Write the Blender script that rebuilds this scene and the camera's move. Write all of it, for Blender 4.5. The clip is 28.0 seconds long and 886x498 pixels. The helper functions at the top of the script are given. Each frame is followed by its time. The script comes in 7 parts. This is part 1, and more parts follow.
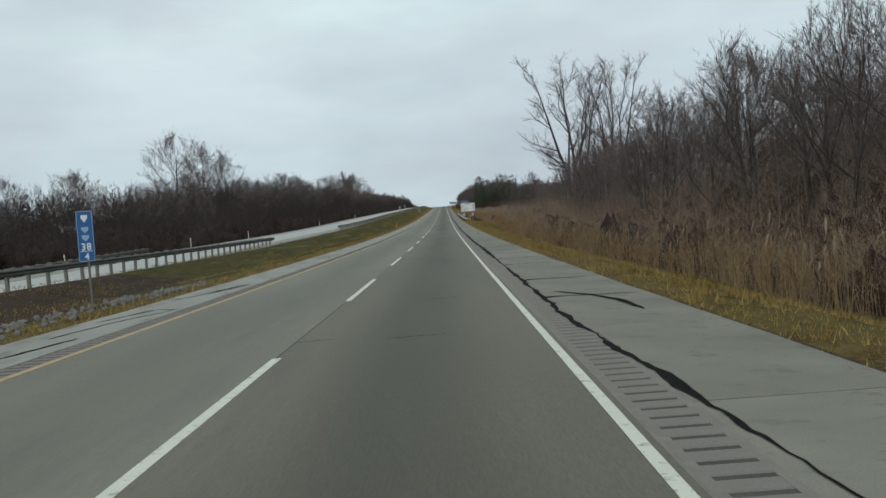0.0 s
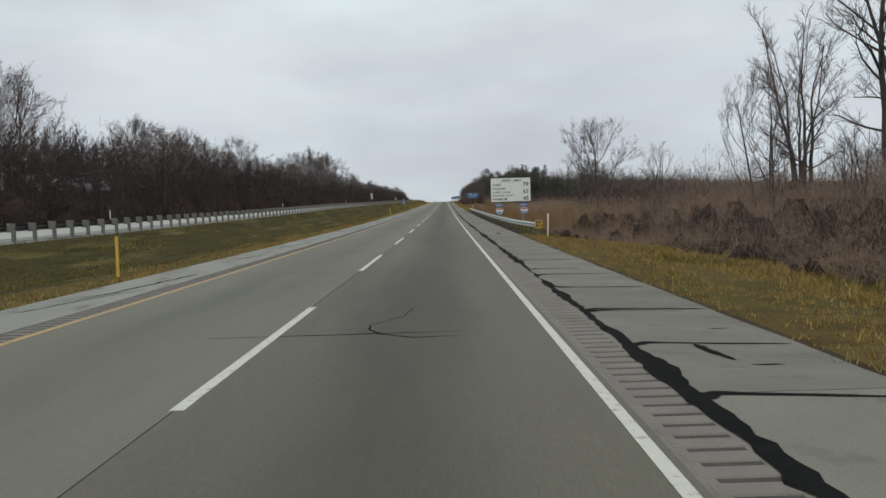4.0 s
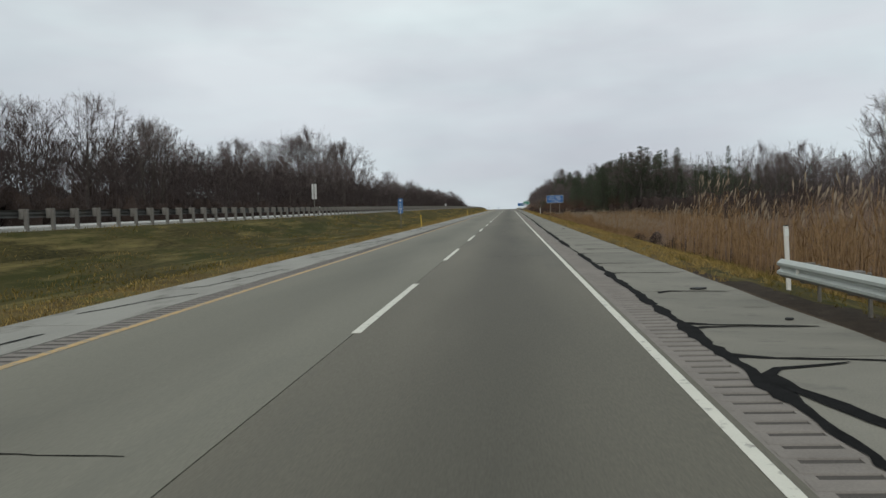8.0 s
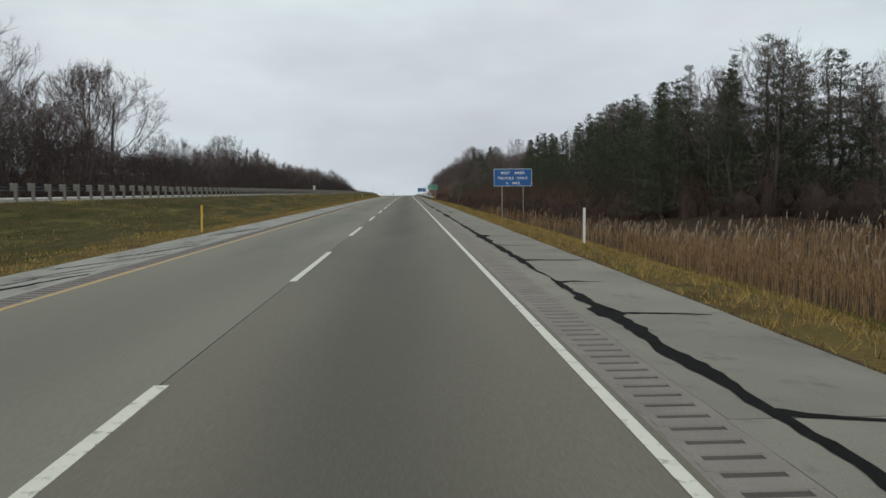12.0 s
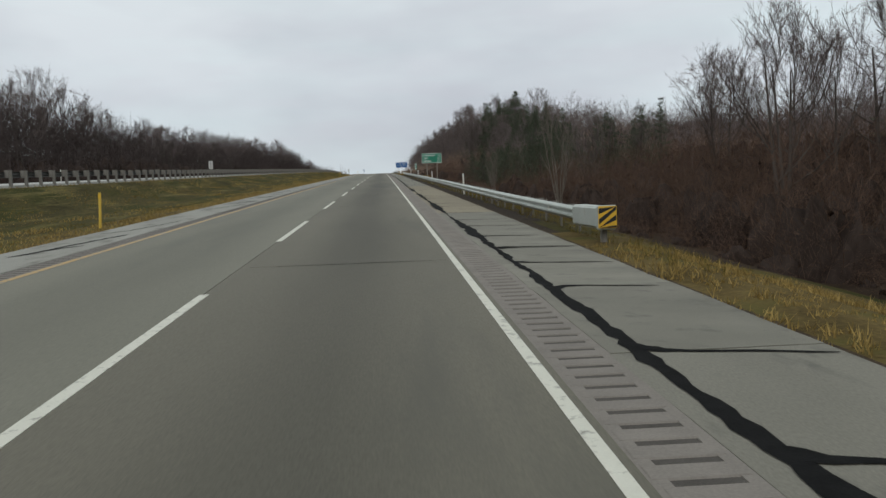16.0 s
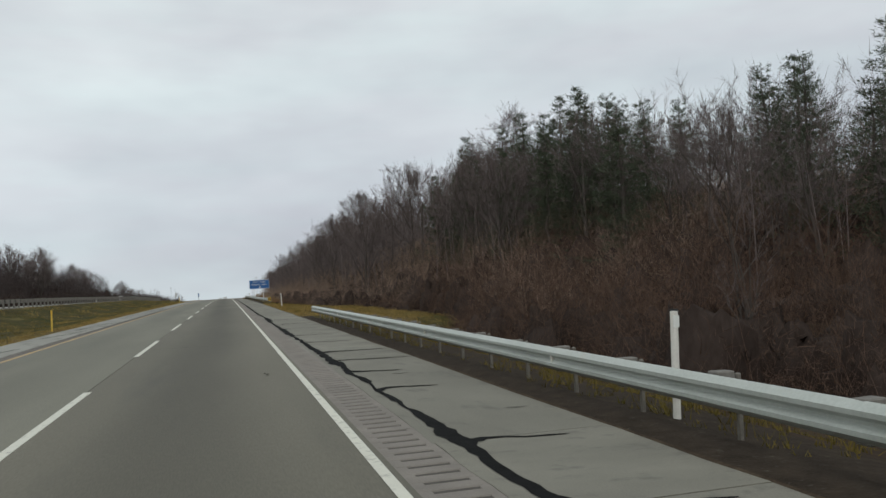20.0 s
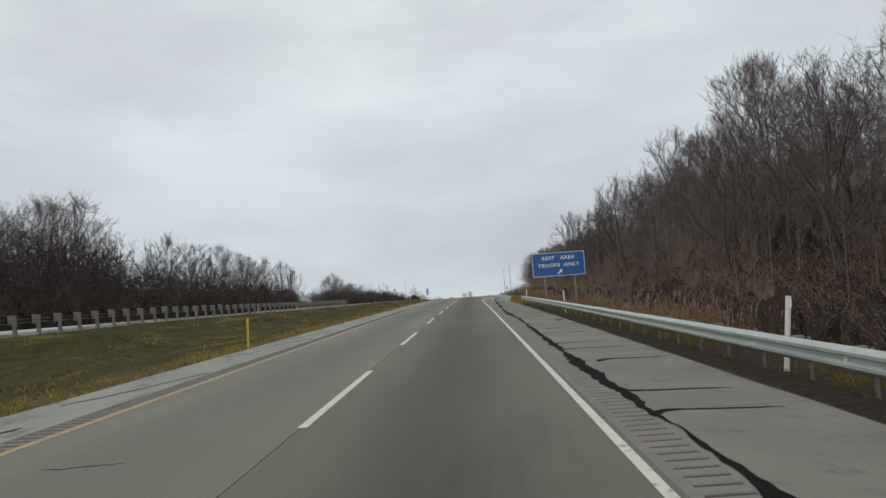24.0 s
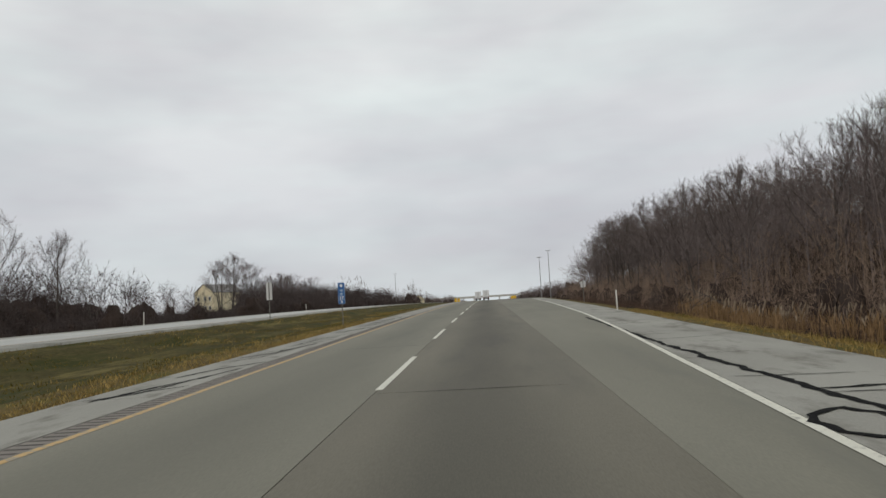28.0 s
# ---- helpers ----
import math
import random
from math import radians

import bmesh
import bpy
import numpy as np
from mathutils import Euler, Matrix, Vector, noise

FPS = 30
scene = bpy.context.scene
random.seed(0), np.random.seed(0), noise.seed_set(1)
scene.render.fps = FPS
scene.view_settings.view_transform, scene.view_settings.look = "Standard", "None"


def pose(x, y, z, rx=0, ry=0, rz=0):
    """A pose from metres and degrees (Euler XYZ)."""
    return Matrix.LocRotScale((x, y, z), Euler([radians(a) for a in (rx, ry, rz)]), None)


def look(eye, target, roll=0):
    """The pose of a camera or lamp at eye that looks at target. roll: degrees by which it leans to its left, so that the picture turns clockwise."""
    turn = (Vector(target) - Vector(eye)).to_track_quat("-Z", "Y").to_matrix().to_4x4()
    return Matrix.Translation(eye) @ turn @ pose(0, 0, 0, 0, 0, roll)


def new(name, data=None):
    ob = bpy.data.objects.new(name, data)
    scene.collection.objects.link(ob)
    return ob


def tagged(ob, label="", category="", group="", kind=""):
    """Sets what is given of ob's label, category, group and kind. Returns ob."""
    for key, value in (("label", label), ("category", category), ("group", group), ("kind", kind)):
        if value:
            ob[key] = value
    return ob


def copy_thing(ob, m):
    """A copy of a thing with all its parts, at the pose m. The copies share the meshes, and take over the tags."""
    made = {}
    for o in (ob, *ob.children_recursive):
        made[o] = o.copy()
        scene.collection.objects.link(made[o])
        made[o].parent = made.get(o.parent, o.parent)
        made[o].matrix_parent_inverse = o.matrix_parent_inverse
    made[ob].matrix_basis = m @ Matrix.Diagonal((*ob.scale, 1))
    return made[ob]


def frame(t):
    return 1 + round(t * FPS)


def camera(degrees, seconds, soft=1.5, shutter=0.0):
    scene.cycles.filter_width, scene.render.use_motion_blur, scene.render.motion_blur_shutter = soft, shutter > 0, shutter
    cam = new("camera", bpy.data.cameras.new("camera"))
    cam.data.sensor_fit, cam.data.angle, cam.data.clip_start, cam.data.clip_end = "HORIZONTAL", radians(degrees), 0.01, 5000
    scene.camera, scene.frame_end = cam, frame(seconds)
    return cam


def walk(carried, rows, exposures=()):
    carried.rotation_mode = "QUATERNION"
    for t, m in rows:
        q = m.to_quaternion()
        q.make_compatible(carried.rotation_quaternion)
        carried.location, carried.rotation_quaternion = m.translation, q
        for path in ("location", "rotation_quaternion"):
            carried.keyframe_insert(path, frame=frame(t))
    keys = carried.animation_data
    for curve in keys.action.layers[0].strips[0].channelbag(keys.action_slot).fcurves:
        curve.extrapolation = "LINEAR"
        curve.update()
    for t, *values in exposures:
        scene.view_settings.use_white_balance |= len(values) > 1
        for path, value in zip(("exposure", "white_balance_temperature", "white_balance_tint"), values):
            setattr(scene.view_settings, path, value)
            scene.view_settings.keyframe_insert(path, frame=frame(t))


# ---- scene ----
cam = camera(56.80, 28.0, soft=1.5)
PATH = (
    (0.0, 0.57, -0.48, 1.65, 0.20, -1.72, 4.29),
    (0.5, 0.59, 16.24, 1.68, 0.19, -1.50, 4.50),
    (1.0, 0.60, 32.96, 1.75, 0.20, -1.52, 2.71),
    (1.5, 0.55, 49.83, 1.85, 1.06, -2.51, 2.37),
    (2.0, 0.49, 66.70, 1.98, 1.99, -2.01, 2.32),
    (2.5, 0.56, 83.67, 2.15, -0.48, -3.46, 1.77),
    (3.0, 0.64, 100.64, 2.36, -2.90, -4.41, 2.51),
    (3.5, 0.57, 117.09, 2.59, -1.86, -3.42, 2.93),
    (4.0, 0.51, 133.54, 2.85, 0.19, -1.91, 1.84),
    (4.5, 0.51, 150.16, 3.14, 1.59, -0.63, 1.13),
    (6.5, 0.35, 216.63, 4.54, 3.07, 0.85, 2.16),
    (7.0, 0.35, 233.25, 4.95, 2.68, -0.73, 2.14),
    (7.5, 0.32, 249.94, 5.37, 3.98, -1.28, 0.81),
    (8.0, 0.30, 266.64, 5.80, 4.70, -1.23, 1.67),
    (8.5, 0.26, 282.97, 6.24, 3.96, 0.12, 2.33),
    (9.0, 0.23, 299.30, 6.69, 3.53, 0.49, 2.49),
    (9.5, 0.19, 315.93, 7.16, 3.23, -0.52, -1.09),
    (10.0, 0.16, 332.56, 7.64, 2.08, 1.17, 0.02),
    (10.5, 0.20, 349.56, 8.13, 0.55, -0.24, 0.77),
    (11.0, 0.24, 366.56, 8.63, -0.13, -0.02, 0.22),
    (11.5, 0.24, 383.16, 9.11, -2.41, -2.14, 0.22),
    (13.5, 0.54, 449.55, 11.07, -1.94, -2.77, 1.70),
    (14.0, 0.55, 466.15, 11.56, -2.72, -3.88, 1.70),
    (14.5, 0.57, 482.67, 12.05, -2.39, -3.60, 1.89),
    (15.0, 0.59, 499.19, 12.53, -2.89, -3.23, 2.08),
    (15.5, 0.62, 515.91, 13.02, -3.48, -4.80, 1.96),
    (16.0, 0.64, 532.64, 13.50, -4.17, -4.20, 1.84),
    (16.5, 0.66, 549.63, 13.99, -4.57, -5.07, 1.43),
    (17.0, 0.68, 566.63, 14.47, -9.99, -6.59, 1.01),
    (17.5, 0.67, 583.15, 14.94, -13.56, 0.15, 1.52),
    (18.0, 0.67, 599.42, 15.39, -16.17, 0.95, 3.38),
    (18.5, 0.69, 615.58, 15.84, -19.37, 2.04, 3.89),
    (19.0, 0.68, 632.71, 16.32, -19.98, 1.53, 3.75),
    (19.5, 0.67, 649.55, 16.78, -20.37, 2.71, 3.74),
    (20.0, 0.58, 665.48, 17.21, -14.75, 3.57, 3.52),
    (20.5, 0.52, 682.50, 17.67, -1.57, 2.95, 2.41),
    (21.0, 0.45, 699.27, 18.12, 2.29, 3.10, 2.27),
    (21.5, 0.45, 716.12, 18.56, 3.02, 4.01, 1.86),
    (23.5, 0.47, 783.53, 20.27, 1.86, 2.99, 4.19),
    (24.0, 0.47, 800.39, 20.68, 2.04, 4.15, 4.17),
    (24.5, 0.45, 816.47, 21.06, 1.94, 3.54, 3.59),
    (25.0, 0.42, 832.55, 21.43, 1.39, 3.96, 3.11),
    (25.5, 0.38, 849.18, 21.80, 1.72, 5.23, 4.36),
    (26.0, 0.33, 865.82, 22.16, 1.25, 2.22, 1.91),
    (26.5, 0.25, 882.63, 22.52, 0.19, 4.23, 1.53),
    (27.0, 0.17, 899.45, 22.86, 2.94, 2.30, 2.46),
    (27.5, 0.17, 916.60, 23.19, 2.65, 3.55, 3.47),
    (28.0, 0.16, 933.74, 23.50, 3.10, 4.00, 3.38),
)
walk(cam, [(t, pose(x, y, z, 90 + pitch, roll, yaw)) for t, x, y, z, yaw, pitch, roll in PATH], [(0.0, 0.0, 6200, 2), (2.0, 0.0, 6350, 6), (3.0, 0.0, 6500, 9), (24.0, 0.0, 6500, 9), (26.0, 0.0, 6450, 6), (27.0, 0.0, 6550, 8), (28.0, 0.0, 6800, 12)])

# ---------------------------------------------------------------- light
world = bpy.data.worlds.new("overcast_sky")
scene.world = world
world.use_nodes = True
wn, wl = world.node_tree.nodes, world.node_tree.links
wn.clear()


def wnode(kind, **sets):
    n = wn.new(kind)
    for k, v in sets.items():
        n.inputs[k].default_value = v
    return n


w_out = wn.new("ShaderNodeOutputWorld")
w_bg = wn.new("ShaderNodeBackground")
w_sky = wn.new("ShaderNodeTexSky")
w_sky.sky_type, w_sky.sun_disc = "NISHITA", False
w_sky.sun_elevation, w_sky.sun_rotation = radians(28), radians(200)
w_co = wn.new("ShaderNodeTexCoord")
w_map = wn.new("ShaderNodeMapping")
w_map.inputs["Scale"].default_value = (1.0, 1.0, 2.6)
w_big = wnode("ShaderNodeTexNoise", Scale=2.0, Detail=4.5, Roughness=0.55)
w_ramp = wn.new("ShaderNodeValToRGB")
w_ramp.color_ramp.elements[0].position, w_ramp.color_ramp.elements[0].color = 0.34, (0.620, 0.645, 0.675, 1)
w_ramp.color_ramp.elements[1].position, w_ramp.color_ramp.elements[1].color = 0.66, (0.840, 0.895, 0.895, 1)
w_sep = wn.new("ShaderNodeSeparateXYZ")
w_el = wn.new("ShaderNodeValToRGB")
w_el.color_ramp.elements[0].position, w_el.color_ramp.elements[0].color = 0.0, (0.88, 0.90, 0.94, 1)
w_el.color_ramp.elements[1].position, w_el.color_ramp.elements[1].color = 0.42, (1.06, 1.06, 1.05, 1)
e_mid = w_el.color_ramp.elements.new(0.11)
e_mid.color = (0.84, 0.84, 0.88, 1)
w_mul = wn.new("ShaderNodeMix")
w_mul.data_type, w_mul.blend_type = "RGBA", "MULTIPLY"
w_mul.inputs[0].default_value = 1.0
w_dim = wn.new("ShaderNodeMix")
w_dim.data_type, w_dim.blend_type = "RGBA", "MULTIPLY"
w_dim.inputs[0].default_value = 1.0
w_dim.inputs[7].default_value = (0.09, 0.09, 0.09, 1)
w_mix = wn.new("ShaderNodeMix")
w_mix.data_type = "RGBA"
w_mix.inputs[0].default_value = 0.94
wl.new(w_co.outputs["Generated"], w_map.inputs[0])
wl.new(w_map.outputs[0], w_big.inputs["Vector"])
wl.new(w_big.outputs["Fac"], w_ramp.inputs[0])
wl.new(w_co.outputs["Generated"], w_sep.inputs[0])
wl.new(w_sep.outputs["Z"], w_el.inputs[0])
wl.new(w_ramp.outputs[0], w_mul.inputs[6])
wl.new(w_el.outputs[0], w_mul.inputs[7])
wl.new(w_sky.outputs[0], w_dim.inputs[6])
wl.new(w_dim.outputs[2], w_mix.inputs[6])
# faint warm and cool patches between the cloud layers
w_map2 = wn.new("ShaderNodeMapping")
w_map2.inputs["Scale"].default_value, w_map2.inputs["Location"].default_value = (1.0, 1.0, 6.0), (3.1, 0.7, 0.2)
w_tone = wnode("ShaderNodeTexNoise", Scale=2.6, Detail=5.0, Roughness=0.6)
w_tint = wn.new("ShaderNodeValToRGB")
w_tint.color_ramp.elements[0].position, w_tint.color_ramp.elements[0].color = 0.38, (0.965, 0.962, 0.980, 1)
w_tint.color_ramp.elements[1].position, w_tint.color_ramp.elements[1].color = 0.62, (0.978, 1.02, 1.022, 1)
w_mul2 = wn.new("ShaderNodeMix")
w_mul2.data_type, w_mul2.blend_type = "RGBA", "MULTIPLY"
w_mul2.inputs[0].default_value = 1.0
wl.new(w_co.outputs["Generated"], w_map2.inputs[0])
wl.new(w_map2.outputs[0], w_tone.inputs["Vector"])
wl.new(w_tone.outputs["Fac"], w_tint.inputs[0])
wl.new(w_mul.outputs[2], w_mul2.inputs[6])
wl.new(w_tint.outputs[0], w_mul2.inputs[7])
wl.new(w_mul2.outputs[2], w_mix.inputs[7])
wl.new(w_mix.outputs[2], w_bg.inputs["Color"])
w_bg.inputs["Strength"].default_value = 1.0
wl.new(w_bg.outputs[0], w_out.inputs[0])

sun_data = bpy.data.lights.new("sun", "SUN")
sun_data.energy, sun_data.angle, sun_data.color = 0.6, radians(30), (1.0, 0.96, 0.9)
sun = new("sun", sun_data)
sun.matrix_world = look((0, 0, 60), (12, 45, 30))


# ---------------------------------------------------------------- materials
def material(name, dark, light, rough=0.85, scale=3.0, fine=40.0, bump=0.3, metal=0.0, island=0.0, stretch=(1, 1, 1),
             spots=None, spot_scale=0.6, spot_at=0.62, spec=0.3):
    """A procedural surface: two colours mixed by coarse and fine noise, with relief; spots: a third colour in blotches."""
    m = bpy.data.materials.new(name)
    m.use_nodes = True
    n, l = m.node_tree.nodes, m.node_tree.links
    b = n["Principled BSDF"]
    b.inputs["Roughness"].default_value, b.inputs["Metallic"].default_value = rough, metal
    b.inputs["Specular IOR Level"].default_value = spec
    co = n.new("ShaderNodeTexCoord")
    mp = n.new("ShaderNodeMapping")
    mp.inputs["Scale"].default_value = stretch
    l.new(co.outputs["Object"], mp.inputs[0])
    big, small = n.new("ShaderNodeTexNoise"), n.new("ShaderNodeTexNoise")
    big.inputs["Scale"].default_value, big.inputs["Detail"].default_value = scale, 6
    small.inputs["Scale"].default_value, small.inputs["Detail"].default_value = fine, 3
    l.new(mp.outputs[0], big.inputs["Vector"])
    l.new(mp.outputs[0], small.inputs["Vector"])
    add = n.new("ShaderNodeMath")
    add.operation = "MULTIPLY_ADD"
    add.inputs[1].default_value = 0.45
    l.new(small.outputs["Fac"], add.inputs[0])
    half = n.new("ShaderNodeMath")
    half.operation = "MULTIPLY"
    half.inputs[1].default_value = 0.55
    l.new(big.outputs["Fac"], half.inputs[0])
    l.new(half.outputs[0], add.inputs[2])
    fac = add.outputs[0]
    if island:
        geo = n.new("ShaderNodeNewGeometry")
        mixf = n.new("ShaderNodeMix")
        mixf.inputs[0].default_value = island
        l.new(fac, mixf.inputs[2])
        l.new(geo.outputs["Random Per Island"], mixf.inputs[3])
        fac = mixf.outputs[0]
    ramp = n.new("ShaderNodeValToRGB")
    lo, hi = (0.1, 0.9) if island else (0.3, 0.7)
    ramp.color_ramp.elements[0].position, ramp.color_ramp.elements[0].color = lo, (*dark, 1)
    ramp.color_ramp.elements[1].position, ramp.color_ramp.elements[1].color = hi, (*light, 1)
    l.new(fac, ramp.inputs[0])
    colour = ramp.outputs[0]
    if spots:
        sp = n.new("ShaderNodeTexNoise")
        sp.inputs["Scale"].default_value, sp.inputs["Detail"].default_value = spot_scale, 8
        sp.inputs["Roughness"].default_value = 0.65
        l.new(mp.outputs[0], sp.inputs["Vector"])
        sr = n.new("ShaderNodeValToRGB")
        sr.color_ramp.elements[0].position, sr.color_ramp.elements[1].position = spot_at - 0.06, spot_at + 0.06
        l.new(sp.outputs["Fac"], sr.inputs[0])
        mx = n.new("ShaderNodeMix")
        mx.data_type = "RGBA"
        l.new(sr.outputs[0], mx.inputs[0])
        l.new(colour, mx.inputs[6])
        mx.inputs[7].default_value = (*spots, 1)
        colour = mx.outputs[2]
    l.new(colour, b.inputs["Base Color"])
    if bump:
        bp = n.new("ShaderNodeBump")
        bp.inputs["Strength"].default_value, bp.inputs["Distance"].default_value = bump, 0.01
        l.new(small.outputs["Fac"], bp.inputs["Height"])
        l.new(bp.outputs[0], b.inputs["Normal"])
    return m


def oil_band(m, centre, width, depth):
    """Darkens a lane's middle, where oil drips and rubber gather between the wheel tracks."""
    n, l = m.node_tree.nodes, m.node_tree.links
    b = n["Principled BSDF"]
    src = b.inputs["Base Color"].links[0].from_socket
    co, sep = n.new("ShaderNodeTexCoord"), n.new("ShaderNodeSeparateXYZ")
    l.new(co.outputs["Object"], sep.inputs[0])
    wob = n.new("ShaderNodeTexNoise")
    wob.inputs["Scale"].default_value, wob.inputs["Detail"].default_value = 0.12, 3
    l.new(co.outputs["Object"], wob.inputs["Vector"])
    off = n.new("ShaderNodeMath")
    off.operation = "MULTIPLY_ADD"
    off.inputs[1].default_value, off.inputs[2].default_value = 0.5, -0.25 - centre
    l.new(wob.outputs["Fac"], off.inputs[0])
    dx = n.new("ShaderNodeMath")
    l.new(sep.outputs["X"], dx.inputs[0])
    l.new(off.outputs[0], dx.inputs[1])
    ab = n.new("ShaderNodeMath")
    ab.operation = "ABSOLUTE"
    l.new(dx.outputs[0], ab.inputs[0])
    rp = n.new("ShaderNodeMapRange")
    rp.interpolation_type = "SMOOTHSTEP"
    rp.inputs[1].default_value, rp.inputs[2].default_value = 0.1, width
    rp.inputs[3].default_value, rp.inputs[4].default_value = 1 - depth, 1.06
    l.new(ab.outputs[0], rp.inputs[0])
    mx = n.new("ShaderNodeMix")
    mx.data_type, mx.blend_type = "RGBA", "MULTIPLY"
    mx.inputs[0].default_value = 1.0
    l.new(src, mx.inputs[6])
    l.new(rp.outputs[0], mx.inputs[7])
    l.new(mx.outputs[2], b.inputs["Base Color"])


def worn_paint(name, colour, under, scale=9.0, at=0.60):
    m = material(name, tuple(c * 0.86 for c in colour), colour, rough=0.6, scale=4, fine=60, bump=0.15,
                 spots=under, spot_scale=scale, spot_at=at)
    return m


def vary(m, lo, hi):
    """Makes each piece of a material a little lighter or darker than the next."""
    n, l = m.node_tree.nodes, m.node_tree.links
    b = n["Principled BSDF"]
    src = b.inputs["Base Color"].links[0].from_socket
    info, rg, mx = n.new("ShaderNodeObjectInfo"), n.new("ShaderNodeMapRange"), n.new("ShaderNodeMix")
    rg.inputs[3].default_value, rg.inputs[4].default_value = lo, hi
    mx.data_type, mx.blend_type = "RGBA", "MULTIPLY"
    mx.inputs[0].default_value = 1.0
    l.new(info.outputs["Random"], rg.inputs[0])
    l.new(src, mx.inputs[6])
    l.new(rg.outputs[0], mx.inputs[7])
    l.new(mx.outputs[2], b.inputs["Base Color"])


M_LANE_R = material("asphalt_dark", (0.099, 0.092, 0.071), (0.164, 0.150, 0.116), rough=0.8, scale=0.5, fine=70, stretch=(1, 0.12, 1), spots=(0.102, 0.096, 0.077), spot_scale=0.35, spot_at=0.60)
M_LANE_L = material("asphalt_grey", (0.131, 0.126, 0.099), (0.199, 0.190, 0.151), rough=0.8, scale=0.5, fine=70, stretch=(1, 0.12, 1), spots=(0.136, 0.132, 0.108), spot_scale=0.35, spot_at=0.62)
oil_band(M_LANE_R, 0.0, 1.5, 0.30)
oil_band(M_LANE_L, -3.66, 1.5, 0.10)
M_SLAB = material("shoulder_concrete", (0.151, 0.143, 0.118), (0.257, 0.243, 0.201), rough=0.9, scale=0.7, fine=60, spots=(0.141, 0.133, 0.114), spot_scale=1.9, spot_at=0.61)
M_SLAB_TAN = material("tan_shoulder_concrete", (0.207, 0.178, 0.128), (0.277, 0.239, 0.172), rough=0.9, scale=0.7, fine=60, spots=(0.158, 0.136, 0.104), spot_scale=1.3, spot_at=0.63)
vary(M_SLAB, 0.90, 1.08)
vary(M_SLAB_TAN, 0.92, 1.08)
M_SLAB_IN = material("pale_shoulder_concrete", (0.225, 0.218, 0.192), (0.335, 0.327, 0.292), rough=0.9, scale=0.7, fine=60, stretch=(1, 0.3, 1), spots=(0.165, 0.157, 0.135), spot_scale=1.1, spot_at=0.57)
M_TAR = material("crack_sealant", (0.007, 0.007, 0.007), (0.018, 0.018, 0.018), rough=0.85, scale=5, fine=60, spec=0.03)
M_RUMBLE = material("rumble_asphalt", (0.165, 0.147, 0.130), (0.249, 0.223, 0.196), rough=0.9, scale=2, fine=50)
# groove shade put into the colour; also the lane joint and shoulder bed
M_GROOVE = material("groove_shade_and_joint", (0.054, 0.048, 0.042), (0.099, 0.088, 0.078), rough=0.95, scale=3, fine=60)
M_WHITE = worn_paint("road_paint_white", (0.66, 0.645, 0.555), (0.25, 0.24, 0.21), 7.0, 0.62)
M_YELLOW = worn_paint("road_paint_yellow", (0.50, 0.32, 0.12), (0.26, 0.23, 0.17), 7.0, 0.55)
M_ROAD_FAR = material("concrete_road", (0.36, 0.36, 0.345), (0.46, 0.46, 0.44), rough=0.85, scale=0.3, fine=60, stretch=(1, 0.15, 1))
M_STEEL = material("galvanised_steel", (0.376, 0.400, 0.369), (0.504, 0.528, 0.492), rough=0.5, scale=1.3, fine=30, bump=0.1, metal=0.25, spots=(0.40, 0.38, 0.33), spot_scale=1.6, spot_at=0.68, spec=0.5)
M_STEEL_OLD = material("weathered_dark_steel", (0.050, 0.050, 0.049), (0.115, 0.113, 0.107), rough=0.7, scale=1.3, fine=30, bump=0.15, metal=0.2, spots=(0.09, 0.075, 0.06), spot_scale=1.4, spot_at=0.62, spec=0.3)
M_POST = material("weathered_wood_post", (0.12, 0.112, 0.100), (0.225, 0.212, 0.19), rough=0.9, scale=3, fine=30, stretch=(1, 1, 0.2))
M_POST_PALE = material("pale_timber_post", (0.215, 0.195, 0.165), (0.345, 0.315, 0.270), rough=0.9, scale=3, fine=30, stretch=(1, 1, 0.2))
M_BARK = material("grey_brown_bark", (0.055, 0.046, 0.041), (0.116, 0.099, 0.088), rough=0.95, scale=1.5, fine=20, bump=0.6, stretch=(1, 1, 0.3), spec=0.06)
M_TWIG = material("bare_twigs", (0.092, 0.074, 0.073), (0.211, 0.171, 0.160), rough=0.95, scale=0.16, fine=3, bump=0, island=0.22, spec=0.06)
M_PALE = material("pale_bark", (0.105, 0.088, 0.072), (0.205, 0.178, 0.148), rough=0.9, scale=2, fine=20, bump=0.4, spots=(0.12, 0.11, 0.10), spot_scale=3, spec=0.06)
M_BRUSH = material("brown_brush", (0.037, 0.030, 0.029), (0.102, 0.081, 0.076), rough=0.95, scale=0.14, fine=2, bump=0, island=0.22, spec=0.06)
M_HILLBRUSH = material("grey_brown_brush", (0.131, 0.095, 0.075), (0.390, 0.278, 0.208), rough=0.95, scale=0.16, fine=2, bump=0, island=0.25, spec=0.06)
M_REDBRUSH = material("red_brown_brush", (0.047, 0.032, 0.024), (0.164, 0.103, 0.076), rough=0.95, scale=0.18, fine=2, bump=0, island=0.25, spec=0.06)
# hearts of the brush: the shade among the twigs is put into this colour
M_MASS = material("twig_shade_mass", (0.025, 0.018, 0.015), (0.066, 0.049, 0.042), rough=1.0, scale=0.5, fine=7, bump=1.0, stretch=(1, 1, 0.35), spec=0.05)
M_NEEDLE = material("pine_needles", (0.046, 0.057, 0.039), (0.112, 0.132, 0.085), rough=0.85, scale=0.5, fine=4, bump=0, island=0.3, spec=0.06)
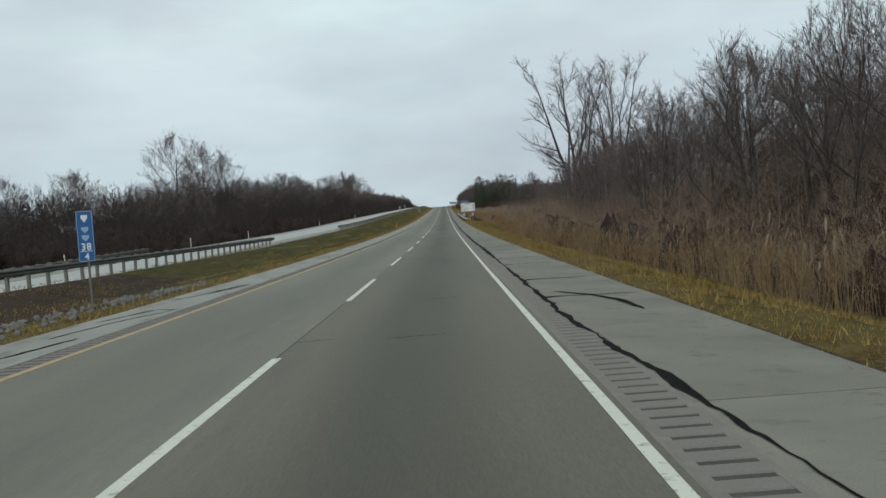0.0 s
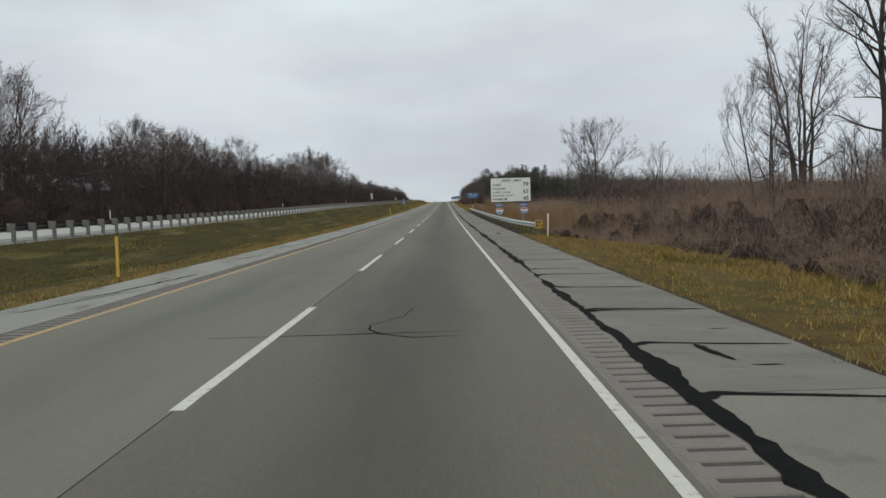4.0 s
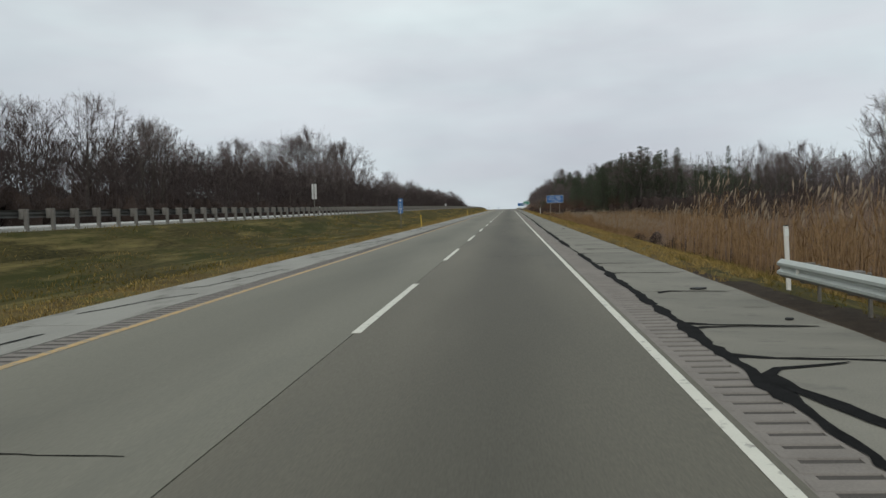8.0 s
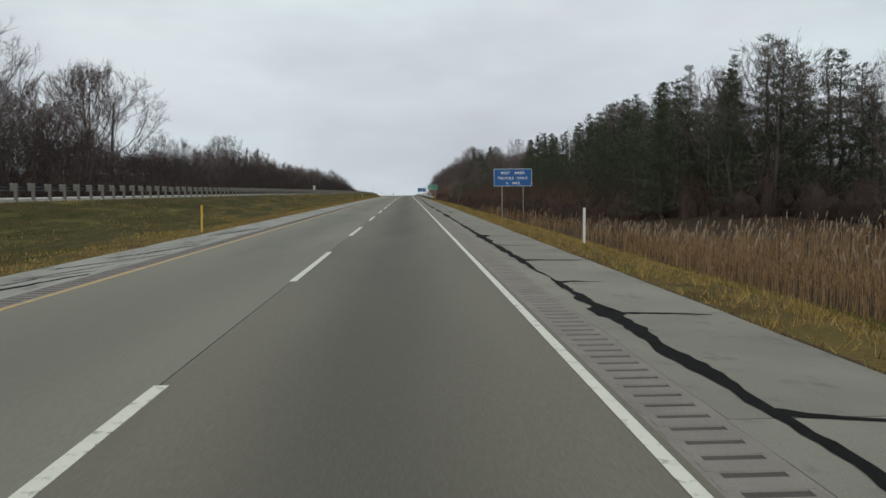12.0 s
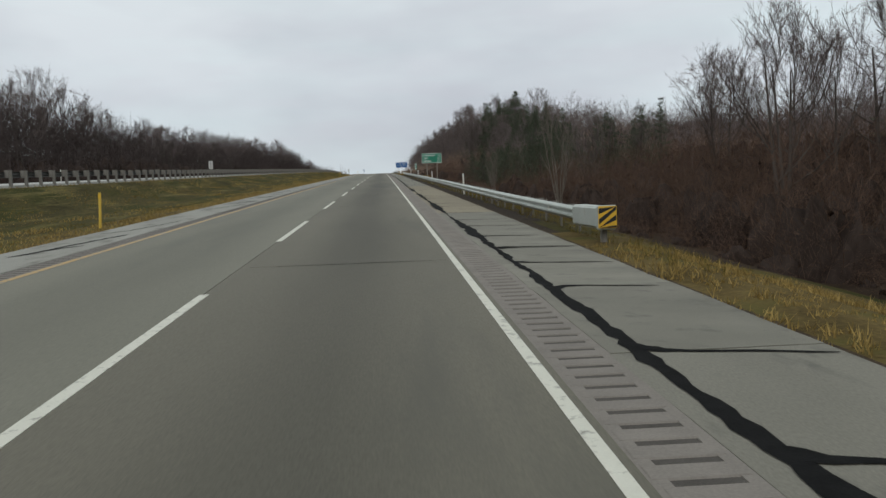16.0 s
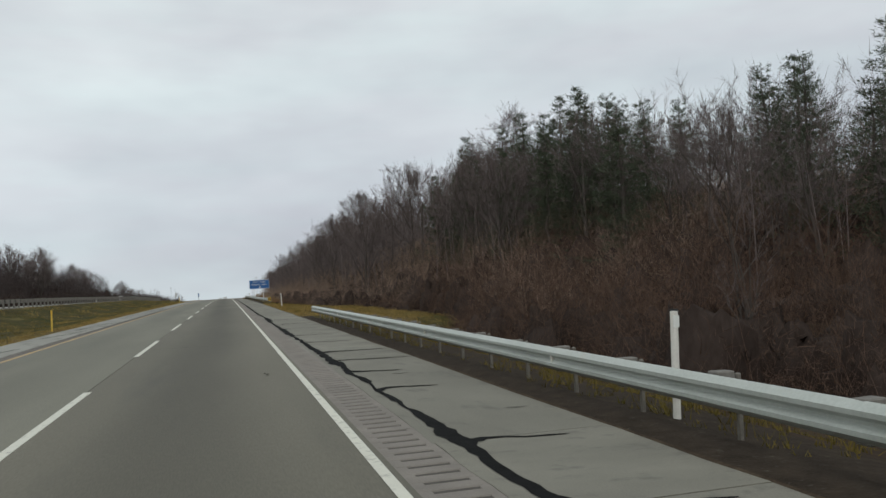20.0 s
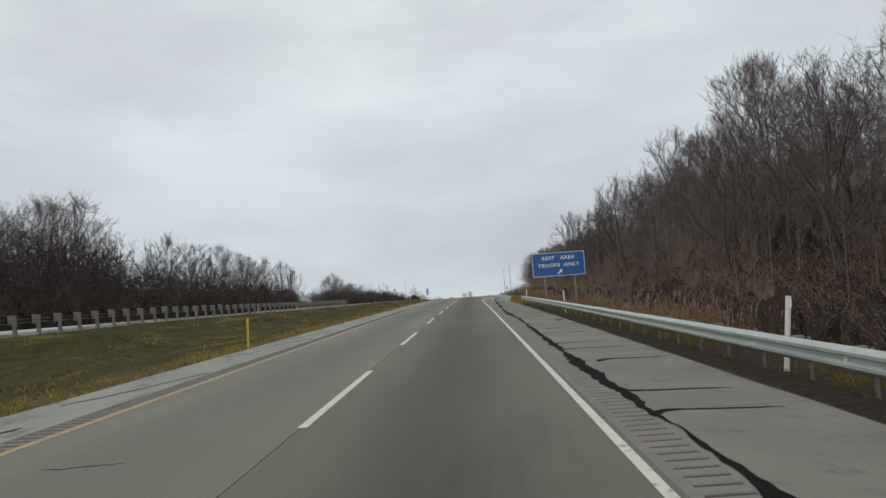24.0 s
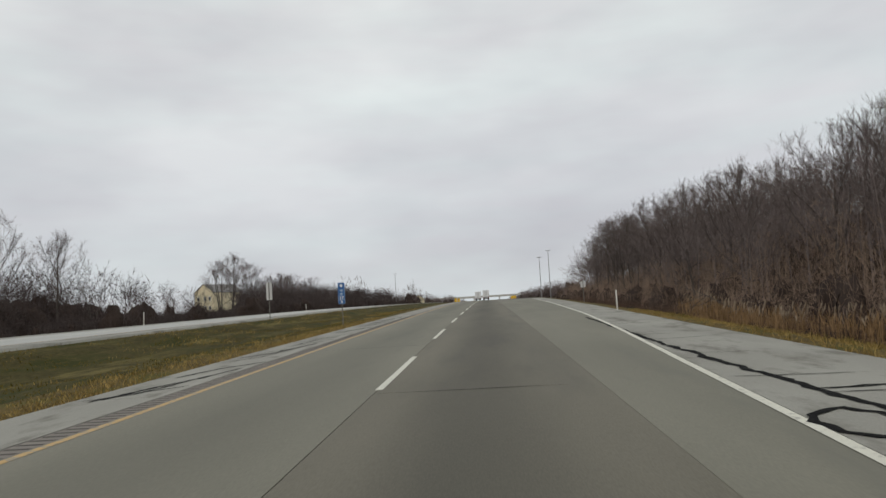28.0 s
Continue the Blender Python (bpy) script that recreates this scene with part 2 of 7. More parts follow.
M_REED = material("dry_reeds", (0.121, 0.072, 0.035), (0.333, 0.214, 0.114), rough=0.9, scale=0.15, fine=3, bump=0, island=0.7, spec=0.06)
M_WEED = material("dry_weeds", (0.144, 0.100, 0.056), (0.362, 0.269, 0.163), rough=0.9, scale=0.3, fine=4, bump=0, island=0.7, spec=0.06)
M_PLUME = material("reed_plumes", (0.170, 0.126, 0.086), (0.35, 0.283, 0.212), rough=0.95, scale=0.3, fine=6, bump=0, island=0.6, spec=0.06)
M_GRASS = material("tan_grass_blades", (0.097, 0.066, 0.019), (0.476, 0.337, 0.122), rough=0.9, scale=0.25, fine=3, bump=0, island=0.6, spec=0.06)
M_GREEN = material("green_grass_blades", (0.060, 0.058, 0.014), (0.212, 0.155, 0.046), rough=0.9, scale=0.12, fine=2, bump=0, island=0.5, spec=0.06)
M_SIGN_BLUE = material("blue_sheeting", (0.012, 0.095, 0.30), (0.016, 0.12, 0.35), rough=0.45, scale=2, fine=30, bump=0.05, spec=0.5)
M_SIGN_PALE = material("faded_blue_sheeting", (0.26, 0.38, 0.50), (0.34, 0.46, 0.58), rough=0.5, scale=2, fine=30, bump=0.05, spec=0.4)
M_SIGN_GREEN = material("green_sheeting", (0.008, 0.17, 0.105), (0.012, 0.205, 0.125), rough=0.45, scale=2, fine=30, bump=0.05, spec=0.5)
M_SIGN_WHITE = material("white_sheeting", (0.70, 0.72, 0.68), (0.80, 0.81, 0.77), rough=0.5, scale=2, fine=30, bump=0.05, spec=0.5)
M_SIGN_BACK = material("bare_aluminium", (0.50, 0.50, 0.49), (0.62, 0.62, 0.60), rough=0.5, scale=2, fine=30, bump=0.05, metal=0.4)
M_BLACK = material("black_legend", (0.012, 0.012, 0.012), (0.025, 0.025, 0.025), rough=0.6, bump=0.05)
M_RED = material("red_sheeting", (0.40, 0.03, 0.03), (0.50, 0.04, 0.04), rough=0.5, bump=0.05)
M_AMBER = material("yellow_sheeting", (0.62, 0.37, 0.03), (0.75, 0.46, 0.05), rough=0.5, bump=0.05)
M_DELIN = material("white_plastic_post", (0.62, 0.60, 0.55), (0.78, 0.76, 0.70), rough=0.6, scale=6, fine=40, bump=0.1)
M_DELIN_Y = material("yellow_plastic_post", (0.55, 0.36, 0.05), (0.70, 0.48, 0.09), rough=0.6, scale=6, fine=40, bump=0.1)
M_STONE = material("pale_riprap", (0.093, 0.087, 0.077), (0.205, 0.192, 0.174), rough=0.95, scale=3, fine=30, island=0.5)
M_DEBRIS = material("rubber_scrap", (0.02, 0.02, 0.02), (0.05, 0.05, 0.05), rough=0.8)
M_WALL = material("cream_siding", (0.614, 0.536, 0.360), (0.755, 0.661, 0.460), rough=0.8, scale=1, fine=20)
M_ROOF = material("grey_shingles", (0.16, 0.155, 0.15), (0.25, 0.24, 0.23), rough=0.9, scale=2, fine=20)
M_GLASS = material("dark_window_glass", (0.03, 0.035, 0.04), (0.05, 0.055, 0.06), rough=0.1, bump=0, spec=0.6)
M_CONC = material("bridge_concrete", (0.42, 0.41, 0.38), (0.56, 0.55, 0.52), rough=0.9, scale=0.6, fine=20)
M_TRUCK = material("trailer_white", (0.62, 0.62, 0.62), (0.74, 0.74, 0.74), rough=0.5, scale=1, fine=20, bump=0.05)
M_POLE = material("grey_pole_steel", (0.20, 0.20, 0.20), (0.30, 0.30, 0.30), rough=0.6, scale=2, fine=20, bump=0.1, metal=0.3)
M_POST_STEEL = material("weathered_steel_post", (0.133, 0.122, 0.104), (0.247, 0.228, 0.199), rough=0.75, scale=3, fine=30, bump=0.2, metal=0.2)
M_LAMP = material("luminaire_housing", (0.55, 0.56, 0.57), (0.65, 0.66, 0.67), rough=0.5, bump=0.05)


def ground_material():
    """Winter grass: olive and tan in long drifts, with dark blotches and pale dead patches."""
    m = material("winter_grass_ground", (0.012, 0.013, 0.003), (0.114, 0.091, 0.033), rough=0.95, scale=0.55, fine=9, bump=0.9, stretch=(1, 0.30, 1),
                 spots=(0.035, 0.037, 0.009), spot_scale=0.55, spot_at=0.53, spec=0.06)
    n, l = m.node_tree.nodes, m.node_tree.links
    b = n["Principled BSDF"]
    src = b.inputs["Base Color"].links[0].from_socket
    co, mp, no, rp, mx = (n.new(k) for k in ("ShaderNodeTexCoord", "ShaderNodeMapping", "ShaderNodeTexNoise", "ShaderNodeValToRGB", "ShaderNodeMix"))
    mp.inputs["Scale"].default_value, mp.inputs["Location"].default_value = (1.2, 0.16, 1), (7, 3, 0)
    no.inputs["Scale"].default_value, no.inputs["Detail"].default_value, no.inputs["Roughness"].default_value = 0.8, 7, 0.68
    rp.color_ramp.elements[0].position, rp.color_ramp.elements[1].position = 0.53, 0.68
    mx.data_type = "RGBA"
    mx.inputs[7].default_value = (0.150, 0.122, 0.046, 1)
    l.new(co.outputs["Object"], mp.inputs[0])
    l.new(mp.outputs[0], no.inputs["Vector"])
    l.new(no.outputs["Fac"], rp.inputs[0])
    l.new(rp.outputs[0], mx.inputs[0])
    l.new(src, mx.inputs[6])
    l.new(mx.outputs[2], b.inputs["Base Color"])
    return m


M_GROUND = ground_material()
M_SOIL = material("bare_verge_soil", (0.030, 0.021, 0.014), (0.085, 0.062, 0.041), rough=0.98, scale=3, fine=30, bump=1.0, spec=0.1)
M_VERGE = material("tan_verge_grass", (0.030, 0.021, 0.007), (0.180, 0.129, 0.048), rough=0.95, scale=0.9, fine=14, bump=0.9, spots=(0.080, 0.074, 0.022), spot_scale=0.45, spot_at=0.57, spec=0.06)
M_LITTER = material("leaf_litter", (0.022, 0.015, 0.011), (0.066, 0.046, 0.032), rough=0.98, scale=0.9, fine=9, bump=1.0, spots=(0.05, 0.036, 0.018), spot_scale=0.7, spec=0.06)
M_GRAVEL = material("dark_verge_gravel", (0.017, 0.0125, 0.009), (0.056, 0.042, 0.030), rough=0.98, scale=4, fine=40, bump=1.0, spec=0.1, spots=(0.095, 0.083, 0.066), spot_scale=9, spot_at=0.66)

# ---------------------------------------------------------------- lie of the land
KNOT = np.arange(0, 1700, 50.0)
GRADE = np.array([0.08, 0.70, 1.30, 1.83, 2.26, 2.58, 2.79, 2.91, 2.96, 2.95, 2.91, 2.86, 2.80, 2.73, 2.65, 2.54, 2.40, 2.21, 1.98, 1.70, 1.42, 1.14, 0.87, 0.63, 0.42, 0.26, 0.13, 0.05, 0.00, -0.01, -0.02, -0.01, -0.01, -0.00]) / 100
FINE = np.arange(-200, 5200, 1.0)
SLOPE = np.interp(FINE, KNOT, GRADE)
RISE = np.cumsum(SLOPE)
RISE -= np.interp(0, FINE, RISE)


def road_z(y):
    return float(np.interp(y, FINE, RISE))


def tilt(y):
    return math.atan(float(np.interp(y, FINE, SLOPE)))


def shoulder_edge(y):
    """Outer edge of the paved shoulder; it swings out where the ramp leaves."""
    return float(np.interp(y, [0, 885, 905, 930, 960, 1000, 1060, 1120], [4.45, 4.45, 5.4, 6.8, 7.4, 8.6, 10.2, 12.0]))


def far_road_rise(y):
    """Height of the opposite carriageway over this one."""
    return float(np.interp(y, [0, 50, 80, 100, 175, 272, 407, 650, 760, 850, 900, 928, 1000, 1300], [-0.45, -0.35, 0.1, 0.37, 0.75, 1.4, 1.4, 1.2, 1.2, 1.08, 0.66, 0.56, 0.4, 0.2]))


def berm(y):
    """Height of the median's far lip, on which the first rail stands."""
    return max(far_road_rise(y), float(np.interp(y, [0, 92], [0.25, 0.35])) if y < 100 else -9.0)


def hill(y):
    """How far the right-hand slope climbs behind the trees."""
    return float(np.interp(y, [-80, 0, 80, 115, 470, 540, 640, 720, 800, 1000, 1060, 1200], [6, 6, 5, -1.5, -1.5, 1.5, 2, 6, 9, 9, 6, 1]))


def flat_verge(y):
    """Where the verge runs on as a broad grassy slope: 1, elsewhere 0."""
    return float(np.interp(y, [128, 142, 172, 180, 706, 716, 756, 764], [0, 1, 1, 0, 0, 1, 1, 0]))


def land(x, y):
    """Height of the ground over the road at that station."""
    e = shoulder_edge(y)
    if x > e:
        d = x - e
        ditch = float(np.interp(d, [0, 0.15, 0.7, 2.0, 4.0, 7.5, 12, 25, 45, 90], [-0.05, -0.04, -0.03, -0.25, -0.85, -1.7, -1.9, 0, 0, 0]))
        ditch *= 1 - 0.6 * flat_verge(y)
        up = float(np.interp(d, [7.5, 12, 25, 45, 120, 400], [0, 0, 0.5, 1, 1.1, 0.6]))
        sink = float(np.interp(d, [40, 80, 150], [0, 3, 9])) if hill(y) < 0 else 0.0
        return ditch + up * hill(y) - sink
    if x > -7.8:
        return -0.12
    f = berm(y)
    if x > -18.7:
        return float(np.interp(x, [-18.7, -17.6, -15.5, -13, -10.5, -9, -7.8], [f - 0.06, f - 0.15, f * 0.6 - 0.45, f * 0.3 - 0.55, -0.12, -0.03, -0.05]))
    f = far_road_rise(y)
    if x > -31.8:
        return f - 0.12
    return f + float(np.interp(x, [-400, -120, -60, -45, -36, -33, -31.8], [-1, 0.6, 0.2, -0.6, -0.7, -0.3, -0.05]))


def ground_at(x, y):
    return road_z(y) + land(x, y)


# ---------------------------------------------------------------- builders
def mesh_of(name, verts, faces, mat, smooth=False):
    me = bpy.data.meshes.new(name)
    if isinstance(faces, np.ndarray):
        v, f = np.ascontiguousarray(verts, np.float32), np.ascontiguousarray(faces, np.int32)
        me.vertices.add(len(v))
        me.vertices.foreach_set("co", v.ravel())
        me.loops.add(f.size)
        me.loops.foreach_set("vertex_index", f.ravel())
        me.polygons.add(len(f))
        me.polygons.foreach_set("loop_start", np.arange(0, f.size, f.shape[1], dtype=np.int32))
        me.update(calc_edges=True)
    else:
        me.from_pydata([tuple(v) for v in verts], [], faces)
    for k in (mat if isinstance(mat, (list, tuple)) else [mat]):
        me.materials.append(k)
    if smooth:
        me.shade_smooth()
    me.update()
    return me


def bm_mesh(name, bm, mat, smooth=False):
    me = bpy.data.meshes.new(name)
    bm.to_mesh(me)
    bm.free()
    me.materials.append(mat)
    if smooth:
        me.shade_smooth()
    return me


def part(name, me, parent, label=""):
    ob = new(name, me)
    ob.parent = parent
    if label:
        tagged(ob, label)
    return ob


def thing(name, at, label, category, group="", turn=0.0, lean=0.0):
    ob = new(name)
    ob.empty_display_size = 0.2
    ob.matrix_basis = pose(*at, math.degrees(lean), 0, turn)
    return tagged(ob, label, category, group)


def box(sx, sy, sz, at=(0, 0, 0), bevel=0.0):
    bm = bmesh.new()
    bmesh.ops.create_cube(bm, size=1)
    bmesh.ops.scale(bm, vec=(sx, sy, sz), verts=bm.verts)
    bmesh.ops.translate(bm, vec=at, verts=bm.verts)
    if bevel:
        bmesh.ops.bevel(bm, geom=bm.edges[:], offset=bevel, segments=1, affect="EDGES")
    return bm


def add_box(bm, sx, sy, sz, at):
    r = bmesh.ops.create_cube(bm, size=1)
    bmesh.ops.scale(bm, vec=(sx, sy, sz), verts=r["verts"])
    bmesh.ops.translate(bm, vec=at, verts=r["verts"])


def strip(name, x0, x1, y0, y1, lift, mat, step=5.0, thick=0.0, x_of=None):
    """A band along the road: x from x0 to x1 (or x_of(y) -> both), lift over the road, with sides where thick."""
    ys = np.arange(y0, y1 + step * 0.5, step)
    verts, faces = [], []
    for y in ys:
        a, b = x_of(y) if x_of else (x0, x1)
        z = road_z(y) + lift
        verts += [(a, y, z), (b, y, z)]
        if thick:
            verts += [(a, y, z - thick), (b, y, z - thick)]
    k = 4 if thick else 2
    for i in range(len(ys) - 1):
        p, q = i * k, (i + 1) * k
        faces.append((p, p + 1, q + 1, q))
        if thick:
            faces += [(p + 2, p, q, q + 2), (p + 1, p + 3, q + 3, q + 1)]
    return mesh_of(name, verts, faces, mat)


def text_mesh(name, words, size, mat, depth=0.004, align="LEFT"):
    """Letters in the xz plane that face -y, their baseline at z = 0."""
    cu = bpy.data.curves.new(name, "FONT")
    cu.body, cu.size, cu.align_x, cu.extrude, cu.resolution_u = words, size, align, depth, 2
    cu.offset, cu.space_character = 0.02 * size, 1.12
    ob = bpy.data.objects.new(name, cu)
    me = bpy.data.meshes.new_from_object(ob)
    bpy.data.objects.remove(ob)
    bpy.data.curves.remove(cu)
    me.transform(Matrix.Rotation(radians(90), 4, "X"))
    me.materials.clear()
    me.materials.append(mat)
    me.name = name
    return me


def round_panel(w, h, d, r, at=(0, 0, 0), n=5):
    """A plate with rounded corners in the xz plane, its front at y = at.y."""
    ring = []
    for cx, cz, a0 in ((w / 2 - r, h / 2 - r, 0), (-w / 2 + r, h / 2 - r, 90), (-w / 2 + r, -h / 2 + r, 180), (w / 2 - r, -h / 2 + r, 270)):
        for i in range(n):
            a = radians(a0 + 90 * i / (n - 1))
            ring.append((cx + r * math.cos(a), cz + r * math.sin(a)))
    k = len(ring)
    verts = [(at[0] + x, at[1], at[2] + z) for x, z in ring] + [(at[0] + x, at[1] + d, at[2] + z) for x, z in ring]
    faces = [tuple(range(k)), tuple(range(2 * k - 1, k - 1, -1))]
    faces += [(i, i + k, (i + 1) % k + k, (i + 1) % k) for i in range(k)]
    return verts, faces


def ring_border(w, h, t, r, y, mat, n=5):
    """A thin raised border just inside the edge of a panel."""
    def loop(w_, h_, r_):
        out = []
        for cx, cz, a0 in ((w_ / 2 - r_, h_ / 2 - r_, 0), (-w_ / 2 + r_, h_ / 2 - r_, 90), (-w_ / 2 + r_, -h_ / 2 + r_, 180), (w_ / 2 - r_, -h_ / 2 + r_, 270)):
            for i in range(n):
                a = radians(a0 + 90 * i / (n - 1))
                out.append((cx + r_ * math.cos(a), cz + r_ * math.sin(a)))
        return out
    o, i_ = loop(w, h, r), loop(w - 2 * t, h - 2 * t, max(r - t, 0.01))
    k = len(o)
    verts = [(x, y, z) for x, z in o] + [(x, y, z) for x, z in i_]
    faces = [(j, (j + 1) % k, (j + 1) % k + k, j + k) for j in range(k)]
    return mesh_of("border", verts, faces, mat)


# ---------------------------------------------------------------- ground and roads
XS = [-4200, -1500, -600, -300, -180, -120, -90, -70, -60, -52, -45, -40, -36, -33, -31.8, -31.6, -19.0, -18.7, -17.6, -16.5, -15.5, -14.3, -13, -11.7, -10.5, -9.6, -9, -8.3, -7.96, -7.81, -7.7, -2]
DX = [-1.0, 0.01, 0.15, 0.4, 0.7, 1.3, 2.0, 3.0, 4.0, 5.5, 7.5, 9.5, 12, 15, 19, 25, 32, 45, 60, 90, 150, 300, 600, 1500, 4200]
YS = list(np.arange(-120, 1300, 4.0)) + [1320, 1360, 1420, 1500, 1600, 1800, 2100, 2500, 3200, 4800]
g_verts, g_faces, g_mats = [], [], []
for y in YS:
    row = [(x, x) for x in XS] + [(shoulder_edge(y) + d, d) for d in DX]
    for x, _ in row:
        rough = 0.0
        if x < -32.5 or -17.5 < x < -9.2 or x > shoulder_edge(y) + 1.5:
            rough = 0.10 * noise.noise((x * 0.35, y * 0.22, 0)) + (0.5 * noise.noise((x * 0.03, y * 0.03, 3)) if abs(x) > 20 and abs(x + 25) > 8 else 0)
        g_verts.append((x, y, ground_at(x, y) + rough))
NR = len(XS) + len(DX)
for j in range(len(YS) - 1):
    for i in range(NR - 1):
        a = j * NR + i
        g_faces.append((a, a + 1, a + NR + 1, a + NR))
        xm = 0.5 * (g_verts[a][0] + g_verts[a + 1][0])
        d = xm - shoulder_edge(YS[j])
        railed = 177 < YS[j] < 285 or 548 < YS[j] < 712 or 760 < YS[j] < 873
        if YS[j] < 44 and -17.6 < xm < -9.7 - 0.06 * YS[j]:
            g_mats.append(1)
        elif 0.01 < d < 0.14 or -7.96 < xm < -7.81:
            g_mats.append(4)
        elif (d > 7 + 3 * flat_verge(YS[j]) or xm < -35) and abs(xm) < 350 or railed and d > 2.4 and d < 350:
            g_mats.append(1)
        elif railed and 0 < d < 2.4 * min(1.0, max(0.15, min(abs(YS[j] - q) for q in (180, 284, 550, 712, 762, 873)) / 12)):
            g_mats.append(2)
        else:
            g_mats.append(3 if 0 < d < 5.4 + 5 * flat_verge(YS[j]) and not railed or -9.6 < xm < -7.7 else 0)
g_me = mesh_of("ground", g_verts, g_faces, [M_GROUND, M_LITTER, M_GRAVEL, M_VERGE, M_SOIL], True)
g_me.polygons.foreach_set("material_index", g_mats)
tagged(new("ground", g_me), "rolling winter ground of tan grass and brown leaf litter", "ground", kind="structure")

road = tagged(new("road", strip("road", -1.845, 1.95, -80, 1290, 0.0, M_LANE_R, 5, 0.1)), "two-lane worn asphalt highway carriageway with painted lines", "road", kind="structure")
part("passing_lane", strip("passing_lane", -5.62, -1.86, -80, 1290, 0.0, M_LANE_L, 5, 0.1), road, "lighter grey asphalt passing lane")
part("lane_joint", strip("lane_joint", -1.862, -1.843, -80, 1290, -0.010, M_GROOVE, 5), road)
part("edge_line", strip("edge_line", 1.775, 1.885, -80, 905, 0.004, M_WHITE, 5), road, "worn white edge line")
part("yellow_line", strip("yellow_line", -5.58, -5.44, -80, 1290, 0.004, M_YELLOW, 5), road, "worn yellow edge line")
part("far_road", strip("far_road", -9, 9, 1290, 3000, -0.02, M_LANE_L, 30), road)


def ramp_line(y):
    x = float(np.interp(y, [905, 912, 918, 926, 938, 950, 964, 980, 1010, 1060, 1110], [1.83, 1.97, 2.2, 2.6, 3.25, 3.95, 4.8, 5.6, 6.6, 8.0, 9.6]))
    return x - 0.07, x + 0.07


part("ramp_line", strip("ramp_line", 0, 0, 905, 1110, 0.006, M_WHITE, 3, x_of=ramp_line), road, "white edge line that curves off along the exit ramp")
part("ramp_lane", strip("ramp_lane", 0, 0, 890, 1110, -0.004, M_LANE_L, 3, 0.1, lambda y: (1.96, max(ramp_line(y)[1] + 0.02, 1.99))), road, "grey asphalt exit lane")

DASH0, DASHP, DASHL = 3.29, 15.24, 7.2
dash_me = bm_mesh("lane_dash", box(0.13, DASHL, 0.006, (0, 0, 0.002)), M_WHITE)
for k in range(-4, 84):
    y = DASH0 + k * DASHP + DASHL / 2
    d = part("lane_dash", dash_me, road)
    d.matrix_basis = pose(-1.83, y, road_z(y), math.degrees(tilt(y)))

# tar-sealed transverse cracks of the lanes
def crack_mesh(w, seed):
    rnd = random.Random(seed)
    n = 14
    top, bot, y = [], [], 0.0
    for i in range(n + 1):
        x = -w / 2 + w * i / n
        y += rnd.uniform(-0.035, 0.035)
        t = 0.008 + 0.016 * rnd.random() * math.sin(math.pi * i / n)
        top.append((x, y + t, 0))
        bot.append((x, y - t, 0))
    verts = top + bot
    return mesh_of("crack", verts, [(i, i + n + 1, i + n + 2, i + 1) for i in range(n)], M_TAR)


CRACK_W = (3.4, 1.6, 2.3, 0.9)
cracks = [crack_mesh(w, i) for i, w in enumerate(CRACK_W)]
rnd = random.Random(7)
# x of the middle, station and width of the cracks that show best
SEEN = [(0.0, 11.7, 0.9), (0.23, 17.5, 0.9), (-1.6, 12.0, 0.7), (0.15, 84.0, 0.9), (-1.0, 144.35, 3.4), (-0.3, 309.2, 2.3), (-0.27, 346.0, 3.0), (0.0, 546.8, 3.4), (-0.7, 879.5, 2.3), (-0.65, 909.65, 2.2), (-0.2, 947.5, 3.2)]
y = 25.0
while y < 1000:
    y += rnd.uniform(12, 34)
    if min(abs(y - q) for _, q, _ in SEEN) > 9:
        w = rnd.choice(CRACK_W)
        SEEN.append((rnd.choice((0, 0, 0, -3.66)) + rnd.uniform(-1, 1) * (1.75 - w / 2), y, w))
for x, y, w in SEEN:
    k = min(range(4), key=lambda q: abs(CRACK_W[q] - w))
    c = part("crack", cracks[k], road)
    c.matrix_basis = pose(x, y, road_z(y) + 0.004, math.degrees(tilt(y)), 0, rnd.uniform(-6, 0)) @ Matrix.Diagonal((w / CRACK_W[k], 1, 1, 1))

for k in range(18):
    y = rnd.uniform(20, 990)
    c = part("crack", cracks[3 if k % 3 else 1], road)
    c.matrix_basis = pose(rnd.choice((-0.75, 0.8, -4.3, -3.0, 1.2)) + rnd.uniform(-0.3, 0.3), y, road_z(y) + 0.003, math.degrees(tilt(y)), 0, rnd.choice((90, 88, 93, 4, -5)))

# right shoulder: tar bed, rumble strip, concrete slabs
shoulder = tagged(new("shoulder", strip("shoulder", 0, 0, -80, 1290, -0.03, M_GROOVE, 4, 0.1, lambda y: (1.93, shoulder_edge(y) - 0.01))),
                  "cracked concrete road shoulder with black tar-sealed joints", "shoulder", kind="structure")
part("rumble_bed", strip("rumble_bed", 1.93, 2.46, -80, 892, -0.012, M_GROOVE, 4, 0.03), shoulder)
part("rumble_margin", strip("rumble_margin", 2.45, 2.54, -80, 892, -0.005, M_RUMBLE, 4, 0.03), shoulder)
part("rumble_margin", strip("rumble_margin", 1.93, 2.06, -80, 892, -0.004, M_RUMBLE, 4, 0.03), shoulder)
rb_v, rb_f, gr_v, gr_f, ridge_at = [], [], [], [], []
PITCH_R = 0.305
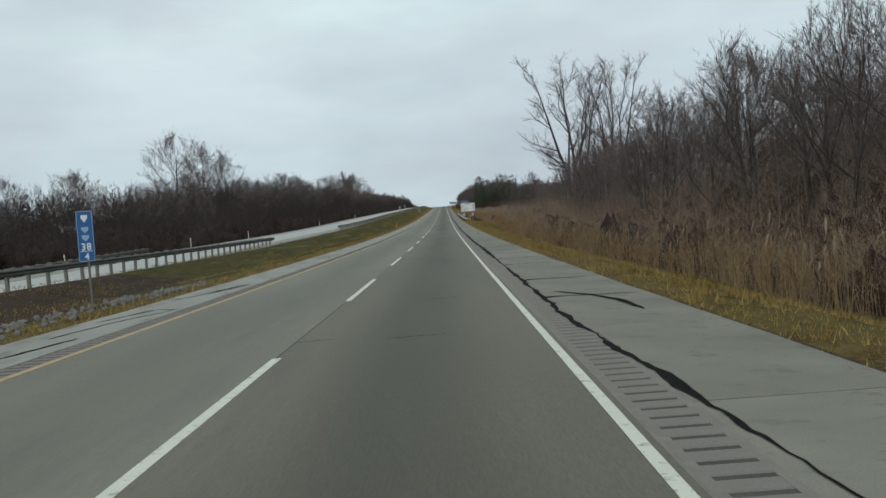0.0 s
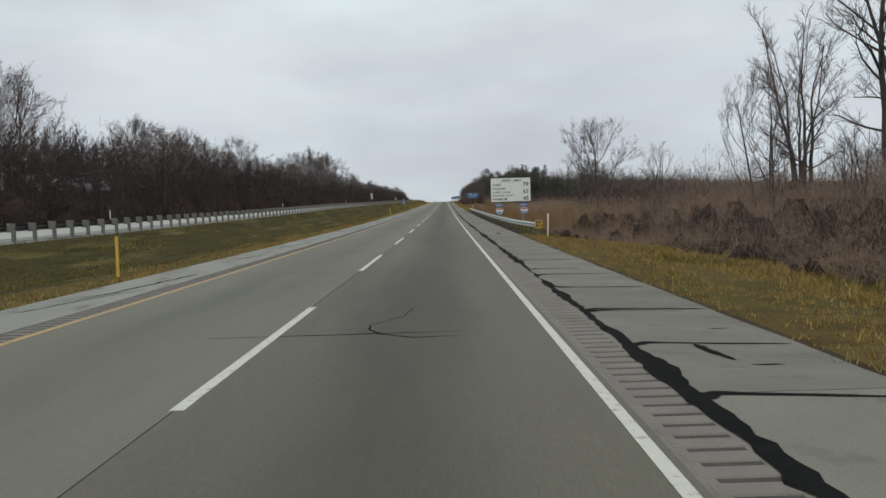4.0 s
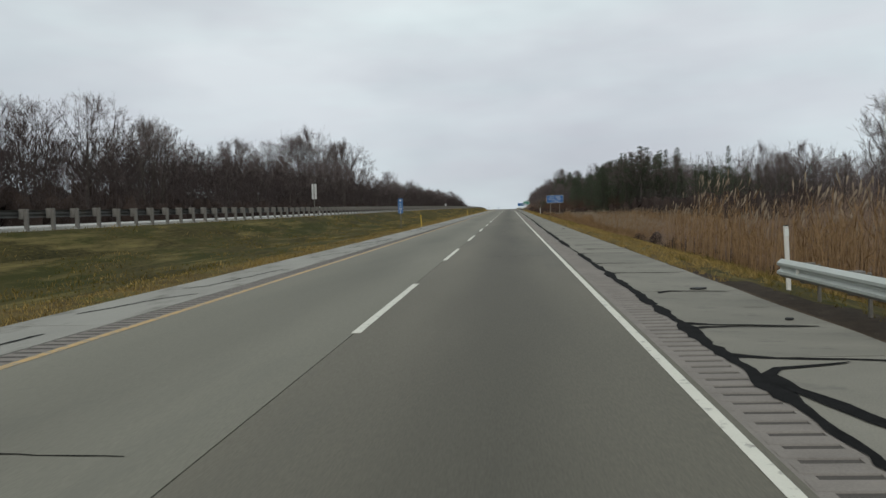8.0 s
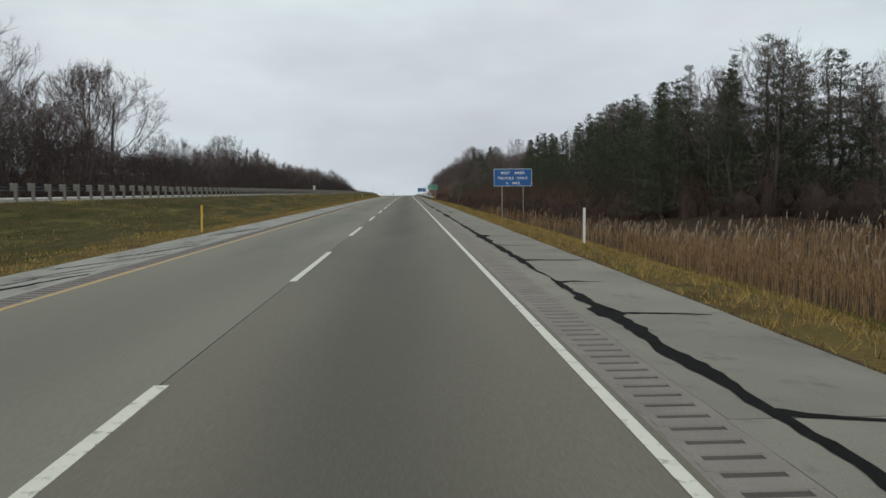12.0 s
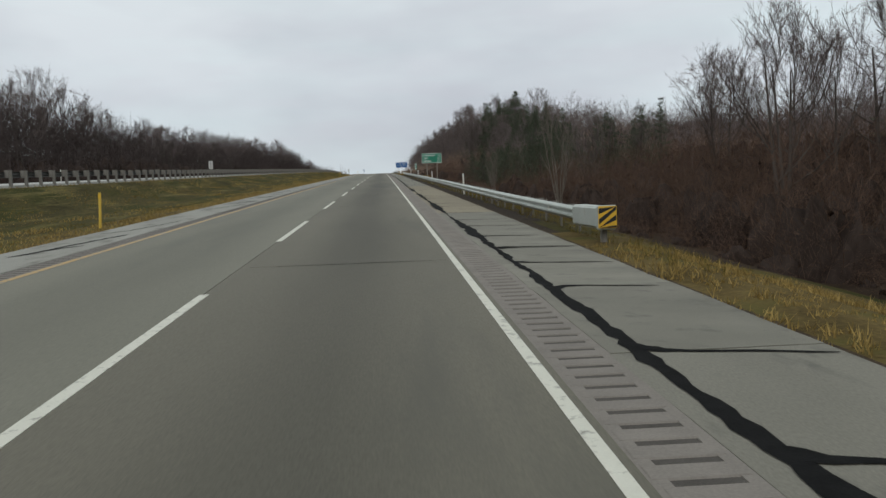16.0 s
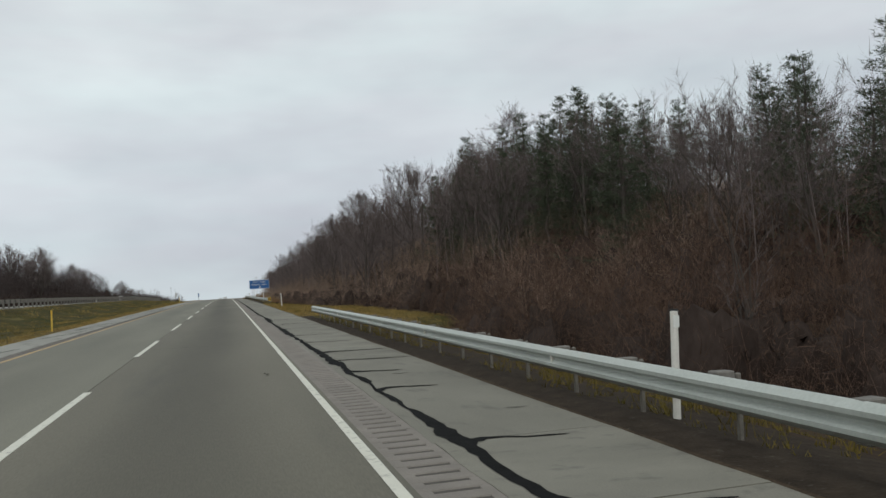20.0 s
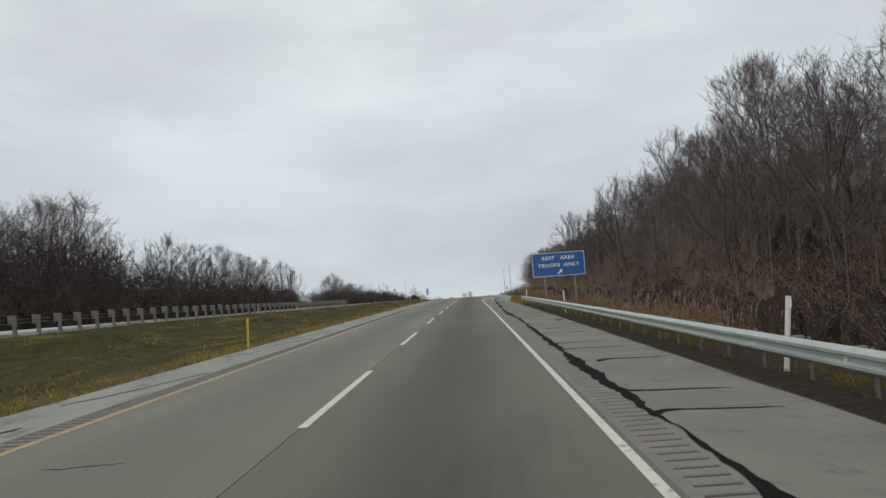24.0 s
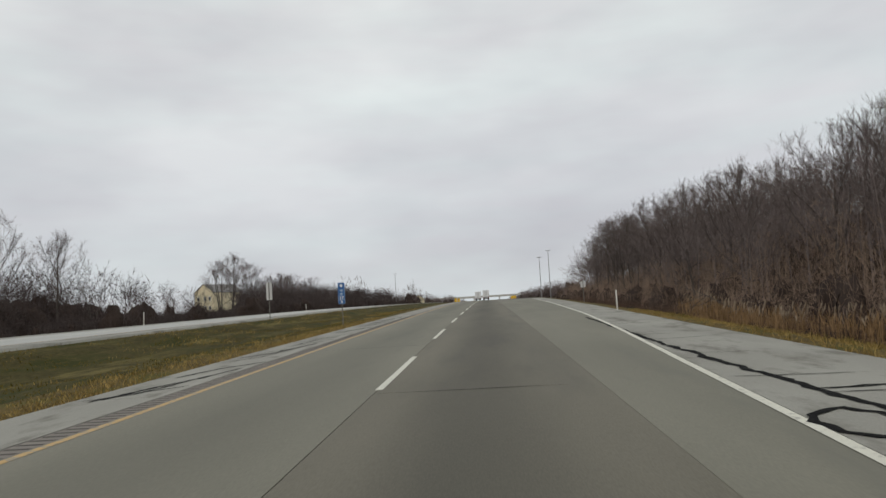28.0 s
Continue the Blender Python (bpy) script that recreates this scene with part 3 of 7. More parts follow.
for k in range(int(1003 / PITCH_R)):
    y = -80 + k * PITCH_R
    z = road_z(y) - 0.001
    wob = 0.02 * math.sin(k * 1.7) + 0.015 * math.sin(k * 0.61)
    i = len(rb_v)
    x0, x1, L = 2.00 - abs(wob), 2.475 + wob, 0.188
    # along the ramp the grooves are flat bars with their shade painted dark
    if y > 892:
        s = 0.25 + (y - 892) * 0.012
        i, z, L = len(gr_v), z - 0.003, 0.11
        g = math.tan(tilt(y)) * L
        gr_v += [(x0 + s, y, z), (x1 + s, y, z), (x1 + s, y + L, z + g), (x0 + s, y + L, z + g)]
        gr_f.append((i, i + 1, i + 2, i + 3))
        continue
    g = math.tan(tilt(y)) * L
    if 0 < y < 88:
        ridge_at.append((x0, y, z, x1 - x0))
        continue
    rb_v += [(x0, y, z), (x1, y, z), (x1, y + L, z + g), (x0, y + L, z + g), (x0, y - 0.012, z - 0.014), (x1 + 0.02, y - 0.012, z - 0.014), (x1 + 0.02, y + L + 0.012, z + g - 0.014), (x0, y + L + 0.012, z + g - 0.014)]
    rb_f += [(i, i + 1, i + 2, i + 3), (i + 4, i + 5, i + 1, i), (i + 5, i + 6, i + 2, i + 1), (i + 6, i + 7, i + 3, i + 2)]
ridge_me = mesh_of("rumble_ridge", [(0, 0, 0), (0.5, 0, 0), (0.5, 0.188, 0), (0, 0.188, 0), (0, -0.012, -0.014), (0.52, -0.012, -0.014), (0.52, 0.200, -0.014), (0, 0.200, -0.014)], [(0, 1, 2, 3), (4, 5, 1, 0), (5, 6, 2, 1), (6, 7, 3, 2)], M_RUMBLE)
for x, y, z, w in ridge_at:
    part("rumble_ridge", ridge_me, shoulder).matrix_basis = pose(x, y, z, math.degrees(tilt(y))) @ Matrix.Diagonal((w / 0.5, 1, 1, 1))
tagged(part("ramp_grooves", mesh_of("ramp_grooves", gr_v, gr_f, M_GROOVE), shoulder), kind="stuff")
tagged(part("rumble_ridges", mesh_of("rumble_ridges", rb_v, rb_f, M_RUMBLE), shoulder), kind="stuff")


def slab_mesh(w, L, seed, wob=0.03, rough=0.008, mat=M_SLAB):
    """A concrete slab with slightly uneven edges. Local x from 0 to w, y from 0 to L."""
    rnd = random.Random(seed)
    ring = [(rnd.uniform(0, wob), L * (1 - f)) for f in (0, 0.15, 0.35, 0.5, 0.7, 0.85, 1)]
    ring += [(w * i / 5, rnd.uniform(0, rough)) for i in range(1, 5)]
    ring += [(w, 0.0), (w + rnd.uniform(-0.04, 0.02), L * 0.3), (w + rnd.uniform(-0.04, 0.02), L * 0.65), (w, L)]
    ring += [(w * i / 5, L - rnd.uniform(0, rough)) for i in range(4, 0, -1)]
    k = len(ring)
    verts = [(x, y, 0.0) for x, y in ring] + [(x, y, -0.028) for x, y in ring]
    faces = [tuple(range(k))] + [(i + k, (i + 1) % k + k, (i + 1) % k, i) for i in range(k)]
    return mesh_of("slab", verts, faces, mat)


# sealed joints of the shoulder: station and how far out each one runs
JOINTS = [(16.1, 4.3), (20.9, 4.0), (28.1, 4.25), (40.4, 4.42), (46.2, 4.42), (48.2, 4.42), (50.2, 4.4), (52.4, 4.4), (56.1, 4.36), (58.8, 3.5), (76.9, 4.4), (80.0, 4.4), (83.5, 4.4), (86.5, 3.55), (93.5, 4.2),
          (106.7, 4.42), (108.8, 4.35), (111.7, 4.3), (113.9, 4.3), (117.7, 4.1), (140.5, 4.42), (143.1, 4.36), (146.3, 4.42), (149.7, 4.3), (152.8, 4.37), (154.5, 4.1), (157.8, 4.4)]
JOINTS += [(240.6, 4.4), (242.9, 3.8), (244.4, 3.9), (249.0, 4.1), (252.1, 4.1), (255.5, 4.0), (275.4, 4.4), (277.8, 4.2), (282.1, 4.2), (286.4, 4.2), (289.7, 4.1), (307.4, 4.3), (311.6, 4.2), (316.2, 4.15), (321.2, 4.3),
           (342.9, 4.4), (345.2, 3.24), (347.4, 4.42), (353.0, 4.42), (359.0, 4.4), (376.5, 4.42), (381.2, 4.42), (386.5, 4.42), (391.3, 4.42), (399.0, 4.42)]
JOINTS += [(473.7, 4.42), (475.9, 4.42), (480.9, 4.0), (483.9, 4.0), (487.4, 3.5), (505.0, 4.4), (505.9, 4.4), (509.2, 4.4), (511.7, 3.5), (513.3, 4.4), (517.0, 3.9), (539.5, 4.4), (543.4, 4.2), (546.1, 4.35), (548.8, 4.42),
           (574.6, 4.3), (604.5, 4.35), (606.4, 3.9), (608.5, 4.3), (673.6, 3.9)]
JOINTS += [(708.6, 4.4), (710.0, 3.0), (716.4, 3.9), (719.6, 4.0), (810.5, 4.0), (812.3, 4.0), (817.2, 4.2), (820.3, 4.1), (822.3, 3.9), (840.1, 4.4), (847.3, 3.3), (850.5, 4.1), (853.0, 3.3), (855.4, 3.5), (857.9, 3.4), (860.4, 3.6), (863.0, 3.7), (865.6, 3.6), (874.8, 3.8), (880.6, 4.0), (882.5, 4.0), (887.0, 4.4)]
DOUBLED = {46.2, 108.8, 240.6, 277.8, 311.6, 342.9, 509.2, 548.8, 574.6, 708.6}
rnd = random.Random(11)
y = -58.0
for q, _ in list(JOINTS) + [(892.0, 0)]:
    while q - y > 7.5:
        y += rnd.choice((2.6, 3.2, 3.8, 4.6, 5.0))
        if q - y > 2.2:
            JOINTS.append((y, rnd.choice((4.4, 4.4, 4.2, 4.0, 3.7))))
    y = q
JOINTS.sort()
slab_forms = [slab_mesh(1.94, 4.0, j) for j in range(6)]
tan_forms = [slab_mesh(1.94, 4.0, 20 + j, mat=M_SLAB_TAN) for j in range(3)]
edges = [-60.0]
for q, x1 in JOINTS:
    if q - edges[-1] > 1.9 and x1 > 3.8:
        edges.append(q)
edges.append(892.0)
for a, b in zip(edges[:-1], edges[1:]):
    s = part("slab", rnd.choice(tan_forms if 559 < a < 600 else slab_forms), shoulder)
    s.matrix_basis = pose(2.52, a, road_z(a) - 0.003 + rnd.uniform(-0.002, 0.002), math.degrees(tilt((a + b) / 2))) @ Matrix.Diagonal((1, (b - a - 0.012) / 4.0, 1, 1))
part("ramp_shoulder", strip("ramp_shoulder", 0, 0, 891, 1110, -0.008, M_SLAB_IN, 3, 0.05, lambda y: (max(1.99, ramp_line(y)[1] + 0.04), shoulder_edge(y))), shoulder, "wide concrete shoulder beside the exit ramp")

# sealant: a long jagged seam, tongues that run across from it, loops
def ribbon(points, width, seed, lift, jag=0.02):
    """A poured strip of sealant along points (x, y) or (x, y, half width)."""
    rnd = random.Random(seed)
    points = [p if len(p) == 3 else (p[0], p[1], width) for p in points]
    pts = []
    for p, q in zip(points[:-1], points[1:]):
        n = max(2, int(math.hypot(q[0] - p[0], q[1] - p[1]) / 0.22))
        for k in range(n):
            f = k / n
            pts.append((p[0] + (q[0] - p[0]) * f + rnd.gauss(0, jag), p[1] + (q[1] - p[1]) * f + rnd.gauss(0, jag), (p[2] + (q[2] - p[2]) * f) * rnd.uniform(0.72, 1.2)))
    pts.append(points[-1])
    verts = []
    for i, (x, y, w) in enumerate(pts):
        a, c = pts[max(i - 1, 0)], pts[min(i + 1, len(pts) - 1)]
        d = Vector((c[0] - a[0], c[1] - a[1], 0)).normalized()
        w *= 0.4 if i in (0, len(pts) - 1) else 1
        verts += [(x - d.y * w, y + d.x * w, road_z(y + d.x * w) + lift), (x + d.y * w, y - d.x * w, road_z(y - d.x * w) + lift)]
    return mesh_of("sealant", verts, [(2 * i, 2 * i + 1, 2 * i + 3, 2 * i + 2) for i in range(len(pts) - 1)], M_TAR)


for line in (((-0.07, 147.2, 0.010), (-0.17, 146.1, 0.012), (-0.62, 145.2, 0.014), (-0.60, 144.8, 0.020), (-0.41, 144.36, 0.026), (0.05, 144.0, 0.026), (0.7, 144.06, 0.012)),
             ((0.06, 912.5, 0.010), (-0.2, 911.9, 0.014), (-0.22, 911.5, 0.020), (0.02, 911.0, 0.022), (0.44, 910.6, 0.018), (0.9, 910.6, 0.008)),
             ((-0.47, 910.0, 0.012), (0.07, 910.13, 0.020), (0.62, 910.45, 0.008)), ((-0.32, 78.5, 0.010), (-0.22, 77.0, 0.022), (-0.09, 75.1, 0.010)), ((-0.95, 671.0, 0.010), (-0.90, 669.8, 0.020), (-0.93, 668.9, 0.008))):
    part("skid_mark", ribbon(line, 0.02, 5, 0.003, 0.006), road, "thin black curved tyre mark")
rs = random.Random(8)
SEAM_Y = [5, 12, 45, 60, 75, 100, 115, 140, 165, 240, 252, 260, 276, 283, 306, 340, 352, 380, 398, 474, 484, 506, 540, 575, 606, 610, 672, 682, 706, 712, 720, 808, 816, 840, 850, 862, 872, 885, 900]
SEAM_X = [2.66, 2.38, 2.50, 2.42, 2.50, 2.43, 2.42, 2.54, 2.56, 2.40, 2.55, 2.46, 2.52, 2.55, 2.56, 2.66, 2.80, 2.72, 2.92, 2.72, 2.60, 2.64, 2.78, 2.70, 2.60, 2.68, 2.78, 2.72, 2.57, 2.65, 2.50, 2.53, 2.44, 2.62, 2.44, 2.6, 2.80, 3.0, 3.2]


def seam_x(q):
    return float(np.interp(q, SEAM_Y, SEAM_X)) + 0.07 * noise.noise((q * 0.7, 3, 7)) + 0.03


for k in range(30):
    q0 = -20 + k * 30
    at = np.arange(q0, q0 + 30.3, 0.4)
    wide = [max(0.014, (0.045 if q < 34 else 0.085) + 0.15 * noise.noise((q * 0.16, 9, 2)) + 0.07 * noise.noise((q * 0.9, 4, 1))) for q in at]
    part("sealant", ribbon([(seam_x(q), q, w) for q, w in zip(at, wide)], 0.07, k, 0.004, 0.012), shoulder, "black tar-sealed seam" if k == 0 else "")
for k, (q, x1) in enumerate(JOINTS):
    if q < 16:
        continue
    x0 = seam_x(q)
    run = x1 - x0
    w = rs.uniform(0.030, 0.044)
    if rs.random() < 0.12:
        x0 += run * 0.25
    slant = -0.22 * run
    side = rs.choice((-1, -1, 1))
    line = [(x0 - 0.03, q + side * rs.uniform(0.2, 0.45), 0.05), (x0 + 0.06, q + side * 0.13, 0.10), (x0 + 0.22, q + side * 0.02, 0.075), (x0 + 0.45, q + slant * 0.2, w * 1.15), (x0 + run * 0.6, q + slant * 0.55 + rs.uniform(-0.05, 0.05), w), (x1, q + slant, w * 0.8)]
    part("sealant", ribbon(line, 0.05, 300 + k, 0.005, 0.006), shoulder)
    if q in DOUBLED or rs.random() < 0.12:
        part("sealant", ribbon([(x0 + 0.05, q - 0.36, 0.09), (x0 + 0.2, q - 0.24, 0.06), (x0 + 0.55, q + slant * 0.3 - 0.16, w * 0.8), (x0 + run * 0.75, q + slant * 0.75 - 0.09, w * 0.7), (x1, q + slant - 0.02, w * 0.6)], 0.04, 900 + k, 0.007, 0.006), shoulder)
    if rs.random() < 0.30:
        xs, dq = rs.uniform(3.2, 4.0), rs.uniform(0.8, 1.8)
        part("sealant", ribbon([(xs, q + dq, 0.012), (xs + 0.15, q + dq - 0.02, 0.022), (xs + rs.uniform(0.25, 0.4), q + dq - 0.03, 0.010)], 0.03, 600 + k, 0.006, 0.008), shoulder)
part("sealant", ribbon([(3.30, 142.85, 0.06), (3.33, 142.5, 0.055), (3.37, 142.15, 0.04), (3.43, 141.86, 0.015)], 0.04, 77, 0.008, 0.004), shoulder)
part("sealant", ribbon([(3.62, 275.05, 0.03), (3.40, 274.95, 0.035), (2.85, 274.78, 0.05), (2.66, 274.5, 0.07), (2.70, 273.9, 0.085), (2.84, 273.3, 0.085), (3.0, 272.3, 0.06)], 0.06, 78, 0.008, 0.006), shoulder)
part("sealant", ribbon([(2.76, 17.2, 0.03), (3.35, 15.9, 0.05), (3.65, 14.6, 0.075), (3.72, 13.0, 0.03)], 0.06, 79, 0.008, 0.01), shoulder)

rs = random.Random(31)
RAMP_Y, RAMP_X = [878, 885, 898, 907, 909, 912, 914, 916, 921, 927, 935, 944, 949, 955, 975], [2.90, 3.0, 3.22, 3.67, 3.72, 3.85, 4.4, 4.1, 4.3, 4.1, 4.5, 4.7, 4.6, 4.58, 5.0]
seam = [(float(np.interp(q, RAMP_Y, RAMP_X)) + rs.uniform(-0.06, 0.06), q, 0.05 + 0.05 * rs.random()) for q in np.arange(879, 975, 0.7)]
part("sealant", ribbon(seam, 0.07, 1, 0.004), shoulder, "black sealed seam")
for q, x0, x1 in ((889.3, 2.7, 3.9), (893.0, 3.0, 4.3), (897.5, 3.1, 4.2), (903.5, 3.4, 4.6), (910.3, 2.64, 3.8), (916.6, 2.3, 5.5), (947.4, 4.0, 5.9), (952.0, 4.6, 5.7)):
    part("sealant", ribbon([(x0, q, 0.02), (x0 * 0.6 + x1 * 0.4, q - 0.15, 0.032), (x1, q - 0.3, 0.02)], 0.03, int(q), 0.005, 0.008), shoulder)
for k in range(14):
    q = rs.uniform(918, 968)
    x0 = float(np.interp(q, RAMP_Y, RAMP_X))
    part("sealant", ribbon([(x0 + rs.uniform(-0.3, 0.1), q), (x0 + rs.uniform(0.4, 0.8), q + rs.uniform(-0.2, 0.2)), (min(x0 + rs.uniform(0.8, 1.8), shoulder_edge(q) - 0.2), q + rs.uniform(-0.3, 0.3))], rs.uniform(0.02, 0.045), k, 0.003), shoulder)
for k, q in enumerate(np.arange(882.0, 930.0, 4.1)):
    x0 = float(np.interp(q, RAMP_Y, RAMP_X))
    part("sealant", ribbon([(x0 - rs.uniform(0.1, 0.6), q), (x0 + 0.7, q + rs.uniform(-0.15, 0.15)), (min(x0 + rs.uniform(1.2, 2.2), shoulder_edge(q) - 0.3), q + rs.uniform(-0.2, 0.2))], rs.uniform(0.03, 0.05), 300 + k, 0.003), shoulder)
for k, (cx, cy, rx, ry) in enumerate(((4.5, 911.8, 0.65, 1.6), (2.87, 876.2, 0.13, 0.8), (2.80, 874.2, 0.12, 0.8), (4.1, 942.8, 0.45, 0.95), (5.3, 907.0, 0.6, 1.1), (3.1, 880.5, 0.22, 0.9), (3.35, 884.6, 0.3, 0.8))):
    loop = [(cx + rx * math.cos(a) * rs.uniform(0.9, 1.1), cy + ry * math.sin(a) * rs.uniform(0.9, 1.1)) for a in np.linspace(0, 6.0, 11)]
    part("sealant", ribbon(loop, 0.05 if k in (1, 2) else 0.06, 60 + k, 0.006), shoulder)
for k in range(190):
    q = rs.uniform(0, 1000)
    part("sealant", ribbon([(-7.6 + rs.uniform(0, 0.5), q), (-6.9, q + rs.uniform(0.5, 2.5)), (-6.2 + rs.uniform(-0.4, 0.1), q + rs.uniform(2, 6))], rs.uniform(0.02, 0.055), 140 + k, 0.004), shoulder)

# inner shoulder
inner = tagged(new("inner_shoulder", strip("inner_shoulder", -7.8, -5.62, -80, 1290, -0.03, M_TAR, 4, 0.1)), "narrow concrete inner shoulder with tarred cracks", "shoulder", kind="structure")
part("inner_rumble", strip("inner_rumble", -6.05, -5.61, -80, 1290, -0.006, M_RUMBLE, 4, 0.03), inner)
# inner grooves: flat dark bars that paint the shade of real hollows
ir_v, ir_f = [], []
for k in range(3350):
    y = -20 + k * 0.305
    z, g = road_z(y) - 0.004, math.tan(tilt(y)) * 0.11
    i = len(ir_v)
    ir_v += [(-6.02, y, z), (-5.66, y, z), (-5.66, y + 0.11, z + g), (-6.02, y + 0.11, z + g)]
    ir_f.append((i, i + 1, i + 2, i + 3))
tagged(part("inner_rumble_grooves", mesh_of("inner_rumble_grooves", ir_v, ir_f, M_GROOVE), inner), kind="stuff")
inner_kinds = [(L, [slab_mesh(1.74, L - 0.02, 90 + 10 * i + j, 0.03, 0.008, M_SLAB_IN) for j in range(3)]) for i, L in enumerate((4.5, 6.5, 9.0))]
y = -60.0
while y < 1180:
    L, forms = inner_kinds[rnd.choice((0, 1, 1, 2, 2))]
    s = part("slab", rnd.choice(forms), inner)
    s.matrix_basis = pose(-6.06, y + L, road_z(y + L) - 0.002, -math.degrees(tilt(y + L / 2)), 0, 180)
    y += L

# opposite carriageway
def lifted(name, x0, x1, y0, y1, lift, mat, step=6.0):
    ys = np.arange(y0, y1 + 1, step)
    skirt = 0.25 if x1 > -18.8 else 0.0
    verts = [(x, y, road_z(y) + far_road_rise(y) + lift - d) for y in ys for x, d in ((x0, 0), (x1, 0), (x1 + skirt, skirt))]
    faces = [(3 * i, 3 * i + 1, 3 * i + 4, 3 * i + 3) for i in range(len(ys) - 1)]
    if skirt:
        faces += [(3 * i + 1, 3 * i + 2, 3 * i + 5, 3 * i + 4) for i in range(len(ys) - 1)]
    return mesh_of(name, verts, faces, mat)


oppo = tagged(new("opposite_road", lifted("opposite_road", -28.6, -21.0, -80, 1290, 0.0, M_ROAD_FAR)), "pale concrete carriageway of the opposite direction", "road", kind="structure")
part("outer_shoulder", lifted("outer_shoulder", -31.7, -28.6, -80, 1290, -0.004, M_SLAB_IN), oppo)
part("inner_strip", lifted("inner_strip", -21.0, -18.75, -80, 1290, -0.004, M_SLAB_IN), oppo)
part("yellow_line", lifted("yellow_line", -21.3, -21.16, -80, 1290, 0.006, M_YELLOW), oppo)
part("edge_line", lifted("edge_line", -28.5, -28.36, -80, 1290, 0.006, M_WHITE), oppo)
for k in range(-4, 84):
    y = 9 + k * DASHP
    d = part("lane_dash", dash_me, oppo)
    d.matrix_basis = pose(-24.85, y, road_z(y) + far_road_rise(y) + 0.002, math.degrees(tilt(y)))

# ---------------------------------------------------------------- guardrails
W_SHAPE = [(0.000, 0.000), (0.020, 0.012), (0.082, 0.060), (0.082, 0.100), (0.022, 0.140), (0.022, 0.172), (0.082, 0.212), (0.082, 0.252), (0.020, 0.300), (0.000, 0.312)]


def guardrail(y0, y1, x_of, face, top, base_of, label, group, spacing=1.905, wood=False, flag=None, steel=None):
    """A W-beam rail from y0 to y1. face: +1 when the beam's waves look to +x, -1 to -x."""
    ym = 0.5 * (y0 + y1)
    org = Vector((x_of(ym), ym, base_of(ym)))
    rail = thing("guardrail", org, label, "guardrail", group)
    ys = np.arange(y0, y1 + 0.01, spacing)
    verts, faces = [], []
    n = len(W_SHAPE)
    for y in ys:
        for depth, h in W_SHAPE:
            verts.append((x_of(y) + face * depth - org.x, y - org.y, base_of(y) + top - 0.312 + h - org.z))
        for depth, h in W_SHAPE:
            verts.append((x_of(y) + face * (depth - 0.006) - org.x, y - org.y, base_of(y) + top - 0.312 + h - org.z))
    for j in range(len(ys) - 1):
        a, b = j * 2 * n, (j + 1) * 2 * n
        for i in range(n - 1):
            faces.append((a + i, a + i + 1, b + i + 1, b + i))
            faces.append((a + n + i + 1, a + n + i, b + n + i, b + n + i + 1))
    for e in (0, (len(ys) - 1) * 2 * n):
        faces += [(e + i, e + i + 1, e + n + i + 1, e + n + i) for i in range(n - 1)]
    part("beam", mesh_of("beam", verts, faces, steel or M_STEEL), rail, "ribbed weathered steel beam" if steel else "ribbed galvanised steel beam")
    post_me = bm_mesh("post", box(0.15 if wood else 0.055, 0.15 if wood else 0.05, top + (1.05 if wood else 0.97), (0, 0, (top + (0.05 if wood else -0.03) - 1.0) / 2), 0.012), M_POST if wood else M_POST_STEEL)
    block_me = bm_mesh("blockout", box(0.20, 0.16, 0.40 if wood else 0.34, (0, 0, 0.01 if wood else -0.015), 0.012), M_POST)
    bolt_me = bm_mesh("reflector", box(0.055, 0.014, 0.10, (0, 0, 0), 0.006), M_DELIN)
    rr = random.Random(int(y0) + 5)
    for j, y in enumerate(ys[:-1]):
        y = y + spacing / 2
        p = part("post", post_me, rail)
        p.matrix_basis = pose(x_of(y) - face * 0.285 - org.x, y - org.y, base_of(y) - org.z + rr.uniform(-0.02, 0.03), rr.uniform(-1.2, 1.2), rr.uniform(-1.5, 1.5), 0)
        b = part("blockout", block_me, p)
        b.matrix_basis = pose(face * 0.18, 0, top - 0.155)
        if flag and j % 4 == 1:
            r = part("reflector", bolt_me, rail)
            r.matrix_basis = pose(x_of(y) + face * 0.05 - org.x, y - org.y, base_of(y) + top - 0.16 - org.z)
    return rail


def flare(y0, amount=0.45, run=14.0, x=5.0):
    return lambda y: x + amount * max(0.0, 1 - (y - y0) / run) ** 2


def right_base(y):
    return road_z(y) - 0.06


g_label = "galvanised W-beam guardrail on weathered posts along the shoulder"
guardrail(178.5, 283, flare(178.5, 0.5), -1, 0.66, right_base, g_label, "shoulder guardrails", flag=True)
guardrail(551.5, 711, flare(551.5, 0.16), -1, 0.66, right_base, g_label, "shoulder guardrails", flag=True)
guardrail(762, 876, flare(762, 0.3), -1, 0.66, right_base, g_label, "shoulder guardrails", flag=True)


def far_base(y):
    return road_z(y) + far_road_rise(y) - 0.05


m_label = "dark weathered steel guardrail on grey timber posts beyond the grass median"
guardrail(-60, 93, lambda y: -19.0, 1, 0.72, lambda y: road_z(y) + berm(y) - 0.05, m_label, "median guardrails", wood=True, steel=M_STEEL_OLD)
guardrail(148, 538, lambda y: -19.0, -1, 0.78, far_base, m_label, "median guardrails", wood=True, steel=M_STEEL_OLD)
guardrail(538, 928, lambda y: -19.0, -1, 0.78, far_base, m_label, "median guardrails", wood=True, steel=M_STEEL_OLD)
guardrail(-60, 90, lambda y: -32.0, 1, 0.72, far_base, "dark weathered steel guardrail along the outer edge of the opposite road", "median guardrails", wood=True, steel=M_STEEL_OLD)


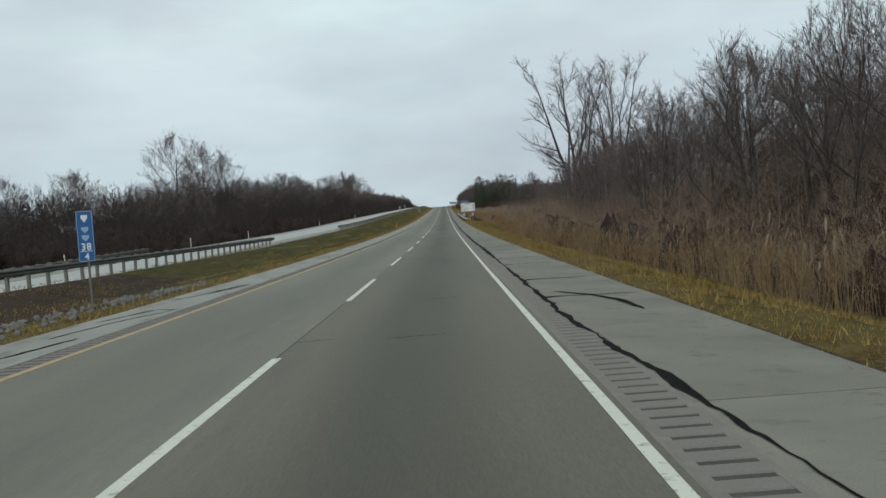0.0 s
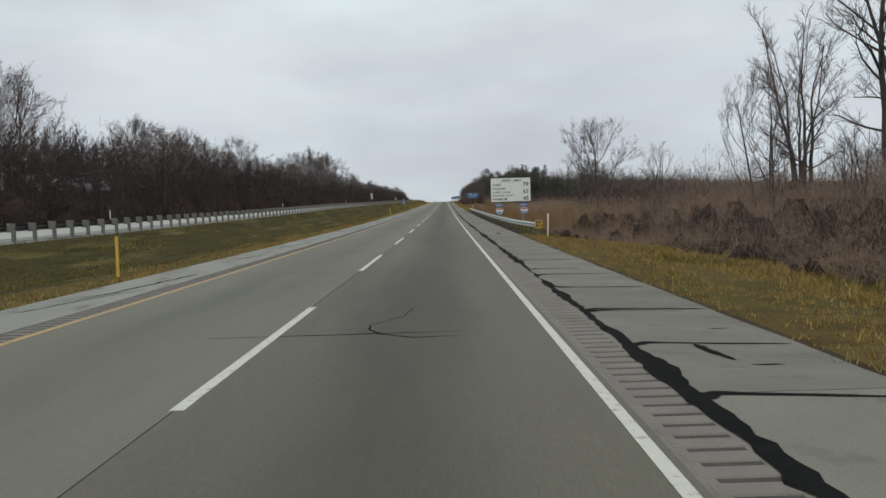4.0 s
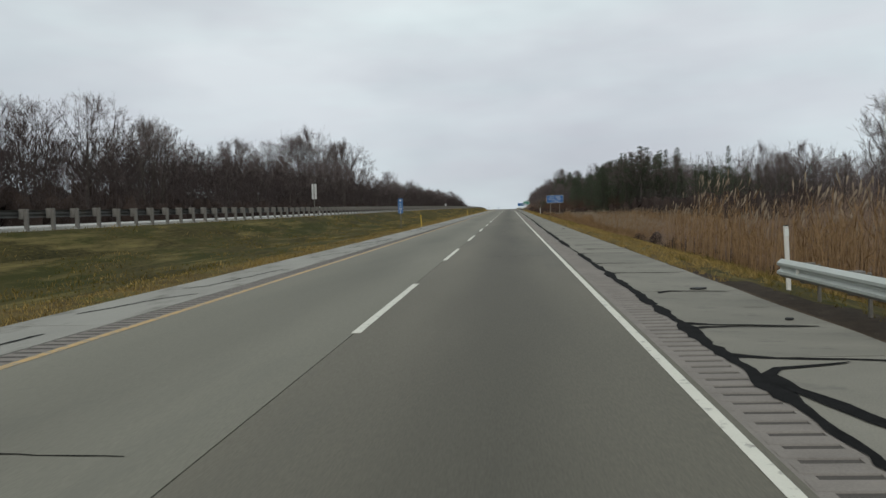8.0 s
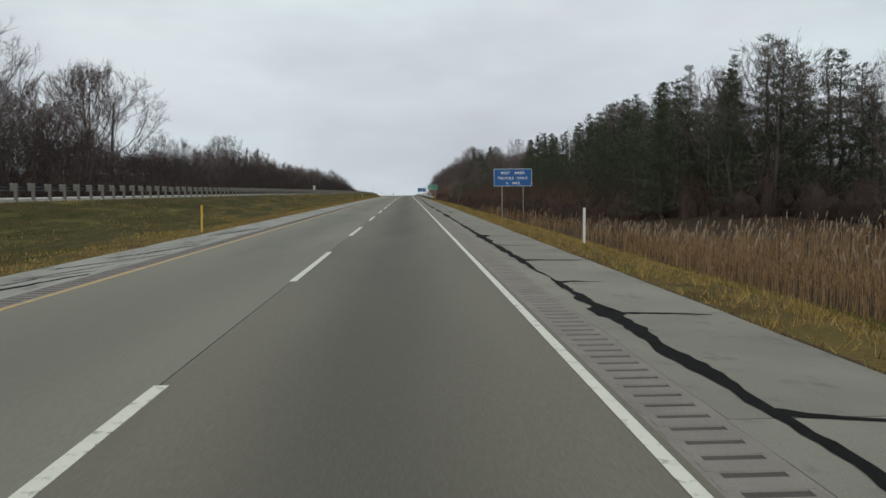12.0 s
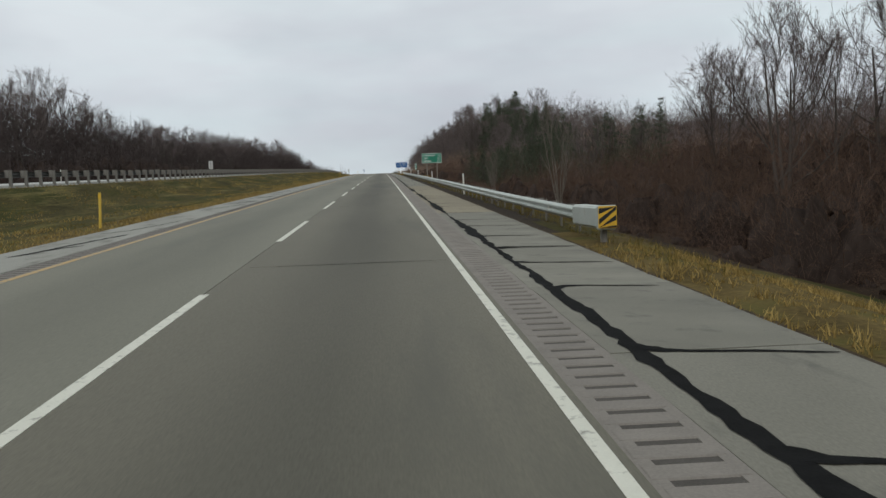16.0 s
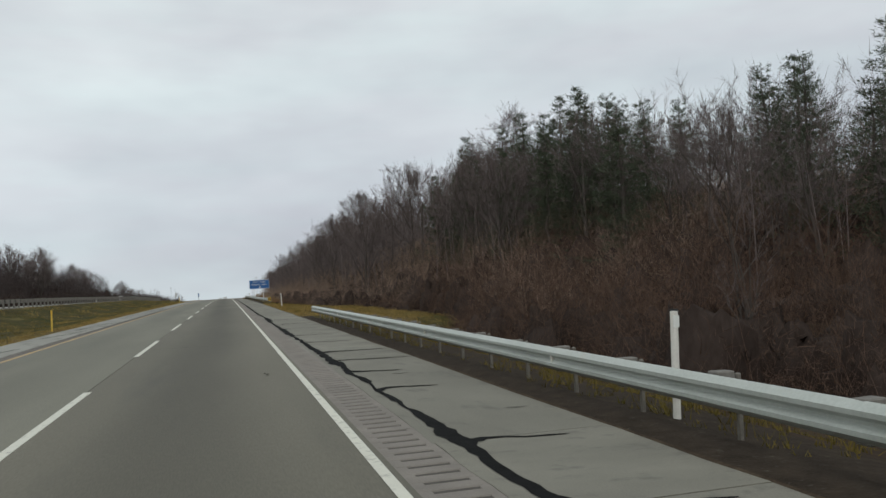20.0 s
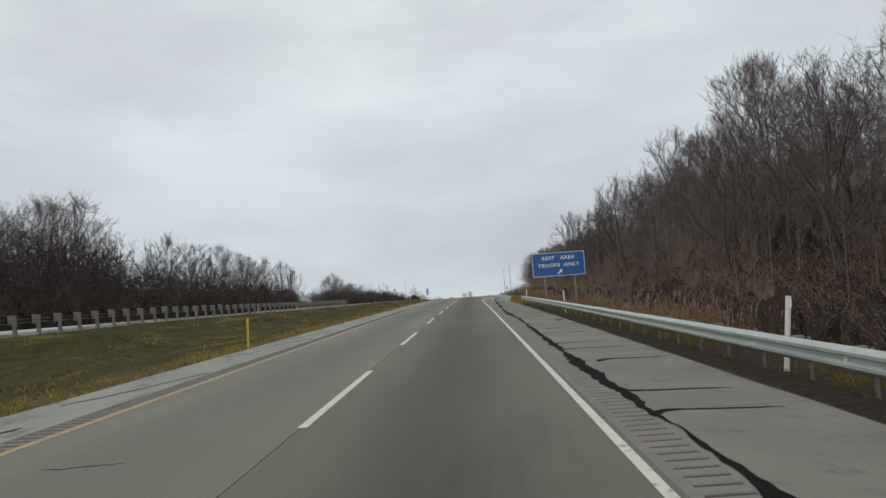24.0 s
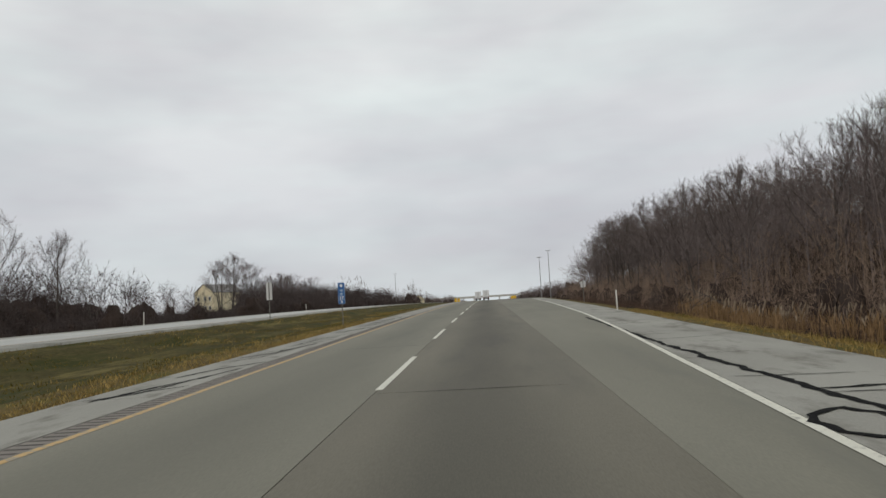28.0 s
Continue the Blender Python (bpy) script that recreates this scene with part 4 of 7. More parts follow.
def impact_head(x, y, label, long):
    """The blunt end of a rail: a steel head with a black and yellow striped plate."""
    t = thing("guardrail_terminal", (x, y, right_base(y)), label, "guardrail end", "guardrail ends")
    if long:
        part("casing", bm_mesh("casing", box(0.34, 2.3, 0.46, (0, 1.05, 0.55), 0.05), M_STEEL), t, "dented grey steel casing")
    part("head", bm_mesh("head", box(0.40, 0.16, 0.50, (0, -0.12, 0.55), 0.03), M_STEEL), t)
    part("leg", bm_mesh("leg", box(0.12, 0.14, 1.2, (0, 0.1, 0.0), 0.01), M_POST), t)
    plate = part("object_marker", mesh_of("object_marker", *round_panel(0.38, 0.45, 0.006, 0.02, (0, -0.215, 0.56)), M_AMBER), t, "yellow plate with black slanting stripes")
    for k in range(-2, 3):
        zc = 0.56 + k * 0.215
        vs = []
        for sx, dz in ((-0.18, -0.15), (0.18, 0.15), (0.18, 0.262), (-0.18, -0.038)):
            vs.append((sx, -0.222, min(max(zc + dz, 0.345), 0.775)))
        part("stripe", mesh_of("stripe", vs, [(0, 1, 2, 3)], M_BLACK), plate)
    return t


impact_head(5.52, 177.9, "striped yellow end of a guardrail on a steel post", False)
impact_head(5.16, 549.2, "long grey crash cushion head with a striped yellow plate", True)
impact_head(5.3, 761, "striped yellow end of a guardrail on a steel post", False)


# ---------------------------------------------------------------- delineators and signs
def delineator(x, y, mat, label, group, h=1.2, lean=0.0, base=None):
    z = ground_at(x, y) if base is None else base
    t = thing("delineator_post", (x, y, z), label, "marker post", group)
    bm = bmesh.new()
    bmesh.ops.create_cone(bm, cap_ends=True, segments=10, radius1=0.045, radius2=0.045, depth=h + 0.3)
    bmesh.ops.translate(bm, verts=bm.verts, vec=(0, 0, (h - 0.3) / 2))
    p = part("post", bm_mesh("post", bm, mat), t)
    p.matrix_basis = pose(0, 0, 0, 0, lean, 0)
    r = part("reflector", mesh_of("reflector", *round_panel(0.075, 0.14, 0.004, 0.01, (0, -0.022, h - 0.12), 3), M_SIGN_WHITE if mat is M_DELIN else M_AMBER), p)
    r.location.y = -0.026
    if mat is M_DELIN:
        part("cap", bm_mesh("cap", box(0.075, 0.075, 0.03, (0, 0, h + 0.01), 0.01), M_BLACK), p, "black cap")
    return t


rnd = random.Random(3)
for x, y in ((5.55, 282.7), (6.2, 427), (5.4, 581), (5.4, 612), (5.4, 643), (5.45, 673.9), (5.6, 744), (5.4, 779), (5.45, 813.9), (5.45, 844.7), (5.45, 875.3), (8.3, 986), (5.9, 177)):
    delineator(x, y, M_DELIN, "white plastic delineator post on the road verge", "roadside delineators", 1.22, {813.9: 7.0, 673.9: 3.0}.get(y, rnd.uniform(-3, 3)))
for x, y in ((-8.86, 156.8), (-8.6, 268.7), (-8.1, 344.1), (-8.4, 434.7), (-8.5, 559.8), (-8.6, 713.9), (-8.2, 831.7)):
    delineator(x, y, M_DELIN_Y, "thin yellow delineator post on the median verge", "median delineators", 1.15, rnd.uniform(-3, 3))
for y in (40, 70, 105, 136, 214, 300, 406, 620, 700, 897, 925.5, 954, 981, 1010, 1080):
    delineator(-32.4, y, M_DELIN, "white delineator post beside the opposite road", "opposite delineators", 1.35, rnd.uniform(-3, 3))


def legs(t, xs, z_top, bottoms, size=0.10, mat=None):
    for x, zb in zip(xs, bottoms):
        part("leg", bm_mesh("leg", box(size, size * 0.7, z_top - zb + 0.4, (x, 0.07, (z_top + zb - 0.4) / 2), 0.006), mat or M_POST), t)


def board(name, x, y, w, h, z_mid, mat, border, label, category="sign", group="road signs", radius=0.10, leg_x=None, stretch_turn=0.0):
    """A sign board that faces the coming traffic; z_mid is its middle over the road there."""
    t = thing(name, (x, y, road_z(y)), label, category, group, turn=stretch_turn)
    plate = part("panel", mesh_of("panel", *round_panel(w, h, 0.03, radius, (0, 0, z_mid)), mat), t)
    if border is not None:
        b = part("border", ring_border(w - 0.03, h - 0.03, 0.045, radius - 0.01, -0.003, border), plate)
        b.matrix_basis = pose(0, 0, z_mid)
    lx = leg_x or (-w * 0.3, w * 0.3)
    legs(t, lx, z_mid + h / 2 - 0.1, [land(x + q, y) for q in lx], 0.12, M_POST_PALE)
    return t, plate


def words(plate, text, x, z, size, mat, align="CENTER", squeeze=1.0):
    me = text_mesh("lettering", text, size, mat, 0.002, align)
    ob = part("lettering", me, plate)
    ob.matrix_basis = Matrix.Translation((x, -0.006, z)) @ Matrix.Diagonal((squeeze, 1, 1, 1))
    return ob


# speed limit board
t, p = board("speed_limit_sign", 6.45, 207.5, 3.55, 2.1, 2.85, M_SIGN_WHITE, None, "large white speed limit board with black lettering on posts", radius=0.06)
words(p, "SPEED  LIMIT", 0.1, 3.58, 0.28, M_BLACK)
words(p, "CARS", -1.62, 3.22, 0.28, M_BLACK, "LEFT")
words(p, "70", 1.62, 3.18, 0.48, M_BLACK, "RIGHT")
words(p, "TRUCKS", -1.62, 2.85, 0.28, M_BLACK, "LEFT")
words(p, "OVER 13 TONS", -1.62, 2.55, 0.21, M_BLACK, "LEFT")
words(p, "DECLARED GR WT", -1.62, 2.27, 0.20, M_BLACK, "LEFT")
words(p, "65", 1.62, 2.52, 0.48, M_BLACK, "RIGHT")
words(p, "MINIMUM", -1.62, 1.92, 0.27, M_BLACK, "LEFT")
words(p, "45", 1.62, 1.90, 0.48, M_BLACK, "RIGHT")


def shield(x, y, number, z):
    """An interstate route shield with its small WEST plate on top."""
    s = thing("route_shield_sign", (x, y, road_z(y)), "blue and red interstate route shield under a small blue plate", "sign", "route shields")
    pts = [(-0.30, 0.22), (-0.20, 0.30), (0, 0.25), (0.20, 0.30), (0.30, 0.22), (0.33, 0.0), (0.24, -0.2), (0, -0.34), (-0.24, -0.2), (-0.33, 0.0)]
    def plate_of(name, pts, y0, d, mat):
        k = len(pts)
        v = [(a, y0, z + b) for a, b in pts] + [(a, y0 + d, z + b) for a, b in pts]
        return mesh_of(name, v, [tuple(range(k))[::-1], tuple(range(k, 2 * k))] + [(i, (i + 1) % k, (i + 1) % k + k, i + k) for i in range(k)], mat)
    body = part("shield", plate_of("shield", pts, 0, 0.02, M_SIGN_WHITE), s)
    part("field", plate_of("field", [(a * 0.92, b * 0.92) for a, b in pts if b < 0.15], -0.004, 0.003, M_SIGN_BLUE), body, "blue field")
    part("crown", mesh_of("crown", [(-0.28, -0.007, z + 0.13), (0.28, -0.007, z + 0.13), (0.26, -0.007, z + 0.21), (0.19, -0.007, z + 0.27), (0, -0.007, z + 0.22), (-0.19, -0.007, z + 0.27), (-0.26, -0.007, z + 0.21)], [tuple(range(7))], M_RED), body, "red crown band")
    words(body, number, 0, z - 0.2, 0.40, M_SIGN_WHITE)
    top = part("cardinal_plate", mesh_of("cardinal_plate", *round_panel(0.60, 0.28, 0.02, 0.04, (0, 0, z + 0.52)), M_SIGN_BLUE), s, "small blue direction plate")
    words(top, "WEST", 0, z + 0.45, 0.20, M_SIGN_WHITE)
    legs(s, (0,), z + 0.6, [land(x, y)], 0.06)


shield(5.35, 206.9, "80", 0.95)
shield(7.55, 206.9, "90", 0.95)

# rest area signs
t, p = board("rest_area_sign", 12.93, 497.7, 4.6, 2.1, 3.1, M_SIGN_BLUE, M_SIGN_WHITE, "large blue rest area board with white lettering and border", leg_x=(-1.3, 1.25))
words(p, "REST   AREA", 0, 3.50, 0.44, M_SIGN_WHITE, squeeze=1.08)
words(p, "TRUCKS  ONLY", 0, 2.88, 0.44, M_SIGN_WHITE, squeeze=1.08)
words(p, "\u00bd   MILE", 0, 2.30, 0.38, M_SIGN_WHITE, squeeze=1.08)
t, p = board("rest_area_sign", 8.70, 876.2, 4.85, 2.2, 3.25, M_SIGN_BLUE, M_SIGN_WHITE, "large blue rest area exit board with white lettering and arrow", leg_x=(-1.35, 1.4))
words(p, "REST   AREA", 0, 3.68, 0.46, M_SIGN_WHITE, squeeze=1.08)
words(p, "TRUCKS  ONLY", 0, 3.02, 0.46, M_SIGN_WHITE, squeeze=1.08)
ar = [(-0.22, -0.14), (-0.14, -0.22), (0.06, -0.02), (0.14, -0.10), (0.2, 0.2), (-0.10, 0.14), (-0.02, 0.06)]
part("arrow", mesh_of("arrow", [(0.1 + a * 1.1, -0.006, 2.55 + b * 1.1) for a, b in ar], [tuple(range(7))], M_SIGN_WHITE), p, "white arrow that points up and out")

# distance board
t, p = board("distance_sign", 8.3, 659.8, 3.05, 1.5, 2.88, M_SIGN_GREEN, M_SIGN_WHITE, "green distance board with three white place names and mileages", leg_x=(-0.75, 0.8), radius=0.08)
for k, (a, b) in enumerate((("Chesterton", "10"), ("Gary", "23"), ("Chicago", "53"))):
    words(p, a, -1.28, 3.22 - k * 0.43, 0.34, M_SIGN_WHITE, "LEFT")
    words(p, b, 1.25, 3.22 - k * 0.43, 0.34, M_SIGN_WHITE, "RIGHT")


def median_marker(x, y, lower):
    t = thing("reference_marker", (x, y, road_z(y)), "tall narrow blue mile marker with white figures on one post", "mile marker", "mile markers")
    p = part("panel", mesh_of("panel", *round_panel(0.46, 1.42, 0.012, 0.04, (0, 0, 2.02)), M_SIGN_BLUE), t)
    b = part("border", ring_border(0.45, 1.41, 0.016, 0.035, -0.003, M_SIGN_PALE), p)
    b.matrix_basis = pose(0, 0, 2.02)
    sh = [(-0.13, 0.13), (0.13, 0.13), (0.13, 0), (0, -0.16), (-0.13, 0)]
    part("emblem", mesh_of("emblem", [(a * 0.7, -0.005, 2.52 + c * 0.7) for a, c in sh], [tuple(range(5))], M_SIGN_WHITE), p, "white route emblem")
    for zc in (2.20, 1.97):
        part("emblem", mesh_of("emblem", [(a * 0.8, -0.005, zc + c * 0.6) for a, c in sh], [tuple(range(5))], M_SIGN_PALE), p, "pale blue emblem")
    words(p, "38" if lower != "8" else "37", 0, 1.63, 0.28, M_SIGN_WHITE)
    part("rule", mesh_of("rule", [(-0.18, -0.005, 1.59), (0.18, -0.005, 1.59), (0.18, -0.005, 1.605), (-0.18, -0.005, 1.605)], [(0, 1, 2, 3)], M_SIGN_WHITE), p)
    words(p, lower, 0, 1.36, 0.26, M_SIGN_WHITE)
    legs(t, (0,), 1.6, [land(x, y)], 0.06)


median_marker(-9.55, 22.5, "4")
median_marker(-10.1, 344.4, "2")
median_marker(-9.5, 988, "8")

t = thing("mile_marker_sign", (6.15, 668.2, road_z(668.2)), "narrow green mile marker with stacked white figures", "mile marker", "mile markers")
p = part("panel", mesh_of("panel", *round_panel(0.32, 0.98, 0.012, 0.03, (0, 0, 1.67)), M_SIGN_GREEN), t)
b = part("border", ring_border(0.315, 0.975, 0.015, 0.03, -0.003, M_SIGN_WHITE), p)
b.matrix_basis = pose(0, 0, 1.67)
words(p, "MILE", 0, 2.02, 0.11, M_SIGN_WHITE)
words(p, "3", 0, 1.66, 0.36, M_SIGN_WHITE)
words(p, "8", 0, 1.26, 0.36, M_SIGN_WHITE)
legs(t, (0,), 1.6, [land(6.15, 668.2)], 0.06)


def sign_back(x, y, w, h, z_mid, n_legs=1):
    """A sign for the other direction, seen from behind."""
    base = ground_at(x, y)
    t = thing("sign_back", (x, y, base), "plain grey back of a sign for the opposite road", "sign", "signs seen from behind")
    p = part("panel", mesh_of("panel", *round_panel(w, h, 0.012, 0.04, (0, 0.06, z_mid)), M_SIGN_BACK), t)
    for q in ((0,) if n_legs == 1 else (-w * 0.3, w * 0.3)):
        part("leg", bm_mesh("leg", box(0.07, 0.05, z_mid + h / 2 + 0.4, (q, 0, (z_mid + h / 2 - 0.4) / 2), 0.005), M_POST), t)
    part("brace", bm_mesh("brace", box(w * 0.8, 0.03, 0.05, (0, 0.035, z_mid + h * 0.25), 0.004), M_SIGN_BACK), p)


sign_back(-18.2, 343.4, 0.46, 1.45, 2.35)
sign_back(-35.6, 976, 1.55, 1.25, 2.7, 2)
sign_back(-18.4, 1003, 0.5, 1.5, 2.4)
sign_back(10.0, 1018, 0.5, 0.6, 1.8)
sign_back(-33.5, 700, 0.8, 1.6, 2.4)

# ---------------------------------------------------------------- vegetation builders
def tube(segs, sides_of):
    """Tapered tubes; a segment whose end radius is 0 runs to a point. segs: (start, end, r0, r1, level)."""
    verts, faces = [], []
    for p, q, r0, r1, lev in segs:
        n = sides_of(lev)
        d = (q - p).normalized()
        u = d.orthogonal().normalized()
        v = d.cross(u)
        i = len(verts)
        ring = [(math.cos(2 * math.pi * k / n), math.sin(2 * math.pi * k / n)) for k in range(n)]
        verts += [p + (u * c + v * s) * r0 for c, s in ring]
        if r1 <= 0:
            verts.append(q)
            faces += [(i + k, i + (k + 1) % n, i + n) for k in range(n)]
        else:
            verts += [q + (u * c + v * s) * r1 for c, s in ring]
            faces += [(i + k, i + (k + 1) % n, i + n + (k + 1) % n, i + n + k) for k in range(n)]
    return verts, faces


def grow(rnd, H=15.0, stems=1, clear=0.3, limbs=12, branches=7, twigs=7, spread=0.55, lean=0.0, up=0.5, width=1.0):
    """Segments of a bare tree of height H: trunk and limbs, then branches and twigs."""
    wood, fine = [], []

    def g3(sx, mz, sz):
        c = lambda s: max(-1.5 * s, min(1.5 * s, rnd.gauss(0, s)))
        return Vector((c(sx), c(sx), mz + c(sz)))

    def bend(p, d, L, r0, r1, n, level, out, lift, wob):
        pts = [p]
        for k in range(n):
            d = (d + Vector((rnd.gauss(0, wob), rnd.gauss(0, wob), rnd.gauss(0, wob) + lift))).normalized()
            q = p + d * (L / n)
            a, b = r0 + (r1 - r0) * k / n, r0 + (r1 - r0) * (k + 1) / n
            out.append((p, q, a, b if k < n - 1 or r1 > 0 else 0, level))
            p = q
            pts.append(p)
        return pts, d

    for s in range(stems):
        a = rnd.uniform(0, 6.28)
        off = 0 if stems == 1 else rnd.uniform(0.12, 0.3)
        d0 = Vector((math.cos(a) * off + lean, math.sin(a) * off, 1)).normalized()
        h = H * (0.86 if s == 0 else rnd.uniform(0.65, 0.9))
        r = H * 0.0135 * (1 if stems == 1 else 0.75)
        trunk, _ = bend(Vector((0, 0, -0.3)), d0, h, r, r * 0.12, 9, 0, wood, 0.03, 0.05)
        nl = max(3, int(limbs / stems))
        for k in range(nl):
            f = clear + (1 - clear) * (k + rnd.random()) / nl
            i = min(int(f * 9), 8)
            base = trunk[i].lerp(trunk[i + 1], f * 9 - i)
            ang = rnd.uniform(0, 6.28)
            L = H * spread * (0.35 + 0.65 * math.sin(math.pi * min(1, (1.02 - f) / (1.02 - clear) * 0.75 + 0.12))) * rnd.uniform(0.7, 1.1) * (0.8 if stems > 1 else 1)
            dirn = Vector((math.cos(ang) * width, math.sin(ang) * width, up + 0.9 * f * f)).normalized()
            lr = r * (1 - f) * 0.55 + H * 0.0016
            limb, _ = bend(base, dirn, L, lr, lr * 0.25, 4, 1, wood, 0.06, 0.10)
            for b in range(branches):
                g = 0.22 + 0.78 * (b + rnd.random()) / branches
                j = min(int(g * 4), 3)
                bp = limb[j].lerp(limb[j + 1], min(1, g * 4 - j))
                bd = (dirn + g3(0.6, 0.15, 0.4)).normalized()
                bl = L * rnd.uniform(0.22, 0.42) * (1.1 - 0.4 * g)
                br, bdir = bend(bp, bd, bl, H * 0.0014, H * 0.0006, 2, 2, fine, 0.08, 0.14)
                for w in range(twigs * 2):
                    q = br[0].lerp(br[-1], 0.2 + 0.8 * rnd.random())
                    td = (bdir + g3(0.6, 0.2, 0.4)).normalized()
                    fine.append((q, q + td * H * rnd.uniform(0.035, 0.085), H * 0.0006, 0, 3))
    return wood, fine


def crown_tree(rnd, H=15.0, wide=0.3, base=0.36, stems=1, mains=8, subs=8, smalls=6):
    """Segments of a bare tree with a rounded crown: limbs reach for the crown's hull, branches and shoots fill it."""
    wood, fine = [], []
    mid, half = H * (1 + base) / 2, H * (1 - base) / 2

    def hull(a, e, f=1.0):
        return Vector((math.cos(a) * math.cos(e) * H * wide * f, math.sin(a) * math.cos(e) * H * wide * f, mid + math.sin(e) * half * f))

    def bow(p, q, r0, r1, lev, out, n=3, sag=0.12):
        L = (q - p).length
        off = Vector((rnd.gauss(0, sag), rnd.gauss(0, sag), -abs(rnd.gauss(0, sag)))) * L * 0.6
        pts = []
        for k in range(n + 1):
            f = k / n
            pts.append(p.lerp(q, f) + off * math.sin(math.pi * f))
        for k in range(n):
            out.append((pts[k], pts[k + 1], r0 + (r1 - r0) * k / n, r0 + (r1 - r0) * (k + 1) / n if k < n - 1 or r1 > 0 else 0, lev))
        return pts

    for s in range(stems):
        foot = Vector((rnd.gauss(0, 0.02) * H * (stems > 1), rnd.gauss(0, 0.02) * H * (stems > 1), -0.3))
        lean = Vector((rnd.gauss(0, 0.05), rnd.gauss(0, 0.05), 0)) * H * (1.6 if stems > 1 else 0.6)
        head = foot + lean + Vector((0, 0, H * rnd.uniform(0.72, 0.82)))
        r = H * 0.0145 * (1 if stems == 1 else 0.8)
        trunk = bow(foot, head, r, r * 0.25, 0, wood, 6, 0.02)
        n = max(4, mains // stems)
        for k in range(n):
            f = 0.30 + 0.66 * (k + rnd.random() * 0.8) / n
            i = min(int(f * 6), 5)
            p = trunk[i].lerp(trunk[i + 1], f * 6 - i)
            a = k * 2.4 + rnd.gauss(0, 0.4)
            e = -0.25 + 1.5 * (k + 0.6) / n
            q = hull(a, min(e, 1.45), rnd.uniform(0.78, 0.95)) + lean * 0.5
            limb = bow(p, q, r * 0.42 * (1.15 - f), H * 0.0016, 1, wood, 4)
            for b in range(subs):
                g = 0.25 + 0.72 * (b + rnd.random()) / subs
                j = min(int(g * 4), 3)
                p2 = limb[j].lerp(limb[j + 1], g * 4 - j)
                q2 = hull(a + rnd.gauss(0, 0.45), min(1.5, e + rnd.gauss(0.12, 0.35)), rnd.uniform(0.85, 1.05)) + lean * 0.5
                q2 = p2.lerp(q2, min(1.0, H * 0.24 / max(0.1, (q2 - p2).length)))
                br = bow(p2, q2, H * 0.0013, H * 0.0005, 2, wood, 2)
                for m in range(smalls):
                    p3 = br[0].lerp(br[-1], 0.2 + 0.8 * rnd.random())
                    d3 = ((q2 - p2).normalized() + Vector((rnd.uniform(-0.7, 0.7), rnd.uniform(-0.7, 0.7), rnd.uniform(-0.2, 0.8)))).normalized()
                    q3 = p3 + d3 * H * rnd.uniform(0.04, 0.085)
                    fine.append((p3, q3, H * 0.0007, 0, 3))
                    for w in range(7):
                        p4 = p3.lerp(q3, 0.25 + 0.7 * rnd.random())
                        d4 = (d3 + Vector((rnd.uniform(-0.8, 0.8), rnd.uniform(-0.8, 0.8), rnd.uniform(-0.3, 0.8)))).normalized()
                        fine.append((p4, p4 + d4 * H * rnd.uniform(0.018, 0.042), H * 0.00055, 0, 3))
    return wood, fine


